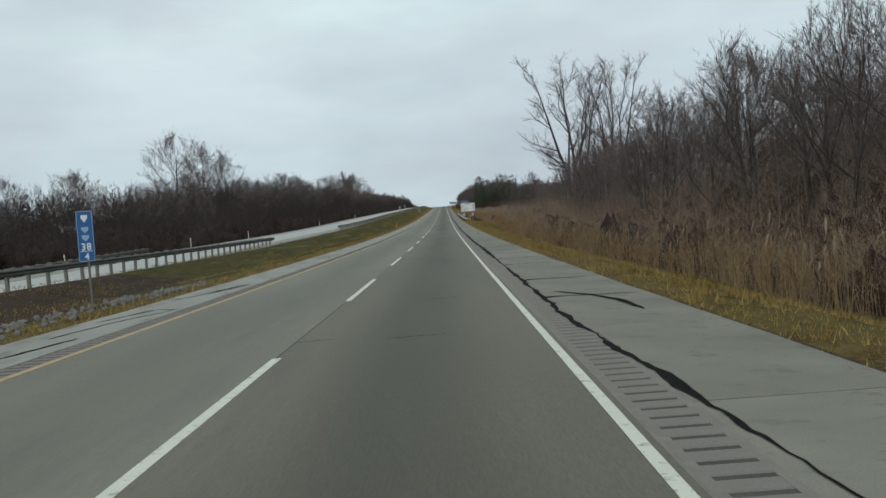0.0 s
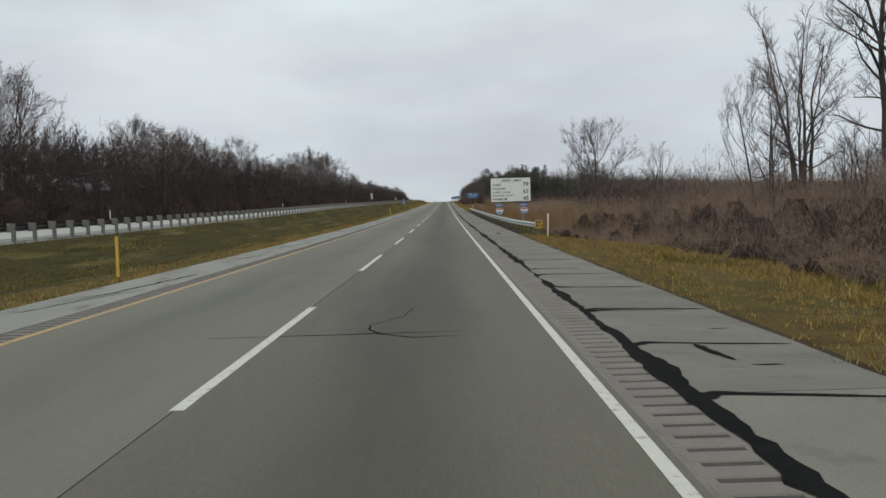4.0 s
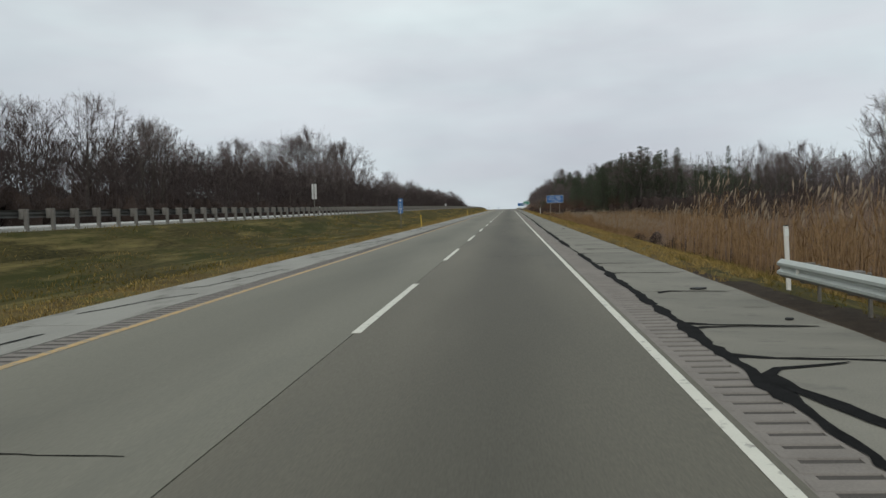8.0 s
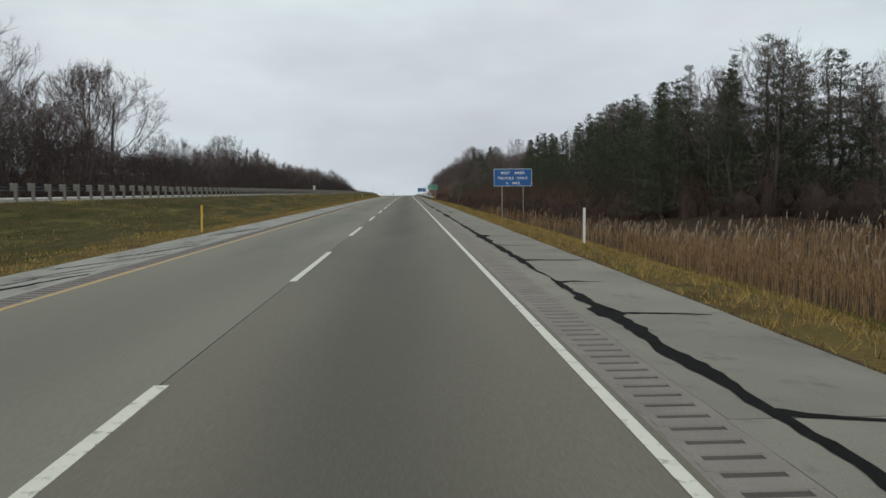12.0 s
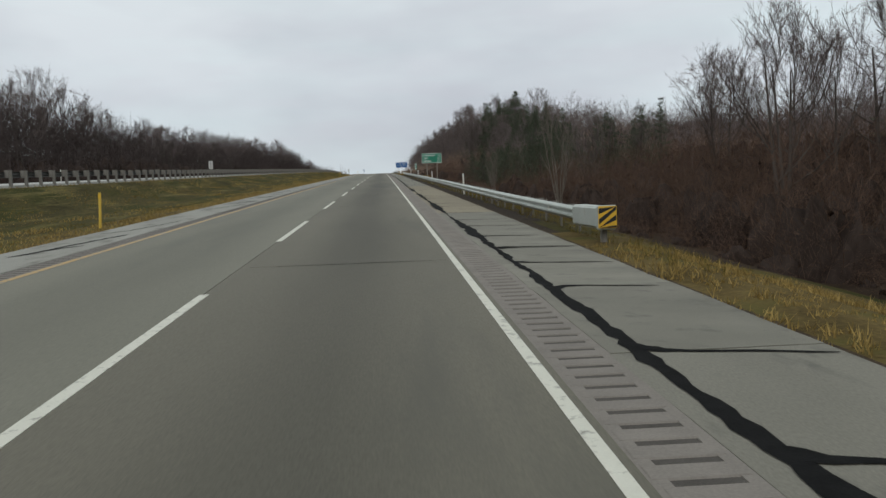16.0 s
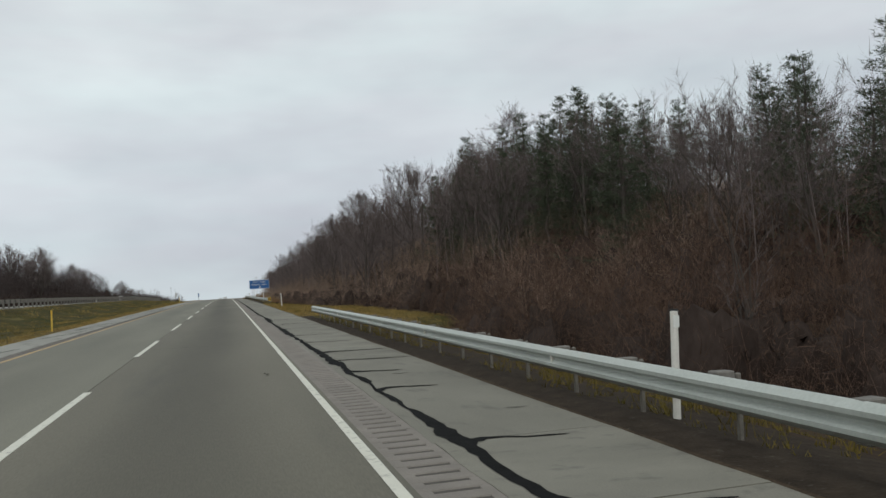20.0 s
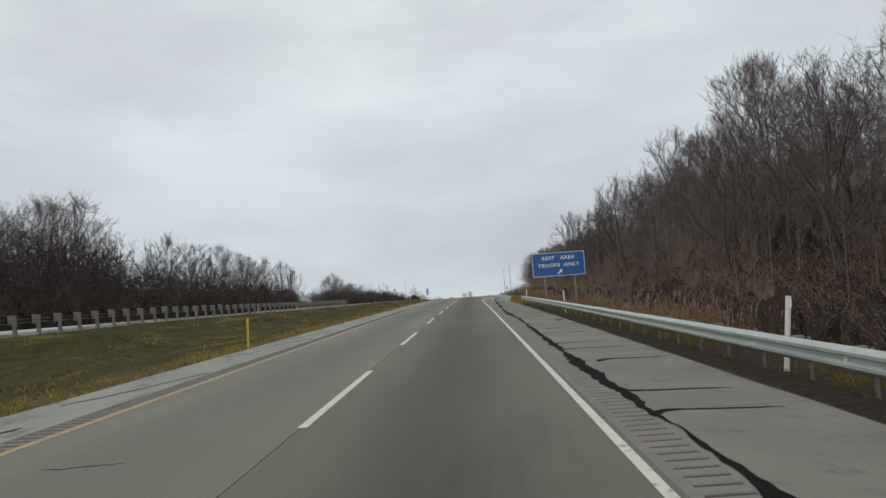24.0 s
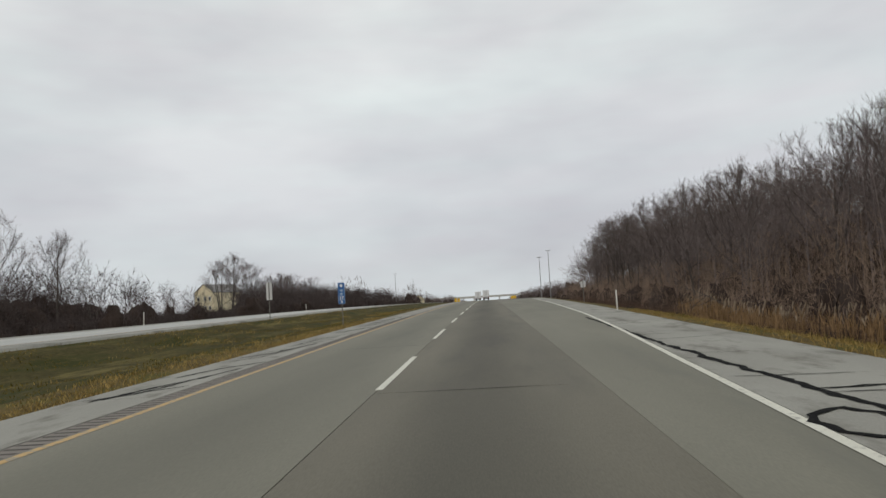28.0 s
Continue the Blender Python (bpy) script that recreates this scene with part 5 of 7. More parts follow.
def vase_tree(rnd, H=24.0, stems=6, wide=0.30, limbs=8, branches=6, smalls=6):
    """Segments of an old cottonwood: thick stems that part near the ground and sweep up and out, with drooping outer limbs."""
    wood, fine = [], []

    def sweep(p, d, L, r0, r1, n, lev, out, turn, lift):
        pts = [p]
        for k in range(n):
            d = (d + Vector((rnd.gauss(0, turn), rnd.gauss(0, turn), rnd.gauss(0, turn * 0.6) + lift))).normalized()
            q = p + d * (L / n)
            out.append((p, q, r0 + (r1 - r0) * k / n, r0 + (r1 - r0) * (k + 1) / n, lev))
            p = q
            pts.append(p)
        return pts, d

    for s in range(stems):
        a = 6.283 * (s + rnd.uniform(-0.3, 0.3)) / stems
        out = Vector((math.cos(a), math.sin(a), 0))
        reach = wide * H * rnd.uniform(0.35, 0.78)
        top = H * rnd.uniform(0.78, 0.96)
        bow = rnd.uniform(1.15, 1.7)
        side = Vector((-out.y, out.x, 0)) * rnd.gauss(0, 0.02) * H
        stem = [out * (0.012 * H + reach * (k / 9) ** bow) + side * math.sin(k * 0.7) + Vector((rnd.gauss(0, 0.10), rnd.gauss(0, 0.10), top * k / 9 - 0.3)) for k in range(10)]
        r = H * rnd.uniform(0.0105, 0.0145)
        for k in range(9):
            wood.append((stem[k], stem[k + 1], r * (1 - 0.09 * k) ** 1.3, r * (1 - 0.09 * (k + 1)) ** 1.3, 0))
        for k in range(limbs):
            f = 0.26 + 0.72 * (k + rnd.random()) / limbs
            i = min(int(f * 9), 8)
            p = stem[i].lerp(stem[i + 1], f * 9 - i)
            b = a + rnd.gauss(0, 0.9)
            L = H * (0.27 - 0.15 * f) * rnd.uniform(0.7, 1.25)
            d = Vector((math.cos(b), math.sin(b), 0.35 + 0.9 * f)).normalized()
            limb, _ = sweep(p, d, L, r * 0.42 * (1.1 - f) + H * 0.001, H * 0.0012, 5, 1, wood, 0.16, 0.10 if f > 0.5 else -0.03)
            for q in range(branches):
                g = 0.2 + 0.8 * (q + rnd.random()) / branches
                j = min(int(g * 5), 4)
                bp = limb[j].lerp(limb[j + 1], min(1.0, g * 5 - j))
                bd = (d + Vector((rnd.uniform(-0.8, 0.8), rnd.uniform(-0.8, 0.8), rnd.uniform(-0.5, 0.7)))).normalized()
                br, bd = sweep(bp, bd, L * rnd.uniform(0.25, 0.5), H * 0.0011, H * 0.0005, 3, 2, wood, 0.18, 0.04)
                for m in range(smalls):
                    p3 = br[0].lerp(br[-1], 0.2 + 0.8 * rnd.random())
                    d3 = (bd + Vector((rnd.uniform(-0.8, 0.8), rnd.uniform(-0.8, 0.8), rnd.uniform(-0.4, 0.7)))).normalized()
                    q3 = p3 + d3 * H * rnd.uniform(0.03, 0.065)
                    fine.append((p3, q3, H * 0.0007, 0, 3))
                    for w in range(4):
                        p4 = p3.lerp(q3, 0.3 + 0.7 * rnd.random())
                        d4 = (d3 + Vector((rnd.uniform(-0.8, 0.8), rnd.uniform(-0.8, 0.8), rnd.uniform(-0.4, 0.7)))).normalized()
                        fine.append((p4, p4 + d4 * H * rnd.uniform(0.014, 0.034), H * 0.0005, 0, 3))
    return wood, fine


def twig_mesh(fine, seed, mat):
    """Branches as tubes, the finest shoots as flat blades."""
    thick = [s for s in fine if s[3] > 0]
    thin = [s for s in fine if s[3] <= 0]
    v, f = slivers(np.array([tuple(s[0]) for s in thin]), np.array([tuple(s[1]) for s in thin]), np.array([s[2] for s in thin]), np.random.default_rng(seed))
    if thick:
        v2, f2 = tube(thick, lambda lev: 3)
        k = len(v)
        return mesh_of("crown", v.tolist() + [tuple(q) for q in v2], f.tolist() + [tuple(i + k for i in q) for q in f2], mat)
    return mesh_of("crown", v, f, mat)


def tree_master(seed, mat=None, label="bare grey-brown deciduous tree at the edge of winter woods", group="roadside woods", crown=False, form=None, **how):
    rr = random.Random(seed)
    wood, fine = (form or (crown_tree if crown else grow))(rr, **how)
    t = thing("bare_tree", (0, -300, -50), label, "tree", group)
    v, f = tube(wood, lambda lev: (6, 4, 3)[min(lev, 2)])
    part("trunk", mesh_of("trunk", v, f, mat or M_BARK, True), t)
    part("crown", twig_mesh(fine, seed, mat or M_TWIG), t)
    return t


def pine_master(seed, H=14.0):
    """A white pine: uneven whorls of boughs that turn up at the ends, feathered with side shoots of fine needles."""
    rr = random.Random(seed)
    t = thing("pine_tree", (0, -300, -50), "dark green pine tree with full uneven boughs in the woods", "tree", "roadside pines")
    wood = []
    p = Vector((0, 0, -0.3))
    for k in range(8):
        q = Vector((rr.gauss(0, 0.08), rr.gauss(0, 0.08), H * (k + 1) / 8))
        wood.append((p, q, 0.20 * (1 - k / 8.5), 0.20 * (1 - (k + 1) / 8.5), 0))
        p = q
    cs, ds, full = [], [], []
    z = H * 0.06
    while z < H * 0.99:
        f = z / H
        reach = (H * 0.25 * (1 - f) ** 0.75 + 0.30) * rr.uniform(0.5, 1.2)
        n = rr.randrange(3, 7)
        a0 = rr.uniform(0, 6)
        for k in range(n):
            a = a0 + 6.28 * k / n + rr.gauss(0, 0.3)
            L = reach * rr.uniform(0.4, 1.2)
            d = Vector((math.cos(a), math.sin(a), 0.02 + 0.45 * f + rr.gauss(0, 0.08))).normalized()
            side = Vector((-d.y, d.x, 0)).normalized()
            s = Vector((0, 0, z + rr.uniform(-0.2, 0.2)))
            wood.append((s, s + d * L, 0.03, 0.0, 1))
            m = max(5, int(L * 5.5))
            for j in range(m):
                g = 0.15 + 0.85 * (j + rr.random()) / m
                w = rr.uniform(-1, 1) * (0.15 + 0.30 * L * math.sin(math.pi * min(1.0, 0.15 + 0.8 * g)))
                c = s + d * (L * g) + side * w + Vector((0, 0, 0.14 * L * g * g + rr.gauss(0, 0.05)))
                cs.append(tuple(c))
                ds.append(tuple((d * 0.7 + side * (0.6 if w > 0 else -0.6) + Vector((0, 0, 0.45))).normalized()))
        z += H * rr.uniform(0.024, 0.055)
    rg = np.random.default_rng(seed)
    per = 9
    c = np.array(cs).repeat(per, 0) + rg.normal(0, 0.10, (len(cs) * per, 3))
    o = np.array(ds).repeat(per, 0) + rg.normal(0, 0.55, (len(cs) * per, 3))
    o /= np.linalg.norm(o, axis=1)[:, None]
    v, f = slivers(c, c + o * rg.uniform(0.16, 0.36, (len(c), 1)), 0.024, rg)
    part("needles", mesh_of("needles", v, f, M_NEEDLE), t, "tufts of dark green needles")
    v, f = tube(wood, lambda lev: 6 if lev == 0 else 3)
    part("trunk", mesh_of("trunk", v, f, M_BARK, True), t)
    return t


def spikes(p0, p1, r):
    """Many three-sided spikes at once, as arrays: base p0, tip p1, base radius r."""
    n = len(p0)
    d = p1 - p0
    d /= np.linalg.norm(d, axis=1)[:, None] + 1e-9
    ref = np.where(np.abs(d[:, 2:3]) < 0.9, np.array([[0, 0, 1.0]]), np.array([[1.0, 0, 0]]))
    u = np.cross(d, ref)
    u /= np.linalg.norm(u, axis=1)[:, None] + 1e-9
    w = np.cross(d, u)
    r = np.broadcast_to(np.asarray(r, float), (n,))[:, None]
    v = np.empty((n, 4, 3))
    for k in range(3):
        a = 2.0944 * k
        v[:, k] = p0 + (u * math.cos(a) + w * math.sin(a)) * r
    v[:, 3] = p1
    i = np.arange(n)[:, None] * 4
    f = np.concatenate([i + [0, 1, 3], i + [1, 2, 3], i + [2, 0, 3]], axis=0)
    return v.reshape(-1, 3), f


def slivers(p0, p1, r, rng):
    """Many flat pointed twig blades at once, each turned at random about its own line."""
    n = len(p0)
    d = p1 - p0
    u = np.cross(d, rng.normal(0, 1, (n, 3)))
    u *= np.broadcast_to(np.asarray(r, float), (n,))[:, None] / (np.linalg.norm(u, axis=1)[:, None] + 1e-9)
    v = np.stack([p0 - u, p0 + u, p1], 1).reshape(-1, 3)
    return v, np.arange(3 * n).reshape(-1, 3)


def join(parts_):
    vs, fs, k = [], [], 0
    for v, f in parts_:
        vs.append(v)
        fs.append(f + k)
        k += len(v)
    return np.concatenate(vs), np.concatenate(fs)


def grounds(x, y):
    return np.array([ground_at(a, b) for a, b in zip(x, y)])


def domes(foot, h, r, rng):
    """Uneven rounded hearts of clumps: four rings of eight points up to a tip."""
    m = len(h)
    v = []
    for e in (0.0, 0.42, 0.84, 1.2):
        for k in range(8):
            a = 0.7854 * k + rng.uniform(-0.3, 0.3, m)
            q = r * math.cos(e) * rng.uniform(0.5, 1.2, m)
            v.append(np.stack([np.cos(a) * q, np.sin(a) * q, h * math.sin(e) * rng.uniform(0.6, 1.3, m) - (0.3 if e == 0 else 0)], 1))
    v.append(np.stack([rng.uniform(-0.2, 0.2, m) * r, rng.uniform(-0.2, 0.2, m) * r, h * rng.uniform(0.95, 1.1, m)], 1))
    v = np.stack(v, 1) + foot[:, None, :]
    f = []
    for ring in (0, 8, 16):
        for k in range(8):
            k2 = (k + 1) % 8
            f += [(ring + k, ring + k2, ring + 8 + k2), (ring + k, ring + 8 + k2, ring + 8 + k)]
    f += [(24 + k, 24 + (k + 1) % 8, 32) for k in range(8)]
    f = (np.arange(m)[:, None, None] * 33 + np.array(f)[None]).reshape(-1, 3)
    return v.reshape(-1, 3), f


def brushwork(name, label, x, y, h, mat, heart, rng, twigs=170, wide=0.5, r_max=2.4, share=0.72, thick=0.011, long=0.55, stems=6):
    """Bare brush in rounded clumps: a heart coloured dark for the inner shade, thin stems, and a haze of short rising
    twigs over it.
    """
    m = len(x)
    foot = np.stack([x, y, grounds(x, y) - 0.1], 1)
    h = h * np.array([1 + 0.3 * noise.noise((a * 0.06, b * 0.06, 4)) for a, b in zip(x, y)])
    r = np.minimum(h * wide, r_max) * rng.uniform(0.8, 1.2, m)

    def shell(k, low):
        e, a = np.arcsin(rng.uniform(low, 1.0, m * k)), rng.uniform(0, 6.283, m * k)
        rr_, hh = r.repeat(k), h.repeat(k)
        return np.stack([np.cos(a) * np.cos(e) * rr_, np.sin(a) * np.cos(e) * rr_, np.sin(e) * hh], 1), np.stack([np.cos(a) * np.cos(e), np.sin(a) * np.cos(e), np.sin(e)], 1)

    hull, way = shell(twigs, 0.03)
    n = m * twigs
    s = foot.repeat(twigs, 0) + hull * rng.uniform(share * 0.85, 1.0, (n, 1))
    d = way * 0.4 + np.stack([rng.normal(0, 0.5, n), rng.normal(0, 0.5, n), rng.uniform(-0.15, 0.95, n)], 1)
    d /= np.linalg.norm(d, axis=1)[:, None]
    size = np.clip(h / 4, 0.45, 1.6).repeat(twigs)
    out = [slivers(s, s + d * (long * size * rng.uniform(0.35, 1.1, n))[:, None], thick * rng.uniform(0.6, 1.2, n), rng)]
    if stems:
        hull, _ = shell(stems, 0.35)
        base = foot.repeat(stems, 0) + np.concatenate([rng.uniform(-0.35, 0.35, (m * stems, 2)) * r.repeat(stems)[:, None], np.zeros((m * stems, 1))], 1)
        out.append(spikes(base, foot.repeat(stems, 0) + hull * rng.uniform(0.85, 1.12, (m * stems, 1)), thick * 1.3))
    v, f = join(out)
    ob = tagged(new(name, mesh_of(name, v, f, mat)), label, "brush", kind="stuff")
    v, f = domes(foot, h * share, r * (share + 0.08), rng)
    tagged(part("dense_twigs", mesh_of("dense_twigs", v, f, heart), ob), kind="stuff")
    return ob


def thicket(name, label, x, y, h, mat, rng, twigs=4, thick=0.018, per=9, wide=0.42):
    """Bare brush in rounded clumps: stems fan out from each foot to a dome, with fine twigs towards the tips."""
    m = max(1, len(x) // per)
    foot = np.stack([x[:m], y[:m], grounds(x[:m], y[:m]) - 0.05], 1).repeat(per, 0)
    hh = (h[:m] * np.array([1 + 0.3 * noise.noise((a * 0.06, b * 0.06, 4)) for a, b in zip(x[:m], y[:m])])).repeat(per)
    n = len(hh)
    foot[:, :2] += np.clip(rng.normal(0, 0.05, (n, 2)), -0.1, 0.1) * hh[:, None]
    e = np.arccos(rng.uniform(0.12, 1.0, n))
    a = rng.uniform(0, 6.283, n)
    dome = np.stack([np.cos(a) * np.sin(e) * wide, np.sin(a) * np.sin(e) * wide, np.cos(e) * 0.62 + 0.38], 1) * (hh * rng.uniform(0.8, 1.0, n))[:, None]
    tip = foot + dome
    crook = rng.normal(0, 0.045, (n, 3)) * hh[:, None]
    mid = foot + dome * 0.5 + crook
    r = thick * (0.5 + 0.6 * rng.random(n))
    out = [spikes(foot, mid + (mid - foot) * 0.15, r), spikes(mid, tip, r * 0.6)]
    for k in range(twigs * 2):
        f = rng.uniform(0.2, 1.0, (n, 1)) ** 0.7
        s = foot + dome * f + crook * (1 - np.abs(2 * f - 1))
        d = dome / (hh[:, None] + 0.1) * 0.7 + np.concatenate([rng.uniform(-0.9, 0.9, (n, 2)), rng.uniform(-0.35, 0.7, (n, 1))], 1)
        q = s + d * (np.minimum(hh, 7.0) * rng.uniform(0.07, 0.17, n))[:, None]
        out.append(slivers(s, q, thick * (0.95 - 0.55 * f[:, 0]), rng))
    v, f = join(out)
    return tagged(new(name, mesh_of(name, v, f, mat)), label, "brush", kind="stuff")


def reed_bed(name, label, x, y, h, rng):
    n = len(x)
    base = np.stack([x, y, grounds(x, y) - 0.05], 1)
    sway = np.concatenate([rng.normal(0.05, 0.07, (n, 2)) * h[:, None], h[:, None]], 1)
    tip = base + sway
    out = [spikes(base, tip, 0.012)]
    for k in range(3):
        f = rng.uniform(0.25, 0.8, (n, 1))
        s = base + sway * f
        e = s + np.concatenate([rng.normal(0, 0.13, (n, 2)), rng.uniform(0.1, 0.6, (n, 1))], 1)
        out.append(slivers(s, e, 0.017, rng))
    v, f = join(out)
    ob = tagged(new(name, mesh_of(name, v, f, M_REED)), label, "reeds", kind="stuff")
    m = rng.random(n) < 0.26
    s = tip[m] - sway[m] * (0.09 / h[m])[:, None] * 2
    e = tip[m] + np.concatenate([rng.normal(0.08, 0.06, (m.sum(), 2)), rng.uniform(0.05, 0.2, (m.sum(), 1))], 1)
    v, f = join([slivers(e, s, 0.030, rng), slivers(e, e + (e - s) * 0.35, 0.024, rng), slivers(e, s, 0.030, rng)])
    part("plumes", mesh_of("plumes", v, f, M_PLUME), ob, "feathery pale seed plumes")
    return ob


def blades(name, label, x, y, h, mat, rng, w=0.012):
    n = len(x)
    z = grounds(x, y)
    a = rng.uniform(0, 6.283, n)
    base = np.stack([x, y, z - 0.02], 1)
    side = np.stack([np.cos(a), np.sin(a), np.zeros(n)], 1) * (w * (0.6 + rng.random(n)))[:, None]
    tip = base + np.stack([rng.normal(0, 0.45, n) * h, rng.normal(0, 0.45, n) * h, h], 1)
    v = np.stack([base - side, base + side, tip], 1).reshape(-1, 3)
    f = np.arange(3 * n).reshape(-1, 3)
    return tagged(new(name, mesh_of(name, v, f, mat)), label, "grass", kind="stuff")


# ---------------------------------------------------------------- woods
rng = np.random.default_rng(5)
broad = [tree_master(20 + i, crown=True, H=15, wide=0.33, base=0.30, mains=11, subs=9, smalls=9) for i in range(2)]
slim = [tree_master(30 + i, crown=True, H=15, wide=0.24, base=0.34, mains=10, subs=8, smalls=8) for i in range(3)]
many = [tree_master(40 + i, crown=True, H=15, wide=0.28, base=0.25, stems=3, mains=15, subs=7, smalls=8) for i in range(2)]
scrub = [tree_master(50 + i, H=8, stems=4, limbs=16, branches=6, twigs=5, spread=0.42, clear=0.1, up=0.9, label="low bare many-stemmed scrub tree") for i in range(2)]
pale = [tree_master(60, M_PALE, label="pale-barked many-stemmed bare shrub in front of the brush", group="pale shrubs", H=12, stems=6, limbs=24, branches=5, twigs=5, spread=0.30, clear=0.12, up=1.1)]
pines = [pine_master(70 + i) for i in range(3)]
MASTER_H = {}
for t in broad + slim + many:
    MASTER_H[t.name] = 14.2
for t in scrub:
    MASTER_H[t.name] = 8.0
MASTER_H[pale[0].name] = 12.0
for t in pines:
    MASTER_H[t.name] = 14.0
used = set()


def plant(master, x, y, top, wide=1.0):
    """Puts a copy of the master tree at x, y so that it reaches top over the road."""
    z = ground_at(x, y)
    s = max(2.0, road_z(y) + top - z) / MASTER_H[master.name]
    m = Matrix.LocRotScale((x, y, z), Euler((0, 0, random.uniform(0, 6.28))), (s * wide, s * wide, s))
    if master.name in used:
        k = master.scale
        return copy_thing(master, m @ Matrix.Diagonal((1 / k.x, 1 / k.y, 1 / k.z, 1)))
    used.add(master.name)
    master.matrix_basis = m
    return master


SKY_R = ([-80, 0, 44, 65, 80, 95, 115, 126, 150, 185, 207, 240, 265, 283, 300, 320, 340, 351, 360, 375, 393, 405, 428, 474, 514, 545, 560, 577, 593, 610, 625, 640, 650, 663, 673, 690, 700, 708, 724, 742, 774, 800, 835, 855, 891, 918, 943, 957, 965, 979, 1004, 1060, 1126, 1300],
         [14, 14, 14, 14.8, 12, 11.5, 10.7, 9.6, 7.5, 6.5, 6.7, 7.4, 6, 4.8, 4.8, 5.5, 4.2, 4.0, 5.0, 6.0, 6.8, 7.5, 10, 13, 12.8, 13.4, 12, 10.4, 9.4, 8.4, 6.2, 5.0, 4.8, 6.2, 8.0, 10.2, 12.2, 12.9, 15, 16.5, 18.5, 18.5, 17.5, 16.5, 15.6, 18.5, 18.8, 15.6, 14.3, 13.2, 13.0, 16, 15, 8])
SKY_L = ([-80, 95, 147, 157, 190, 220, 233, 245, 262, 304, 317, 330, 368, 411, 427, 438, 449, 500, 545, 571, 593, 619, 640, 672, 685, 711, 750, 809, 858, 887, 908, 941, 965, 992, 1010, 1035, 1071, 1104, 1300],
         [9, 9.3, 8, 9.2, 12, 12.6, 11.8, 11.3, 13.4, 14.5, 16.5, 12.9, 12.9, 11.8, 13.0, 13.5, 12.4, 13, 10.5, 9.2, 9, 10.6, 12.8, 13.2, 10.6, 10.2, 11.5, 11, 12, 14, 12, 10.5, 11, 10.2, 8, 8.8, 9.2, 8, 8])


def top_right(x, y):
    return min(1.6 + (float(np.interp(y, *SKY_R)) - 1.6) * (min(x, 34.0) - 0.5) / 27.5, 15.0 if 380 < y < 580 else 60.0)


def top_left(x, y):
    return 1.6 + (float(np.interp(y, *SKY_L)) - 1.6) * (min(-x, 60.0) + 0.5) / 45.5


def front(y):
    """Where the right-hand wood begins."""
    return float(np.interp(y, [0, 95, 110, 200, 215, 455, 485, 560, 700, 712, 755, 770, 900, 1000, 1150], [14, 14, 16, 18, 46, 44, 19, 16, 15, 19, 19, 15, 16, 17, 24]))


def wood_lot(name, label, x, y, top, rng, limbs=15, twigs=44, r=0.07, shoot=0.0105, mat=M_TWIG):
    """Many bare trees at once: trunk, bowed limbs that reach for a rounded crown, and fine shoots that rise along them."""
    n = len(x)
    z = grounds(x, y)
    h = np.maximum(3.0, np.array([road_z(b) for b in y]) + top - z)
    base = np.stack([x, y, z - 0.1], 1)
    tip = base + np.concatenate([np.clip(rng.normal(0, 0.04, (n, 2)), -0.08, 0.08) * h[:, None], 0.84 * h[:, None]], 1)
    out = [spikes(base, tip, r * h / 12)]
    wide = rng.uniform(0.25, 0.42, n)
    for k in range(limbs):
        f = rng.uniform(0.28, 0.80, (n, 1))
        s = base + (tip - base) * f
        a = rng.uniform(0, 6.283, n)
        el = np.arcsin(rng.uniform(-0.45, 1.0, n))
        hull = np.stack([np.cos(a) * np.cos(el) * wide, np.sin(a) * np.cos(el) * wide, 0.66 + np.sin(el) * 0.33], 1) * (h * rng.uniform(0.86, 1.0, n))[:, None]
        e = base + hull
        mid = s * 0.5 + e * 0.5 + np.stack([np.cos(a) * 0.03 * h, np.sin(a) * 0.03 * h, -0.02 * h], 1)
        L = np.linalg.norm(e - s, axis=1)
        lr = 0.020 * h / 12
        out += [spikes(s, mid + (mid - s) * 0.2, lr), spikes(mid, e, lr * 0.6)]
        for q in range(twigs):
            g = rng.uniform(0.15, 1.0, (n, 1)) ** 0.75
            s2 = np.where(g < 0.5, s + (mid - s) * (2 * g), mid + (e - mid) * (2 * g - 1))
            d = (e - s) / (L[:, None] + 0.1) * 0.5 + np.concatenate([rng.uniform(-0.75, 0.75, (n, 2)), rng.uniform(-0.15, 0.85, (n, 1))], 1)
            out.append(slivers(s2, s2 + d * (h * rng.uniform(0.035, 0.095, n))[:, None], shoot * h / 12, rng))
    v, f = join(out)
    return tagged(new(name, mesh_of(name, v, f, mat)), label, "woods", kind="stuff")


random.seed(21)


def right_row(y0, y1, step, near, depth, lo, hi):
    y = y0
    while y < y1:
        y += random.uniform(0.5, 1.5) * step
        x = front(y) + near + depth * random.random()
        top = top_right(x, y) * random.uniform(lo, hi) * (0.85 if 600 < y < 705 else 1)
        if (440 < y < 560 or 600 < y < 668) and random.random() < 0.6:
            plant(random.choice(pines), x, y, top_right(x, y) * random.uniform(0.8, 1.03), random.uniform(0.9, 1.25))
        elif top - land(x, y) < 8:
            plant(random.choice(scrub + slim[:1]), x, y, top)
        else:
            plant(random.choice(slim + many + broad + broad), x, y, top, 1.1)


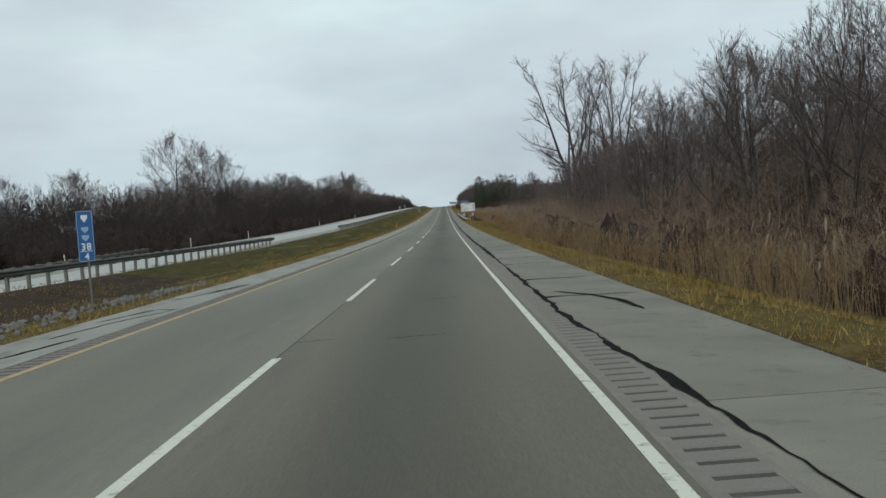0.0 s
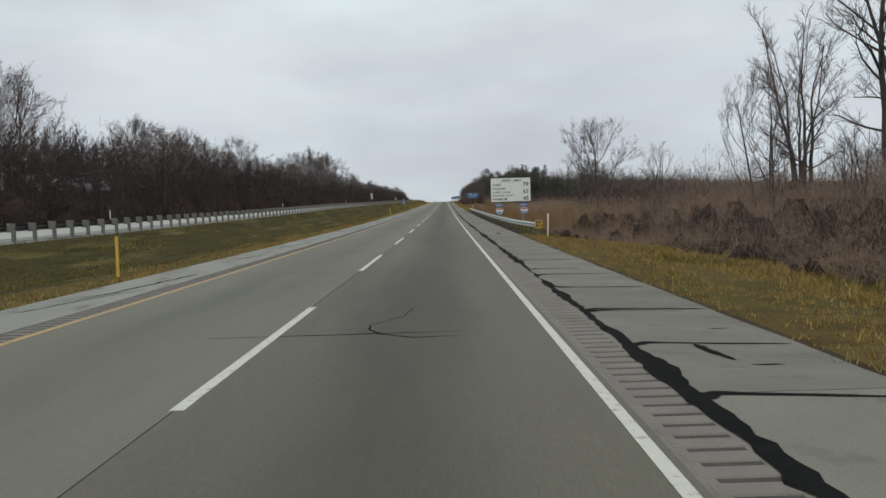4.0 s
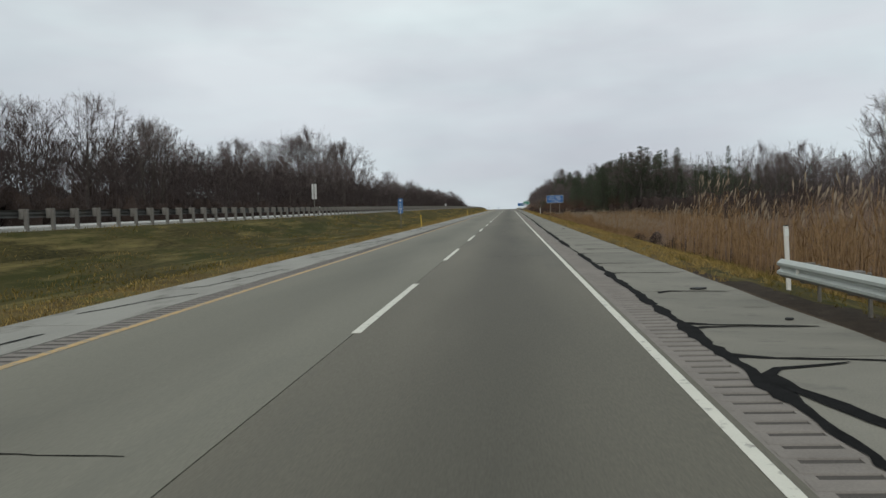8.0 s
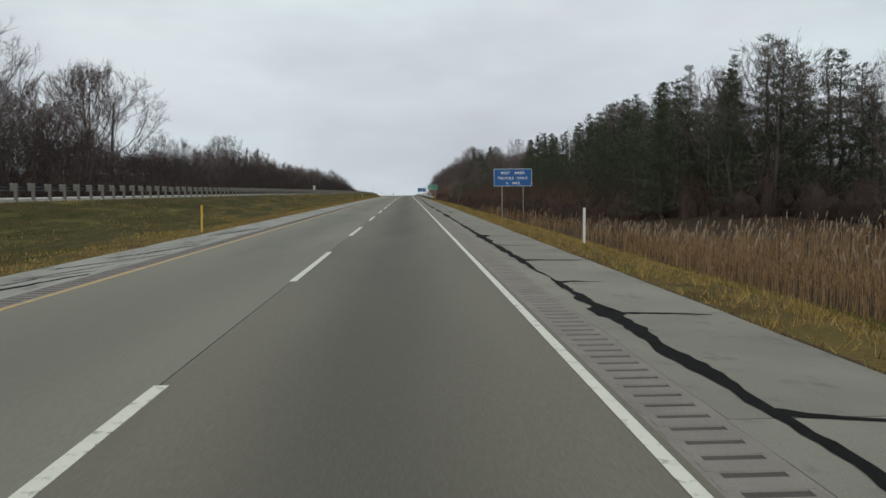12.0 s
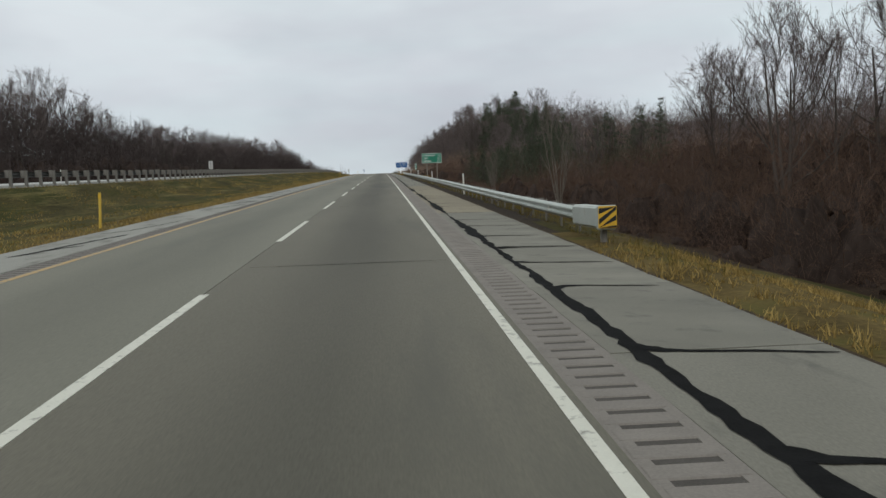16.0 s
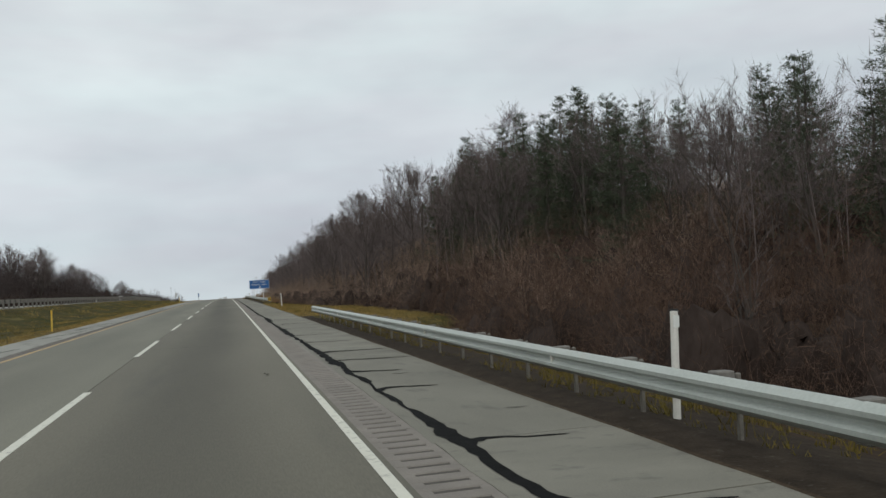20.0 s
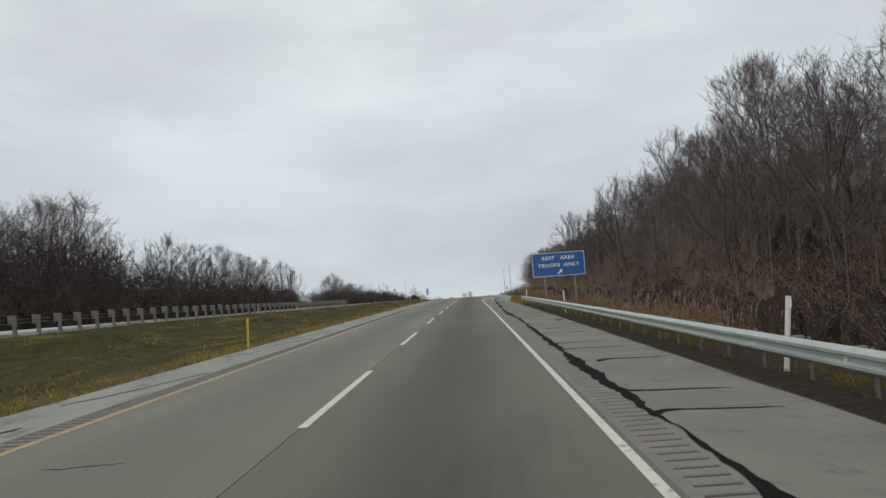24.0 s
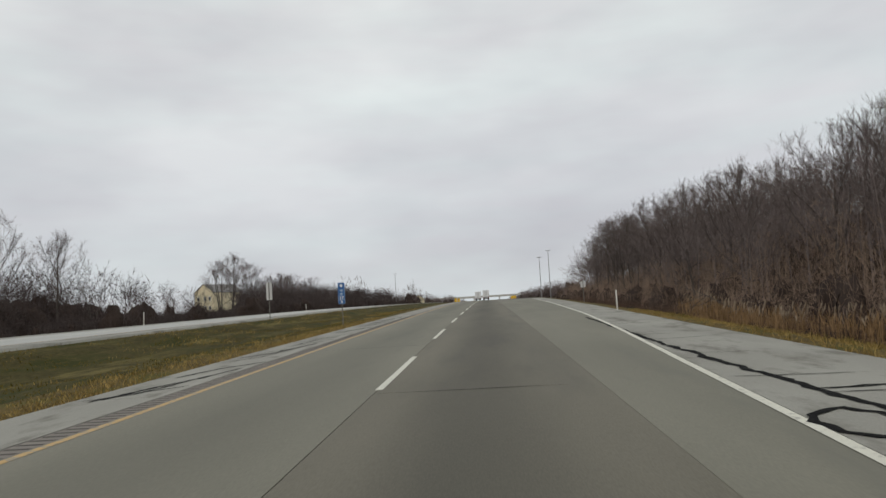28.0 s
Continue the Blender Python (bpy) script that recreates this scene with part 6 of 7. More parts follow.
right_row(-20, 112, 3.8, 1, 9, 0.75, 1.05)
right_row(112, 470, 10.0, 0, 14, 0.75, 1.1)
right_row(470, 730, 4.4, 1, 12, 0.75, 1.0)
right_row(730, 1120, 6.0, 1, 12, 0.8, 1.0)
y = -20.0
while y < 1150:
    y += random.uniform(0.6, 1.5) * 7
    x = -38 - random.uniform(0, 22)
    top = top_left(x, y) * random.uniform(0.92, 1.1)
    if 925 < y < 1130:
        continue
    plant(random.choice(scrub if top - land(x, y) < 8 else many + broad + broad), x, y, top, 1.15)


def seen_gap(a, b):
    """Where the woods beyond the opposite road open on the cream house."""
    return a < -34 and b < 1236 and any(lo < (b - q) / (0.3 - a) < hi for q, lo, hi in ((833, 3.85, 4.25), (866, 3.4, 3.95), (900, 3.15, 3.6), (935, 2.78, 3.25)))


def lot(n, y0, y1, x_of, top_of, lo, hi):
    y = rng.uniform(y0, y1, n)
    x = np.array([x_of(b, rng.random()) for b in y])
    top = np.array([top_of(a, b) for a, b in zip(x, y)]) * rng.uniform(lo, hi, n)
    return x, y, top


x, y, top = lot(460, -60, 112, lambda b, r: front(b) + 2 + 34 * r, top_right, 0.72, 1.04)
wood_lot("bank_wood", "dense bare grey-brown winter wood on the bank", x, y, top, rng)
x, y, top = lot(560, 112, 470, lambda b, r: max(front(b), 30) + 8 + 60 * r, top_right, 0.72, 1.06)
wood_lot("marsh_wood", "bare grey-brown winter wood behind the reeds", x, y, top, rng)
x, y, top = lot(520, 470, 730, lambda b, r: front(b) + 8 + 40 * r, top_right, 0.68, 1.02)
wood_lot("pine_wood", "bare grey-brown winter trees among the pines", x, y, top, rng)
x, y, top = lot(1250, 725, 1180, lambda b, r: front(b) + 1 + 42 * r, top_right, 0.72, 1.03)
wood_lot("hill_wood", "dense bare grey-brown winter wood on the slope", x, y, top, rng)
x, y, top = lot(3300, -60, 1260, lambda b, r: -37.5 - 50 * r ** 1.3, top_left, 0.84, 1.08)
keep = ~((y > 925) & (y < 1130) & ((x > -62) | (rng.random(len(y)) < 0.6))) & ~np.array([seen_gap(p, q) and q > 925 for p, q in zip(x, y)])
x, y, top = x[keep], y[keep], top[keep]
wood_lot("far_side_wood", "dense bare dark brown winter wood beyond the opposite road", x, y, top, rng, 13, 22, shoot=0.028, mat=M_BRUSH)
x, y, top = lot(420, 1180, 2100, lambda b, r: (1 if rng.random() > 0.5 else -1) * (38 + 160 * r), lambda a, b: 9.0, 0.7, 1.2)
wood_lot("distant_wood", "distant bare winter wood along the highway", x, y, top, rng, 9, 12, 0.12, 0.05)
x, y, top = lot(220, 625, 800, lambda b, r: 58 + 55 * r, lambda a, b: 12.5, 0.85, 1.1)
wood_lot("ridge_wood", "pale bare trees on the ridge behind the pines", x, y, top, rng, 12, 20, 0.09, 0.022)

# trees that stand out
def hero(kind, x, y, top, wide=1.0):
    plant(kind, x, y, top, wide)


vase = tree_master(81, label="tall spreading bare cottonwood beside the brush", group="tall trees", form=vase_tree)
MASTER_H[vase.name] = 23.0
hero(vase, 28.5, 171, 30.5, 1.1)
hero(vase, 46, 215, 37, 0.9)
for x, y, top in ((25, 141, 10.5), (27, 148, 12.5), (32, 152, 13.5), (36, 160, 14.5), (30, 143, 11)):
    hero(random.choice(many + slim), x, y, top, 0.95)
hero(vase, 45, 236, 22.8, 0.95)
hero(many[0], 20.9, 185, 9.2, 0.8)
hero(broad[1], 18.8, 230, 10.4, 1.2)
hero(scrub[1], 23.4, 270, 10)
hero(scrub[0], 23, 118, 9.5)
hero(scrub[0], 19, 205, 7.5)
for k in range(16):
    x, y = random.uniform(17, 30), random.uniform(98, 160)
    hero(random.choice(many + slim + scrub), x, y, top_right(x, y) * random.uniform(0.8, 1.05), 0.95)
hero(slim[0], 39, 353, 11.5, 1.2)
hero(slim[2], 41, 357, 10.5, 1.2)
for x, y, top, w in ((-84, 264, 31, 1.2), (-80, 283, 29, 1.1), (-74, 275, 25, 1.1), (-62, 516, 26, 1.35), (-62, 577, 26.5, 1.25), (-63, 691, 20.5, 1.0), (-58, 535, 19, 1.1), (-75, 545, 26, 1.0)):
    hero(broad[int(x) % 2], x, y, top, w)
for k in range(30):
    x, y = random.uniform(38, 62), random.uniform(412, 475)
    plant(random.choice(pines), x, y, top_right(x, y) * random.uniform(0.5, 0.68), random.uniform(1.1, 1.5))
for k in range(84):
    x, y = random.uniform(20, 44), random.uniform(470, 578)
    plant(random.choice(pines), x, y, top_right(x, y) * random.uniform(0.84, 1.02), random.uniform(1.05, 1.5))
dome = tree_master(84, label="tall bare tree with a dense rounded crown above the woods", group="tall trees", crown=True, H=24, wide=0.34, base=0.34, stems=2, mains=34, subs=9, smalls=7)
MASTER_H[dome.name] = 24.0
hero(dome, 41, 911, 29.6, 0.95)
hero(dome, 40, 935, 24, 0.9)
hero(dome, 46, 985, 20, 0.9)
hero(dome, 44, 800, 23, 0.9)
hero(dome, -62, 562, 26, 1.0)
hero(dome, -60, 500, 23, 1.0)
hero(many[1], 33, 922, 21.5, 1.1)
hero(broad[1], 57, 829, 28, 0.9)
for kind, x, y, top, w in ((broad[0], -48, 954, 10.8, 1.1), (many[0], -49, 962, 13.4, 1.0), (broad[1], -48, 968, 12.0, 0.9), (scrub[0], -47, 976, 7.6, 1.0),
                           (broad[1], -47, 974, 10.4, 1.0), (many[1], -49, 984, 11.8, 1.1), (broad[0], -48, 991, 11.8, 1.0), (many[0], -50, 998, 10.4, 1.0), (scrub[1], -46, 990, 7.4, 1.0),
                           (slim[0], -48, 1010, 12.0, 1.2), (slim[1], -49, 1025, 10.6, 1.3), (scrub[0], -47, 1030, 6.6, 1.0),
                           (many[1], -48, 1081, 9.6, 1.3), (broad[0], -49, 1089, 11.2, 1.2), (many[0], -48, 1099, 10.0, 1.2), (broad[1], -48, 1120, 8.6, 1.2), (many[1], -47, 1112, 7.4, 1.1)):
    hero(kind, x, y, top, w)
for x, y, top in ((12.0, 585, 6.8), (12.2, 618, 3.6), (11.6, 613.5, 3.9), (17.5, 634, 5.2), (15.5, 122, 7), (17, 130, 7.5), (19.5, 111, 8)):
    plant(pale[0], x, y, top, 0.62)
for k in range(30):
    x, y = random.uniform(17, 27), random.uniform(614, 670)
    plant(random.choice(pines), x, y, top_right(x, y) * random.uniform(0.72, 1.0), random.uniform(1.5, 2.1))
for x, y in ((15.6, 642), (16.4, 649), (15.8, 656), (16.8, 663), (15.4, 667), (17.5, 646), (18.5, 658), (17.2, 652)):
    plant(random.choice(pines), x, y, top_right(x, y) * random.uniform(0.8, 1.0), random.uniform(1.7, 2.2))
for k in range(46):
    y = random.uniform(668, 775)
    x = random.uniform(24, 36)
    plant(random.choice(pines), x, y, top_right(x, y) * random.uniform(0.76, 1.03), random.uniform(1.2, 1.6))
# brush
def scatter(n, y0, y1, x_of, h_of, lo=0.45, hi=1.1):
    y = rng.uniform(y0, y1, n)
    x = np.array([x_of(b, rng.random()) for b in y])
    h = np.array([h_of(a, b) for a, b in zip(x, y)]) * rng.uniform(lo, hi, n)
    return x, y, h


def under(share, low, high, top):
    """Brush heights: a share of the wood's height at that place, between two bounds."""
    return lambda a, b: min(high, max(low, share * top(a, b) - land(a, b)))


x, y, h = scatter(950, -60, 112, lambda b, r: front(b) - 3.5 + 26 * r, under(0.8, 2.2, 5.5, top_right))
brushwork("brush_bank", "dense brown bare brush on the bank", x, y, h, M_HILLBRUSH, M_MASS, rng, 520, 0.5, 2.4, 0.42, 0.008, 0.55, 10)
x, y, h = scatter(6600, 2, 104, lambda b, r: 9.0 + 6.5 * r, lambda a, b: 2.8 + 0.8 * noise.noise((a * 0.3, b * 0.1, 2)))
thicket("tall_weeds", "tall thin dry tan weeds in front of the brush", x, y, h, M_WEED, rng, 4, 0.009, 6, 0.22)
x, y, h = scatter(860, 100, 218, lambda b, r: (12.8 if b > 138 else 15.5) + 28 * r, under(0.9, 2.4, 5.0, top_right))
brushwork("verge_brush", "grey-brown bare brush below the verge", x, y, h, M_HILLBRUSH, M_MASS, rng, 460, 0.5, 2.4, 0.42, 0.0085, 0.55, 10)
x, y, h = scatter(1150, 205, 480, lambda b, r: 28 + 50 * r, under(0.9, 2.6, 6.0, top_right))
brushwork("marsh_brush", "low grey-brown bare brush behind the reeds", x, y, h, M_BRUSH, M_MASS, rng, 201, 0.5, 3, 0.5, 0.02, 0.7, 10)
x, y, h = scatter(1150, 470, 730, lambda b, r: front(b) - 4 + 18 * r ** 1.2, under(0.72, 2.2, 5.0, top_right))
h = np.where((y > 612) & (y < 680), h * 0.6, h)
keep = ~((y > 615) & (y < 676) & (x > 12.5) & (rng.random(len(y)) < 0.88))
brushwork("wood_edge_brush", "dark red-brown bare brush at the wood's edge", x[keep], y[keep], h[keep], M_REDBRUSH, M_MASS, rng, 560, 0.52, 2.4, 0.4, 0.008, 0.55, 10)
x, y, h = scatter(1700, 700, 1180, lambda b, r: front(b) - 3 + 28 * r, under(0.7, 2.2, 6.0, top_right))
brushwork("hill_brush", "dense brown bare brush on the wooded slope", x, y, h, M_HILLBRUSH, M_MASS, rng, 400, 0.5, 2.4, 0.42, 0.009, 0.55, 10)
x, y, h = scatter(2100, -60, 900, lambda b, r: -35.5 - 24 * r ** 1.2, under(0.55, 2.4, 6.5, top_left))
brushwork("far_brush", "dense dark brown bare brush beyond the opposite road", x, y, h, M_BRUSH, M_MASS, rng, 150, 0.5, 2.8, 0.52, 0.026, 0.75, 8)
x, y, h = scatter(900, -60, 960, lambda b, r: -62 - 26 * r, under(0.8, 3.0, 11.0, top_left), 0.7, 1.0)
brushwork("far_wood_fill", "dense dark brown undergrowth deep in the wood beyond the opposite road", x, y, h, M_BRUSH, M_MASS, rng, 170, 0.45, 3.6, 0.5, 0.033, 1.1, 8)
x, y, h = scatter(760, 470, 1120, lambda b, r: front(b) + 20 + 22 * r, under(0.72, 3.0, 9.0, top_right))
brushwork("deep_undergrowth", "dense grey-brown undergrowth deep in the wood", x, y, h, M_HILLBRUSH, M_MASS, rng, 186, 0.45, 3.2, 0.49, 0.022, 0.9, 10)
x, y, h = scatter(900, 470, 1100, lambda b, r: front(b) - 5.5 + 5 * r, lambda a, b: 1.7)
x = np.maximum(x, np.array([shoulder_edge(b) + 4.5 for b in y]))
brushwork("front_brush", "low tangled brown brush and briars along the wood's edge", x, y, h, M_REDBRUSH, M_MASS, rng, 340, 0.8, 1.6, 0.32, 0.006, 0.5, 18)
x, y, h = scatter(340, 286, 338, lambda b, r: 10.4 + 15 * r, lambda a, b: 2.3 + 0.12 * (a - 10))
brushwork("marsh_edge_brush", "low tangled brown brush between ditch and reeds", x, y, h, M_HILLBRUSH, M_MASS, rng, 480, 0.7, 1.9, 0.33, 0.008, 0.5, 14)
x, y, h = scatter(260, 138, 216, lambda b, r: 10.6 + 5 * r, lambda a, b: 1.5 + 0.2 * (a - 10.6))
brushwork("ditch_brush", "low brown briars and shrubs at the foot of the slope", x, y, h, M_HILLBRUSH, M_MASS, rng, 460, 0.75, 1.7, 0.36, 0.006, 0.5, 20)
x, y, h = scatter(520, 108, 480, lambda b, r: max(front(b) + 12, 44) + 26 * r, under(0.85, 3.0, 7.0, top_right))
brushwork("marsh_undergrowth", "dense dark undergrowth deep in the wood behind the reeds", x, y, h, M_BRUSH, M_MASS, rng, 139, 0.45, 3.2, 0.5, 0.027, 0.9, 8)
x, y, h = scatter(300, -60, 112, lambda b, r: front(b) + 16 + 14 * r, under(0.8, 3.0, 8.0, top_right))
brushwork("bank_undergrowth", "dense undergrowth deep in the wood on the bank", x, y, h, M_HILLBRUSH, M_MASS, rng, 186, 0.45, 3, 0.49, 0.022, 0.9, 10)
x, y, h = scatter(720, 380, 900, lambda b, r: 47 + 130 * r, lambda a, b: 7.5, 0.7)
brushwork("hillside_wood", "distant grey-brown wood covering the rising ground", x, y, h, M_TWIG, M_MASS, rng, 170, 0.55, 4.5, 0.49, 0.044, 1.3, 8)
x, y, h = scatter(60, 588, 603, lambda b, r: 10.8 + 5 * r, lambda a, b: 3.2)
brushwork("bramble", "dense rounded red-brown bramble bush behind the guardrail", x, y, h, M_REDBRUSH, M_MASS, rng, 496, 0.55, 1.8, 0.46, 0.006, 0.5, 16)


def low_top(a, b):
    return float(np.interp(b, [860, 872, 885, 910, 953, 1002, 1020, 1033, 1060, 1094, 1300], [11, 10.6, 10.0, 9.2, 8.6, 8.6, 7.8, 7.0, 6.4, 5.4, 4.8])) * (0.3 if seen_gap(a, b) else 1) * (1 + 0.35 * noise.noise((b * 0.06, a * 0.05, 5)))


x, y, h = scatter(1700, 860, 1300, lambda b, r: -36 - 24 * r ** 1.2, low_top, 0.55, 1.05)
brushwork("low_brush", "low dark brown bare brush beyond the opposite road", x, y, h, M_BRUSH, M_MASS, rng, 190, 0.55, 4.2, 0.42, 0.026, 0.9, 9)
x, y, h = scatter(620, 1150, 2200, lambda b, r: (1 if rng.random() > 0.45 else -1) * (float(np.interp(b, [1150, 1300], [44, 34])) + 110 * r * r), lambda a, b: 10.0)
keep = ~np.array([seen_gap(p, q) for p, q in zip(x, y)])
x, y, h = x[keep], y[keep], h[keep]
brushwork("distant_trees", "distant grey-brown treeline along the highway", x, y, h, M_TWIG, M_MASS, rng, 139, 0.5, 4.5, 0.49, 0.088, 1.6, 8)

# reeds
def clump(x, y):
    return 0.75 + 0.5 * noise.noise((x * 0.25, y * 0.12, 1.0))


beds = ((1500, -25, 100, 8.8, 13.5, 2.6), (3300, 104, 141, 8.8, 17, 3.2), (6500, 205, 300, 11, 30, 3.3), (1600, 284, 312, 8.6, 17, 3.4), (4600, 336, 374, 9.8, 24, 2.0), (6000, 372, 442, 10.6, 24, 2.1), (450, 436, 480, 10, 18, 1.4), (140, 484, 512, 9.8, 15, 1.3), (1500, 832, 874, 8.6, 12, 1.9), (1900, 905, 952, 9.5, 13.5, 2.0), (1300, 950, 985, 11.5, 15.5, 1.6))
bx, by, bh = [], [], []
for n, y0, y1, x0, x1, hh in beds:
    yy = rng.uniform(y0, y1, n)
    xx = x0 + (x1 - x0) * rng.random(n) ** 1.4
    xx = np.array([max(a, shoulder_edge(b) + 3.2) for a, b in zip(xx, yy)])
    bx.append(xx)
    by.append(yy)
    bh.append(np.array([hh * clump(a, b) * (np.interp(b, [350, 374], [0.72, 1.0]) if y0 == 336 else 1) for a, b in zip(xx, yy)]) * rng.uniform(0.7, 1.1, n))
reed_bed("reeds", "tall dry tan reeds in the roadside ditch", np.concatenate(bx), np.concatenate(by), np.concatenate(bh), rng)

# grass
def drift(x, y, seed):
    return np.array([noise.noise((a * 0.55, b * 0.16, seed)) + 0.6 * noise.noise((a * 1.7, b * 0.7, seed)) for a, b in zip(x, y)])


def tufted(n, per, y0, y1, reach, spread):
    """Places for grass: n tufts of a few blades each, thickest along the pavement; also each tuft's size."""
    y = rng.uniform(y0, y1, n)
    d = rng.random(n) ** 1.15 * reach + 0.03
    d = np.where(y > 880, d * 1.4, d)
    size = rng.uniform(0.5, 1.3, n).repeat(per)
    return np.array([shoulder_edge(b) for b in y]).repeat(per) + d.repeat(per) + rng.normal(0, spread, n * per) * size, y.repeat(per) + rng.normal(0, spread, n * per) * size, d.repeat(per), size


x, y, d, size = tufted(54000, 10, -5, 985, 4.6, 0.06)
rail = ((y > 177) & (y < 284) | (y > 549) & (y < 712) | (y > 760) & (y < 872))
keep = (~rail | ((rng.random(54000) < 0.45).repeat(10) & (d > 0.65))) & (x > np.array([shoulder_edge(b) for b in y]) - 0.08)
x, y, d, size = x[keep], y[keep], d[keep], size[keep]
k = drift(x, y, 2.0)
h = (0.06 + 0.13 * rng.random(len(x))) * size * np.clip(0.9 + 0.9 * k, 0.45, 1.7)
railed = rail[keep]
green = ((k + 0.5 * (size - 0.9) > 0.5) | railed) & (d > 0.5)
blades("verge_grass", "short tan winter grass on the verge", x[~green], y[~green], h[~green], M_GRASS, rng, 0.008)
blades("verge_green_grass", "olive green tufts among the tan grass on the verge", x[green], y[green], h[green], M_GREEN, rng, 0.008)
n = 30000
y = np.where(rng.random(n) < 0.5, rng.uniform(134, 178, n), rng.uniform(708, 760, n))
x = 4.45 + rng.uniform(3.0, 10, n)
k = drift(x, y, 6.0) + rng.normal(0, 0.3, n) > 0.15
h = 0.07 + 0.16 * rng.random(n)
blades("slope_grass", "rough tan grass on the open slope beside the shoulder", x[~k], y[~k], h[~k], M_GRASS, rng, 0.013)
blades("slope_green_grass", "olive green grass on the open slope beside the shoulder", x[k], y[k], h[k], M_GREEN, rng, 0.013)
n = 130000
y = rng.uniform(5, 1000, n)
x = -7.84 - rng.random(n) ** 1.5 * (1.5 + 0.5 * np.sin(y * 0.31) + 0.4 * np.sin(y * 0.83))
blades("median_edge_grass", "short tan winter grass along the median edge", x, y, (0.04 + 0.10 * rng.random(n)) * np.clip(0.9 + 0.8 * drift(x, y, 3.0), 0.4, 1.6), M_GRASS, rng, 0.012)
n = 300000
y = rng.uniform(5, 1050, n)
x = rng.uniform(-18.4, -8.6, n)
k = drift(x, y, 9.0)
h = (0.03 + 0.10 * rng.random(n)) * np.clip(0.8 + 1.2 * k, 0.3, 2.0)
pale_ = (k + rng.normal(0, 0.08, n) > np.interp(y, [300, 430, 640, 800], [0.34, 0.05, 0.05, 0.25])) | (y < 46)
blades("median_grass", "olive green winter grass of the median", x[~pale_], y[~pale_], h[~pale_], M_GREEN, rng, 0.018)
blades("median_tan_grass", "dead tan grass in drifts across the median", x[pale_], y[pale_], h[pale_], M_GRASS, rng, 0.014)

# stones by the first marker
rr = random.Random(9)
sv, sf = [], []
stone_forms = []
for k in range(4):
    bm = bmesh.new()
    bmesh.ops.create_icosphere(bm, subdivisions=1, radius=1)
    for v in bm.verts:
        v.co = Vector((v.co.x * rr.uniform(0.7, 1.2), v.co.y * rr.uniform(0.7, 1.2), v.co.z * rr.uniform(0.45, 0.8)))
    stone_forms.append(bm_mesh("stone", bm, M_STONE))
bed = tagged(new("riprap", strip("riprap", -10.6, -8.3, 6, 32, -0.06, M_GRAVEL, 3)), "bank of pale broken riprap stones beside the shoulder", "stones", "", "structure")
for k in range(280):
    y = rr.uniform(8, 31)
    x = -8.5 - 2.3 * rr.random() * (1 - max(0, (y - 22) / 12))
    s = part("stone", rr.choice(stone_forms), bed)
    q = rr.uniform(0.05, 0.15)
    s.matrix_basis = Matrix.LocRotScale((x, y, ground_at(x, y) + q * 0.3), Euler((rr.uniform(0, 6), rr.uniform(-0.4, 0.4), rr.uniform(0, 6))), (q, q, q))

# ---------------------------------------------------------------- far things
def semi(x, y, label):
    t = thing("semi_truck", (x, y, road_z(y) + 0.002), label, "truck", "trucks ahead")
    part("trailer", bm_mesh("trailer", box(2.55, 14, 2.8, (0, 7, 2.6), 0.04), M_TRUCK), t, "white box trailer")
    for s in (-1, 1):
        d = part("door", bm_mesh("door", box(1.2, 0.05, 2.6, (0.62 * s, -0.03, 2.6), 0.015), M_TRUCK), t)
        part("lock_rod", bm_mesh("lock_rod", box(0.04, 0.04, 2.6, (0.25 * s, -0.08, 2.6)), M_POLE), d)
        part("tail_light", bm_mesh("tail_light", box(0.3, 0.04, 0.12, (1.0 * s, -0.04, 1.12), 0.01), M_RED), t)
        part("mud_flap", bm_mesh("mud_flap", box(0.6, 0.02, 0.7, (0.85 * s, 1.0, 0.55)), M_DEBRIS), t)
        for yy in (1.9, 3.2):
            bm = bmesh.new()
            bmesh.ops.create_cone(bm, cap_ends=True, segments=18, radius1=0.51, radius2=0.51, depth=0.55)
            bmesh.ops.rotate(bm, verts=bm.verts, matrix=Matrix.Rotation(radians(90), 3, "Y"))
            bmesh.ops.translate(bm, verts=bm.verts, vec=(0.92 * s, yy, 0.51))
            part("wheel", bm_mesh("wheel", bm, M_DEBRIS), t)
    part("underride_bar", bm_mesh("underride_bar", box(2.4, 0.1, 0.12, (0, 0.05, 0.55), 0.01), M_POLE), t)
    part("tractor", bm_mesh("tractor", box(2.4, 4, 2.9, (0, 17, 2.0), 0.2), M_TRUCK), t)


semi(-0.2, 1262, "white semi truck ahead in the driving lane, seen from behind")
semi(-3.7, 1290, "white semi truck ahead in the passing lane, seen from behind")


def lamp_post(x, y, h, label):
    t = thing("street_lamp", (x, y, ground_at(x, y)), label, "street lamp", "rest area lamps")
    bm = bmesh.new()
    bmesh.ops.create_cone(bm, cap_ends=True, segments=10, radius1=0.13, radius2=0.07, depth=h + 0.3)
    bmesh.ops.translate(bm, verts=bm.verts, vec=(0, 0, h / 2 - 0.15))
    part("pole", bm_mesh("pole", bm, M_POLE), t)
    part("arm", bm_mesh("arm", box(1.0, 0.07, 0.07, (0, 0, h + 0.02), 0.01), M_POLE), t)
    for side in (-0.45, 0.45):
        part("luminaire", bm_mesh("luminaire", box(0.55, 0.35, 0.16, (side, 0, h + 0.12), 0.05), M_LAMP), t)


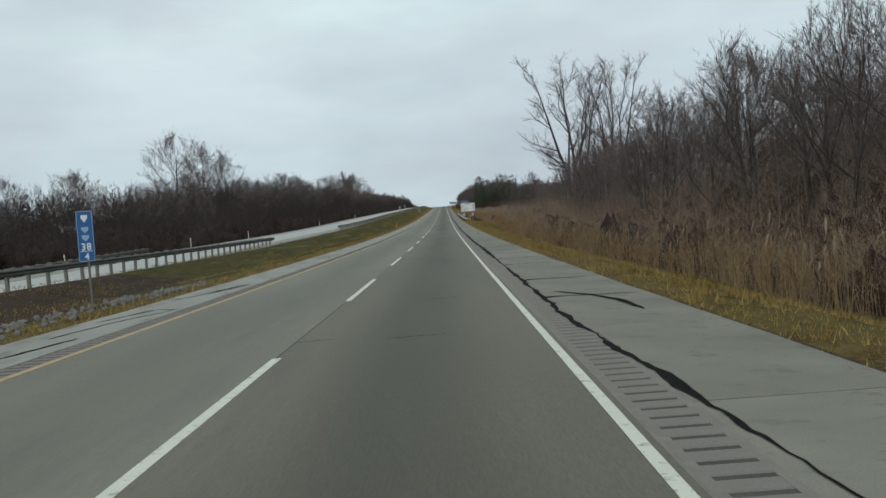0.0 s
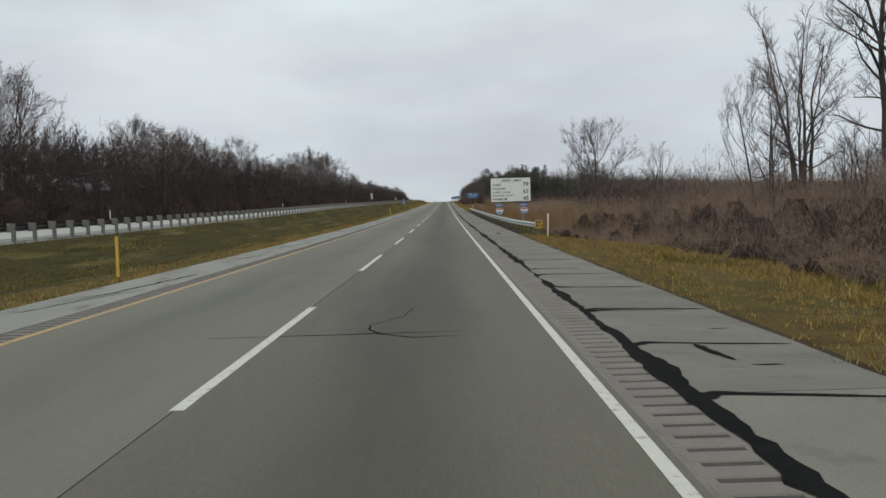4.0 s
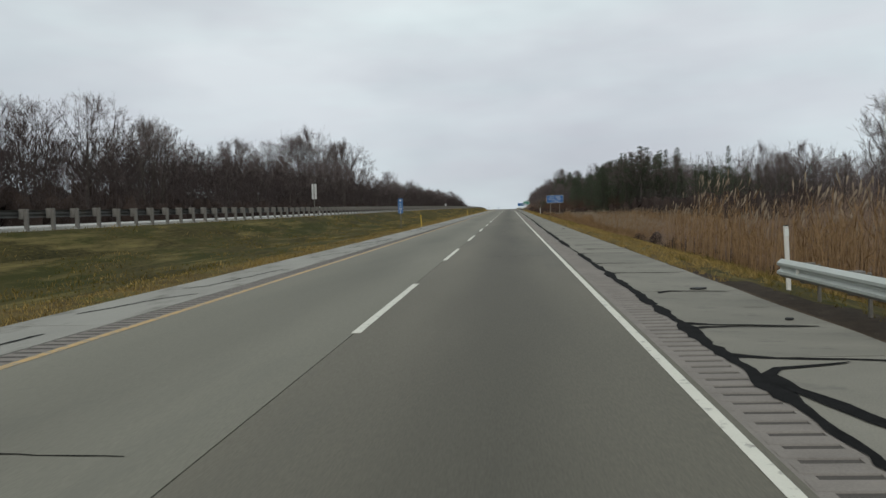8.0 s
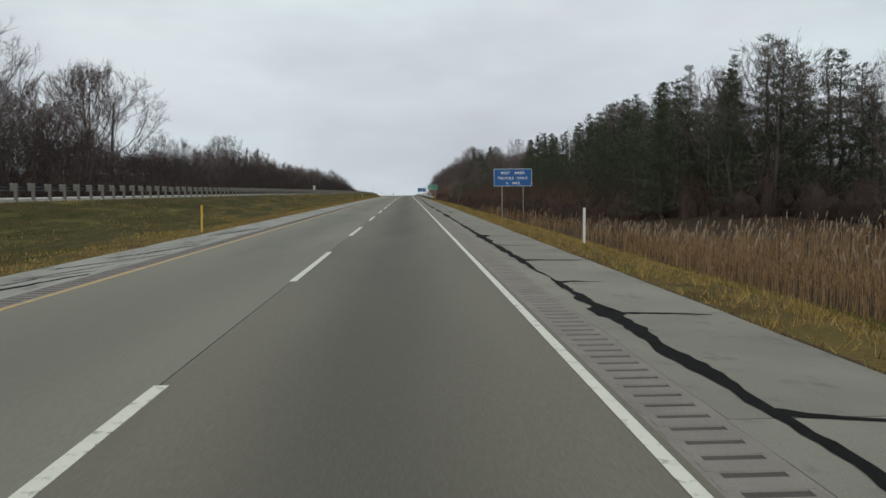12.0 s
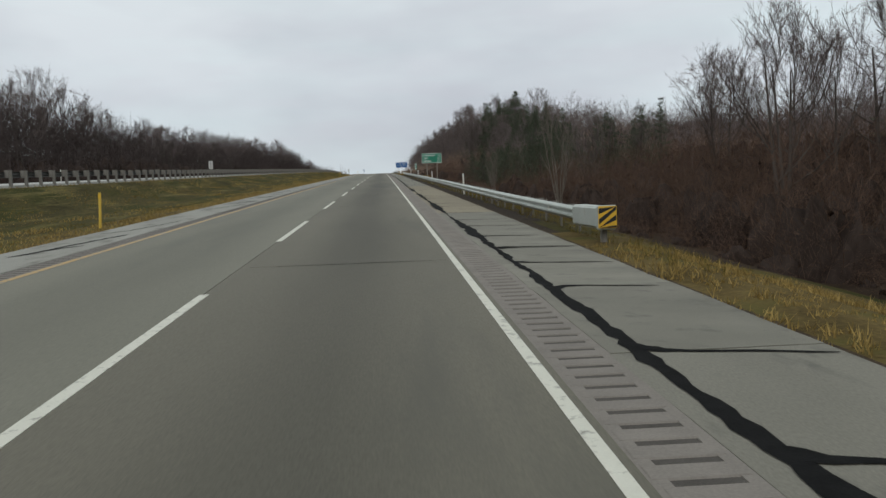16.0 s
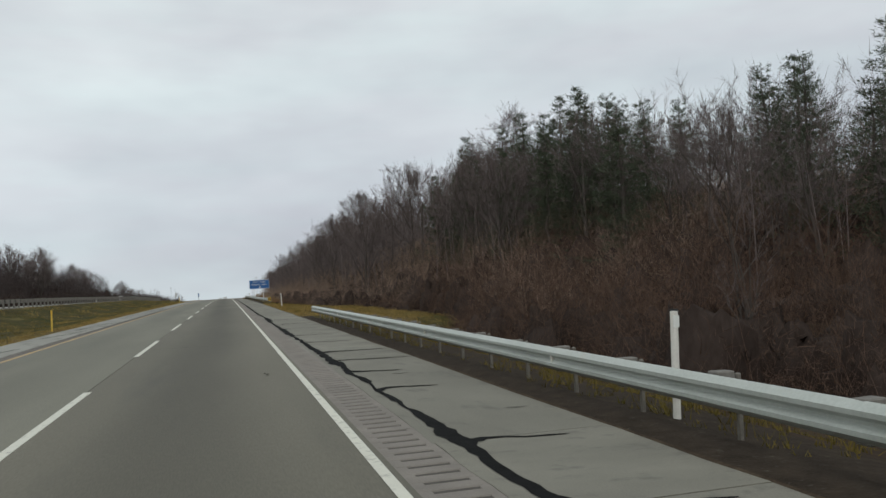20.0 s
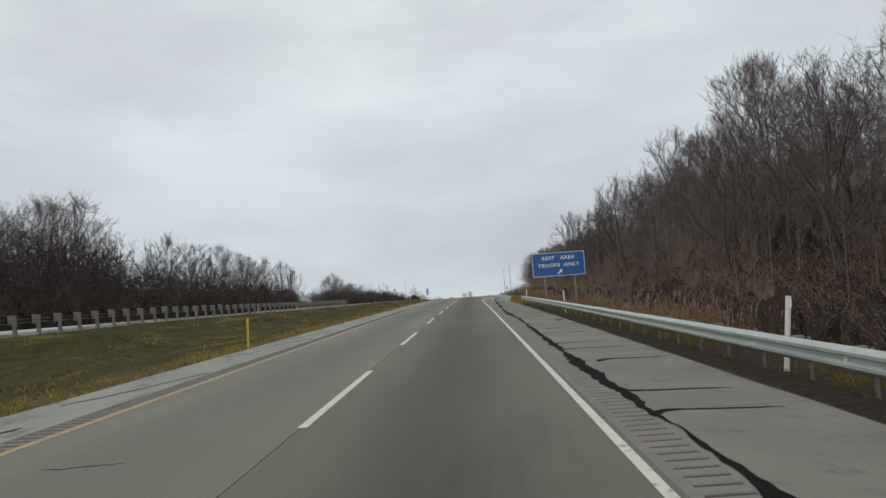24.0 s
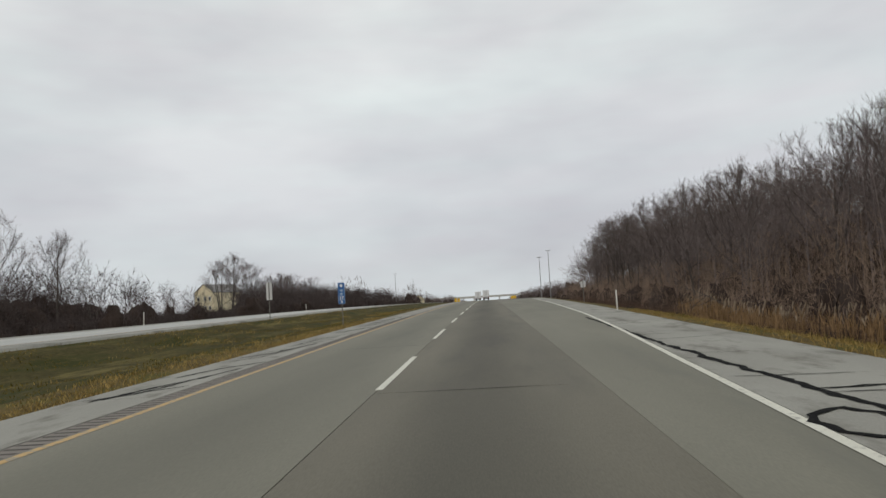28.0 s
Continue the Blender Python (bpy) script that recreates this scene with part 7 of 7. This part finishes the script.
lamp_post(15.7, 1169, 12.0, "grey steel lamp post beside the exit ramp")
lamp_post(18.4, 1170, 14.5, "grey steel lamp post beside the exit ramp")
lamp_post(-36, 1260, 13, "grey steel lamp post at the far rest area")
lamp_post(-41, 1395, 15, "grey steel lamp post at the far rest area")


def house(x, y, w, d, h, turn, label, base):
    t = thing("house", (x, y, base), label, "house", "far buildings", turn=turn)
    part("walls", bm_mesh("walls", box(w, d, h, (0, 0, h / 2), 0.02), M_WALL), t)
    k = h + w * 0.36
    o = 0.4
    v = [(-w / 2 - o, -d / 2 - o, h - 0.15), (w / 2 + o, -d / 2 - o, h - 0.15), (0, -d / 2 - o, k), (-w / 2 - o, d / 2 + o, h - 0.15), (w / 2 + o, d / 2 + o, h - 0.15), (0, d / 2 + o, k)]
    part("roof", mesh_of("roof", v, [(0, 2, 5, 3), (2, 1, 4, 5)], M_ROOF), t)
    part("gable", mesh_of("gable", [(-w / 2, -d / 2, h), (w / 2, -d / 2, h), (0, -d / 2, k - 0.2)], [(0, 1, 2)], M_WALL), t)
    for q in (-0.3, 0.05, 0.3):
        for zc in (h * 0.3, h * 0.72):
            wnd = part("window", bm_mesh("window", box(0.13 * w, 0.08, h * 0.2, (q * w, -d / 2 - 0.02, zc), 0.01), M_SIGN_WHITE), t)
            part("pane", bm_mesh("pane", box(0.10 * w, 0.03, h * 0.16, (q * w, -d / 2 - 0.06, zc), 0), M_GLASS), wnd)


house(-101, 1240, 9, 17, 8.2, -22, "cream two-storey house behind bare trees", ground_at(-101, 1240) - 0.1)
house(-34, 1345, 5, 6, 3.0, 0, "small beige service building by the road", road_z(1345))

br = thing("overpass", (0, 1780, road_z(1780)), "pale concrete road bridge across the highway", "bridge")
part("deck", bm_mesh("deck", box(170, 9, 1.1, (0, 0, 5.6), 0.05), M_CONC), br)
part("parapet", bm_mesh("parapet", box(170, 0.3, 0.9, (0, -4.4, 6.6), 0.03), M_CONC), br)
for q in (-40, -13, 13, 40):
    part("pier", bm_mesh("pier", box(1.2, 6, 5.2, (q, 0, 2.5), 0.05), M_CONC), br)

# scraps on the shoulder
rr = random.Random(4)
for k in range(16):
    y = rr.uniform(5, 900)
    x = rr.uniform(2.9, 4.3)
    bm = box(rr.uniform(0.08, 0.25), rr.uniform(0.08, 0.3), 0.03, (0, 0, 0.016), 0.008)
    s = new("tyre_scrap", bm_mesh("tyre_scrap", bm, M_DEBRIS))
    s.matrix_basis = pose(x, y, road_z(y), 0, 0, rr.uniform(0, 360))
    tagged(s, "small black tyre scrap lying on the shoulder", "debris", "shoulder debris")


def fallen_branch(x, y, L, turn, tip, seed, label, lift=0.1):
    """A broken bare bough lying on the ground."""
    rr = random.Random(seed)
    wood, fine = grow(rr, H=L, clear=0.2, limbs=7, branches=3, twigs=3, spread=0.45, up=0.5)
    t = thing("fallen_branch", (x, y, ground_at(x, y) + lift), label, "branch", "fallen branches")
    turn_m = Matrix.Rotation(radians(turn), 4, "Z") @ Matrix.Rotation(radians(tip), 4, "Y")
    for name, segs in (("bough", wood), ("twigs", fine)):
        v, f = tube(segs, lambda lev: 5 if lev < 2 else 3)
        me = mesh_of(name, v, f, M_WEED if y < 100 else M_BARK)
        me.transform(turn_m)
        part(name, me, t)


fallen_branch(6.7, 85.0, 2.6, 170, 82, 3, "broken pale tan branch lying on the grass verge")
fallen_branch(6.4, 86.2, 1.8, 20, 80, 4, "broken pale tan branch lying on the grass verge")
fallen_branch(13.2, 976, 4.5, 160, 72, 5, "dead grey branch lying among the reeds", 0.9)
for x, y in ((-9.2, 1180), (-8.8, 1195), (9.4, 1205), (9.2, 1216), (9.0, 1228)):
    d = thing("traffic_barrel", (x, y, ground_at(x, y)), "yellow plastic barrel beside the far road", "barrel", "far barrels")
    bm = bmesh.new()
    bmesh.ops.create_cone(bm, cap_ends=True, segments=14, radius1=0.45, radius2=0.38, depth=1.1)
    bmesh.ops.translate(bm, verts=bm.verts, vec=(0, 0, 0.55))
    part("barrel", bm_mesh("barrel", bm, M_AMBER), d)
    part("lid", bm_mesh("lid", box(0.5, 0.5, 0.06, (0, 0, 1.13), 0.02), M_DEBRIS), d)
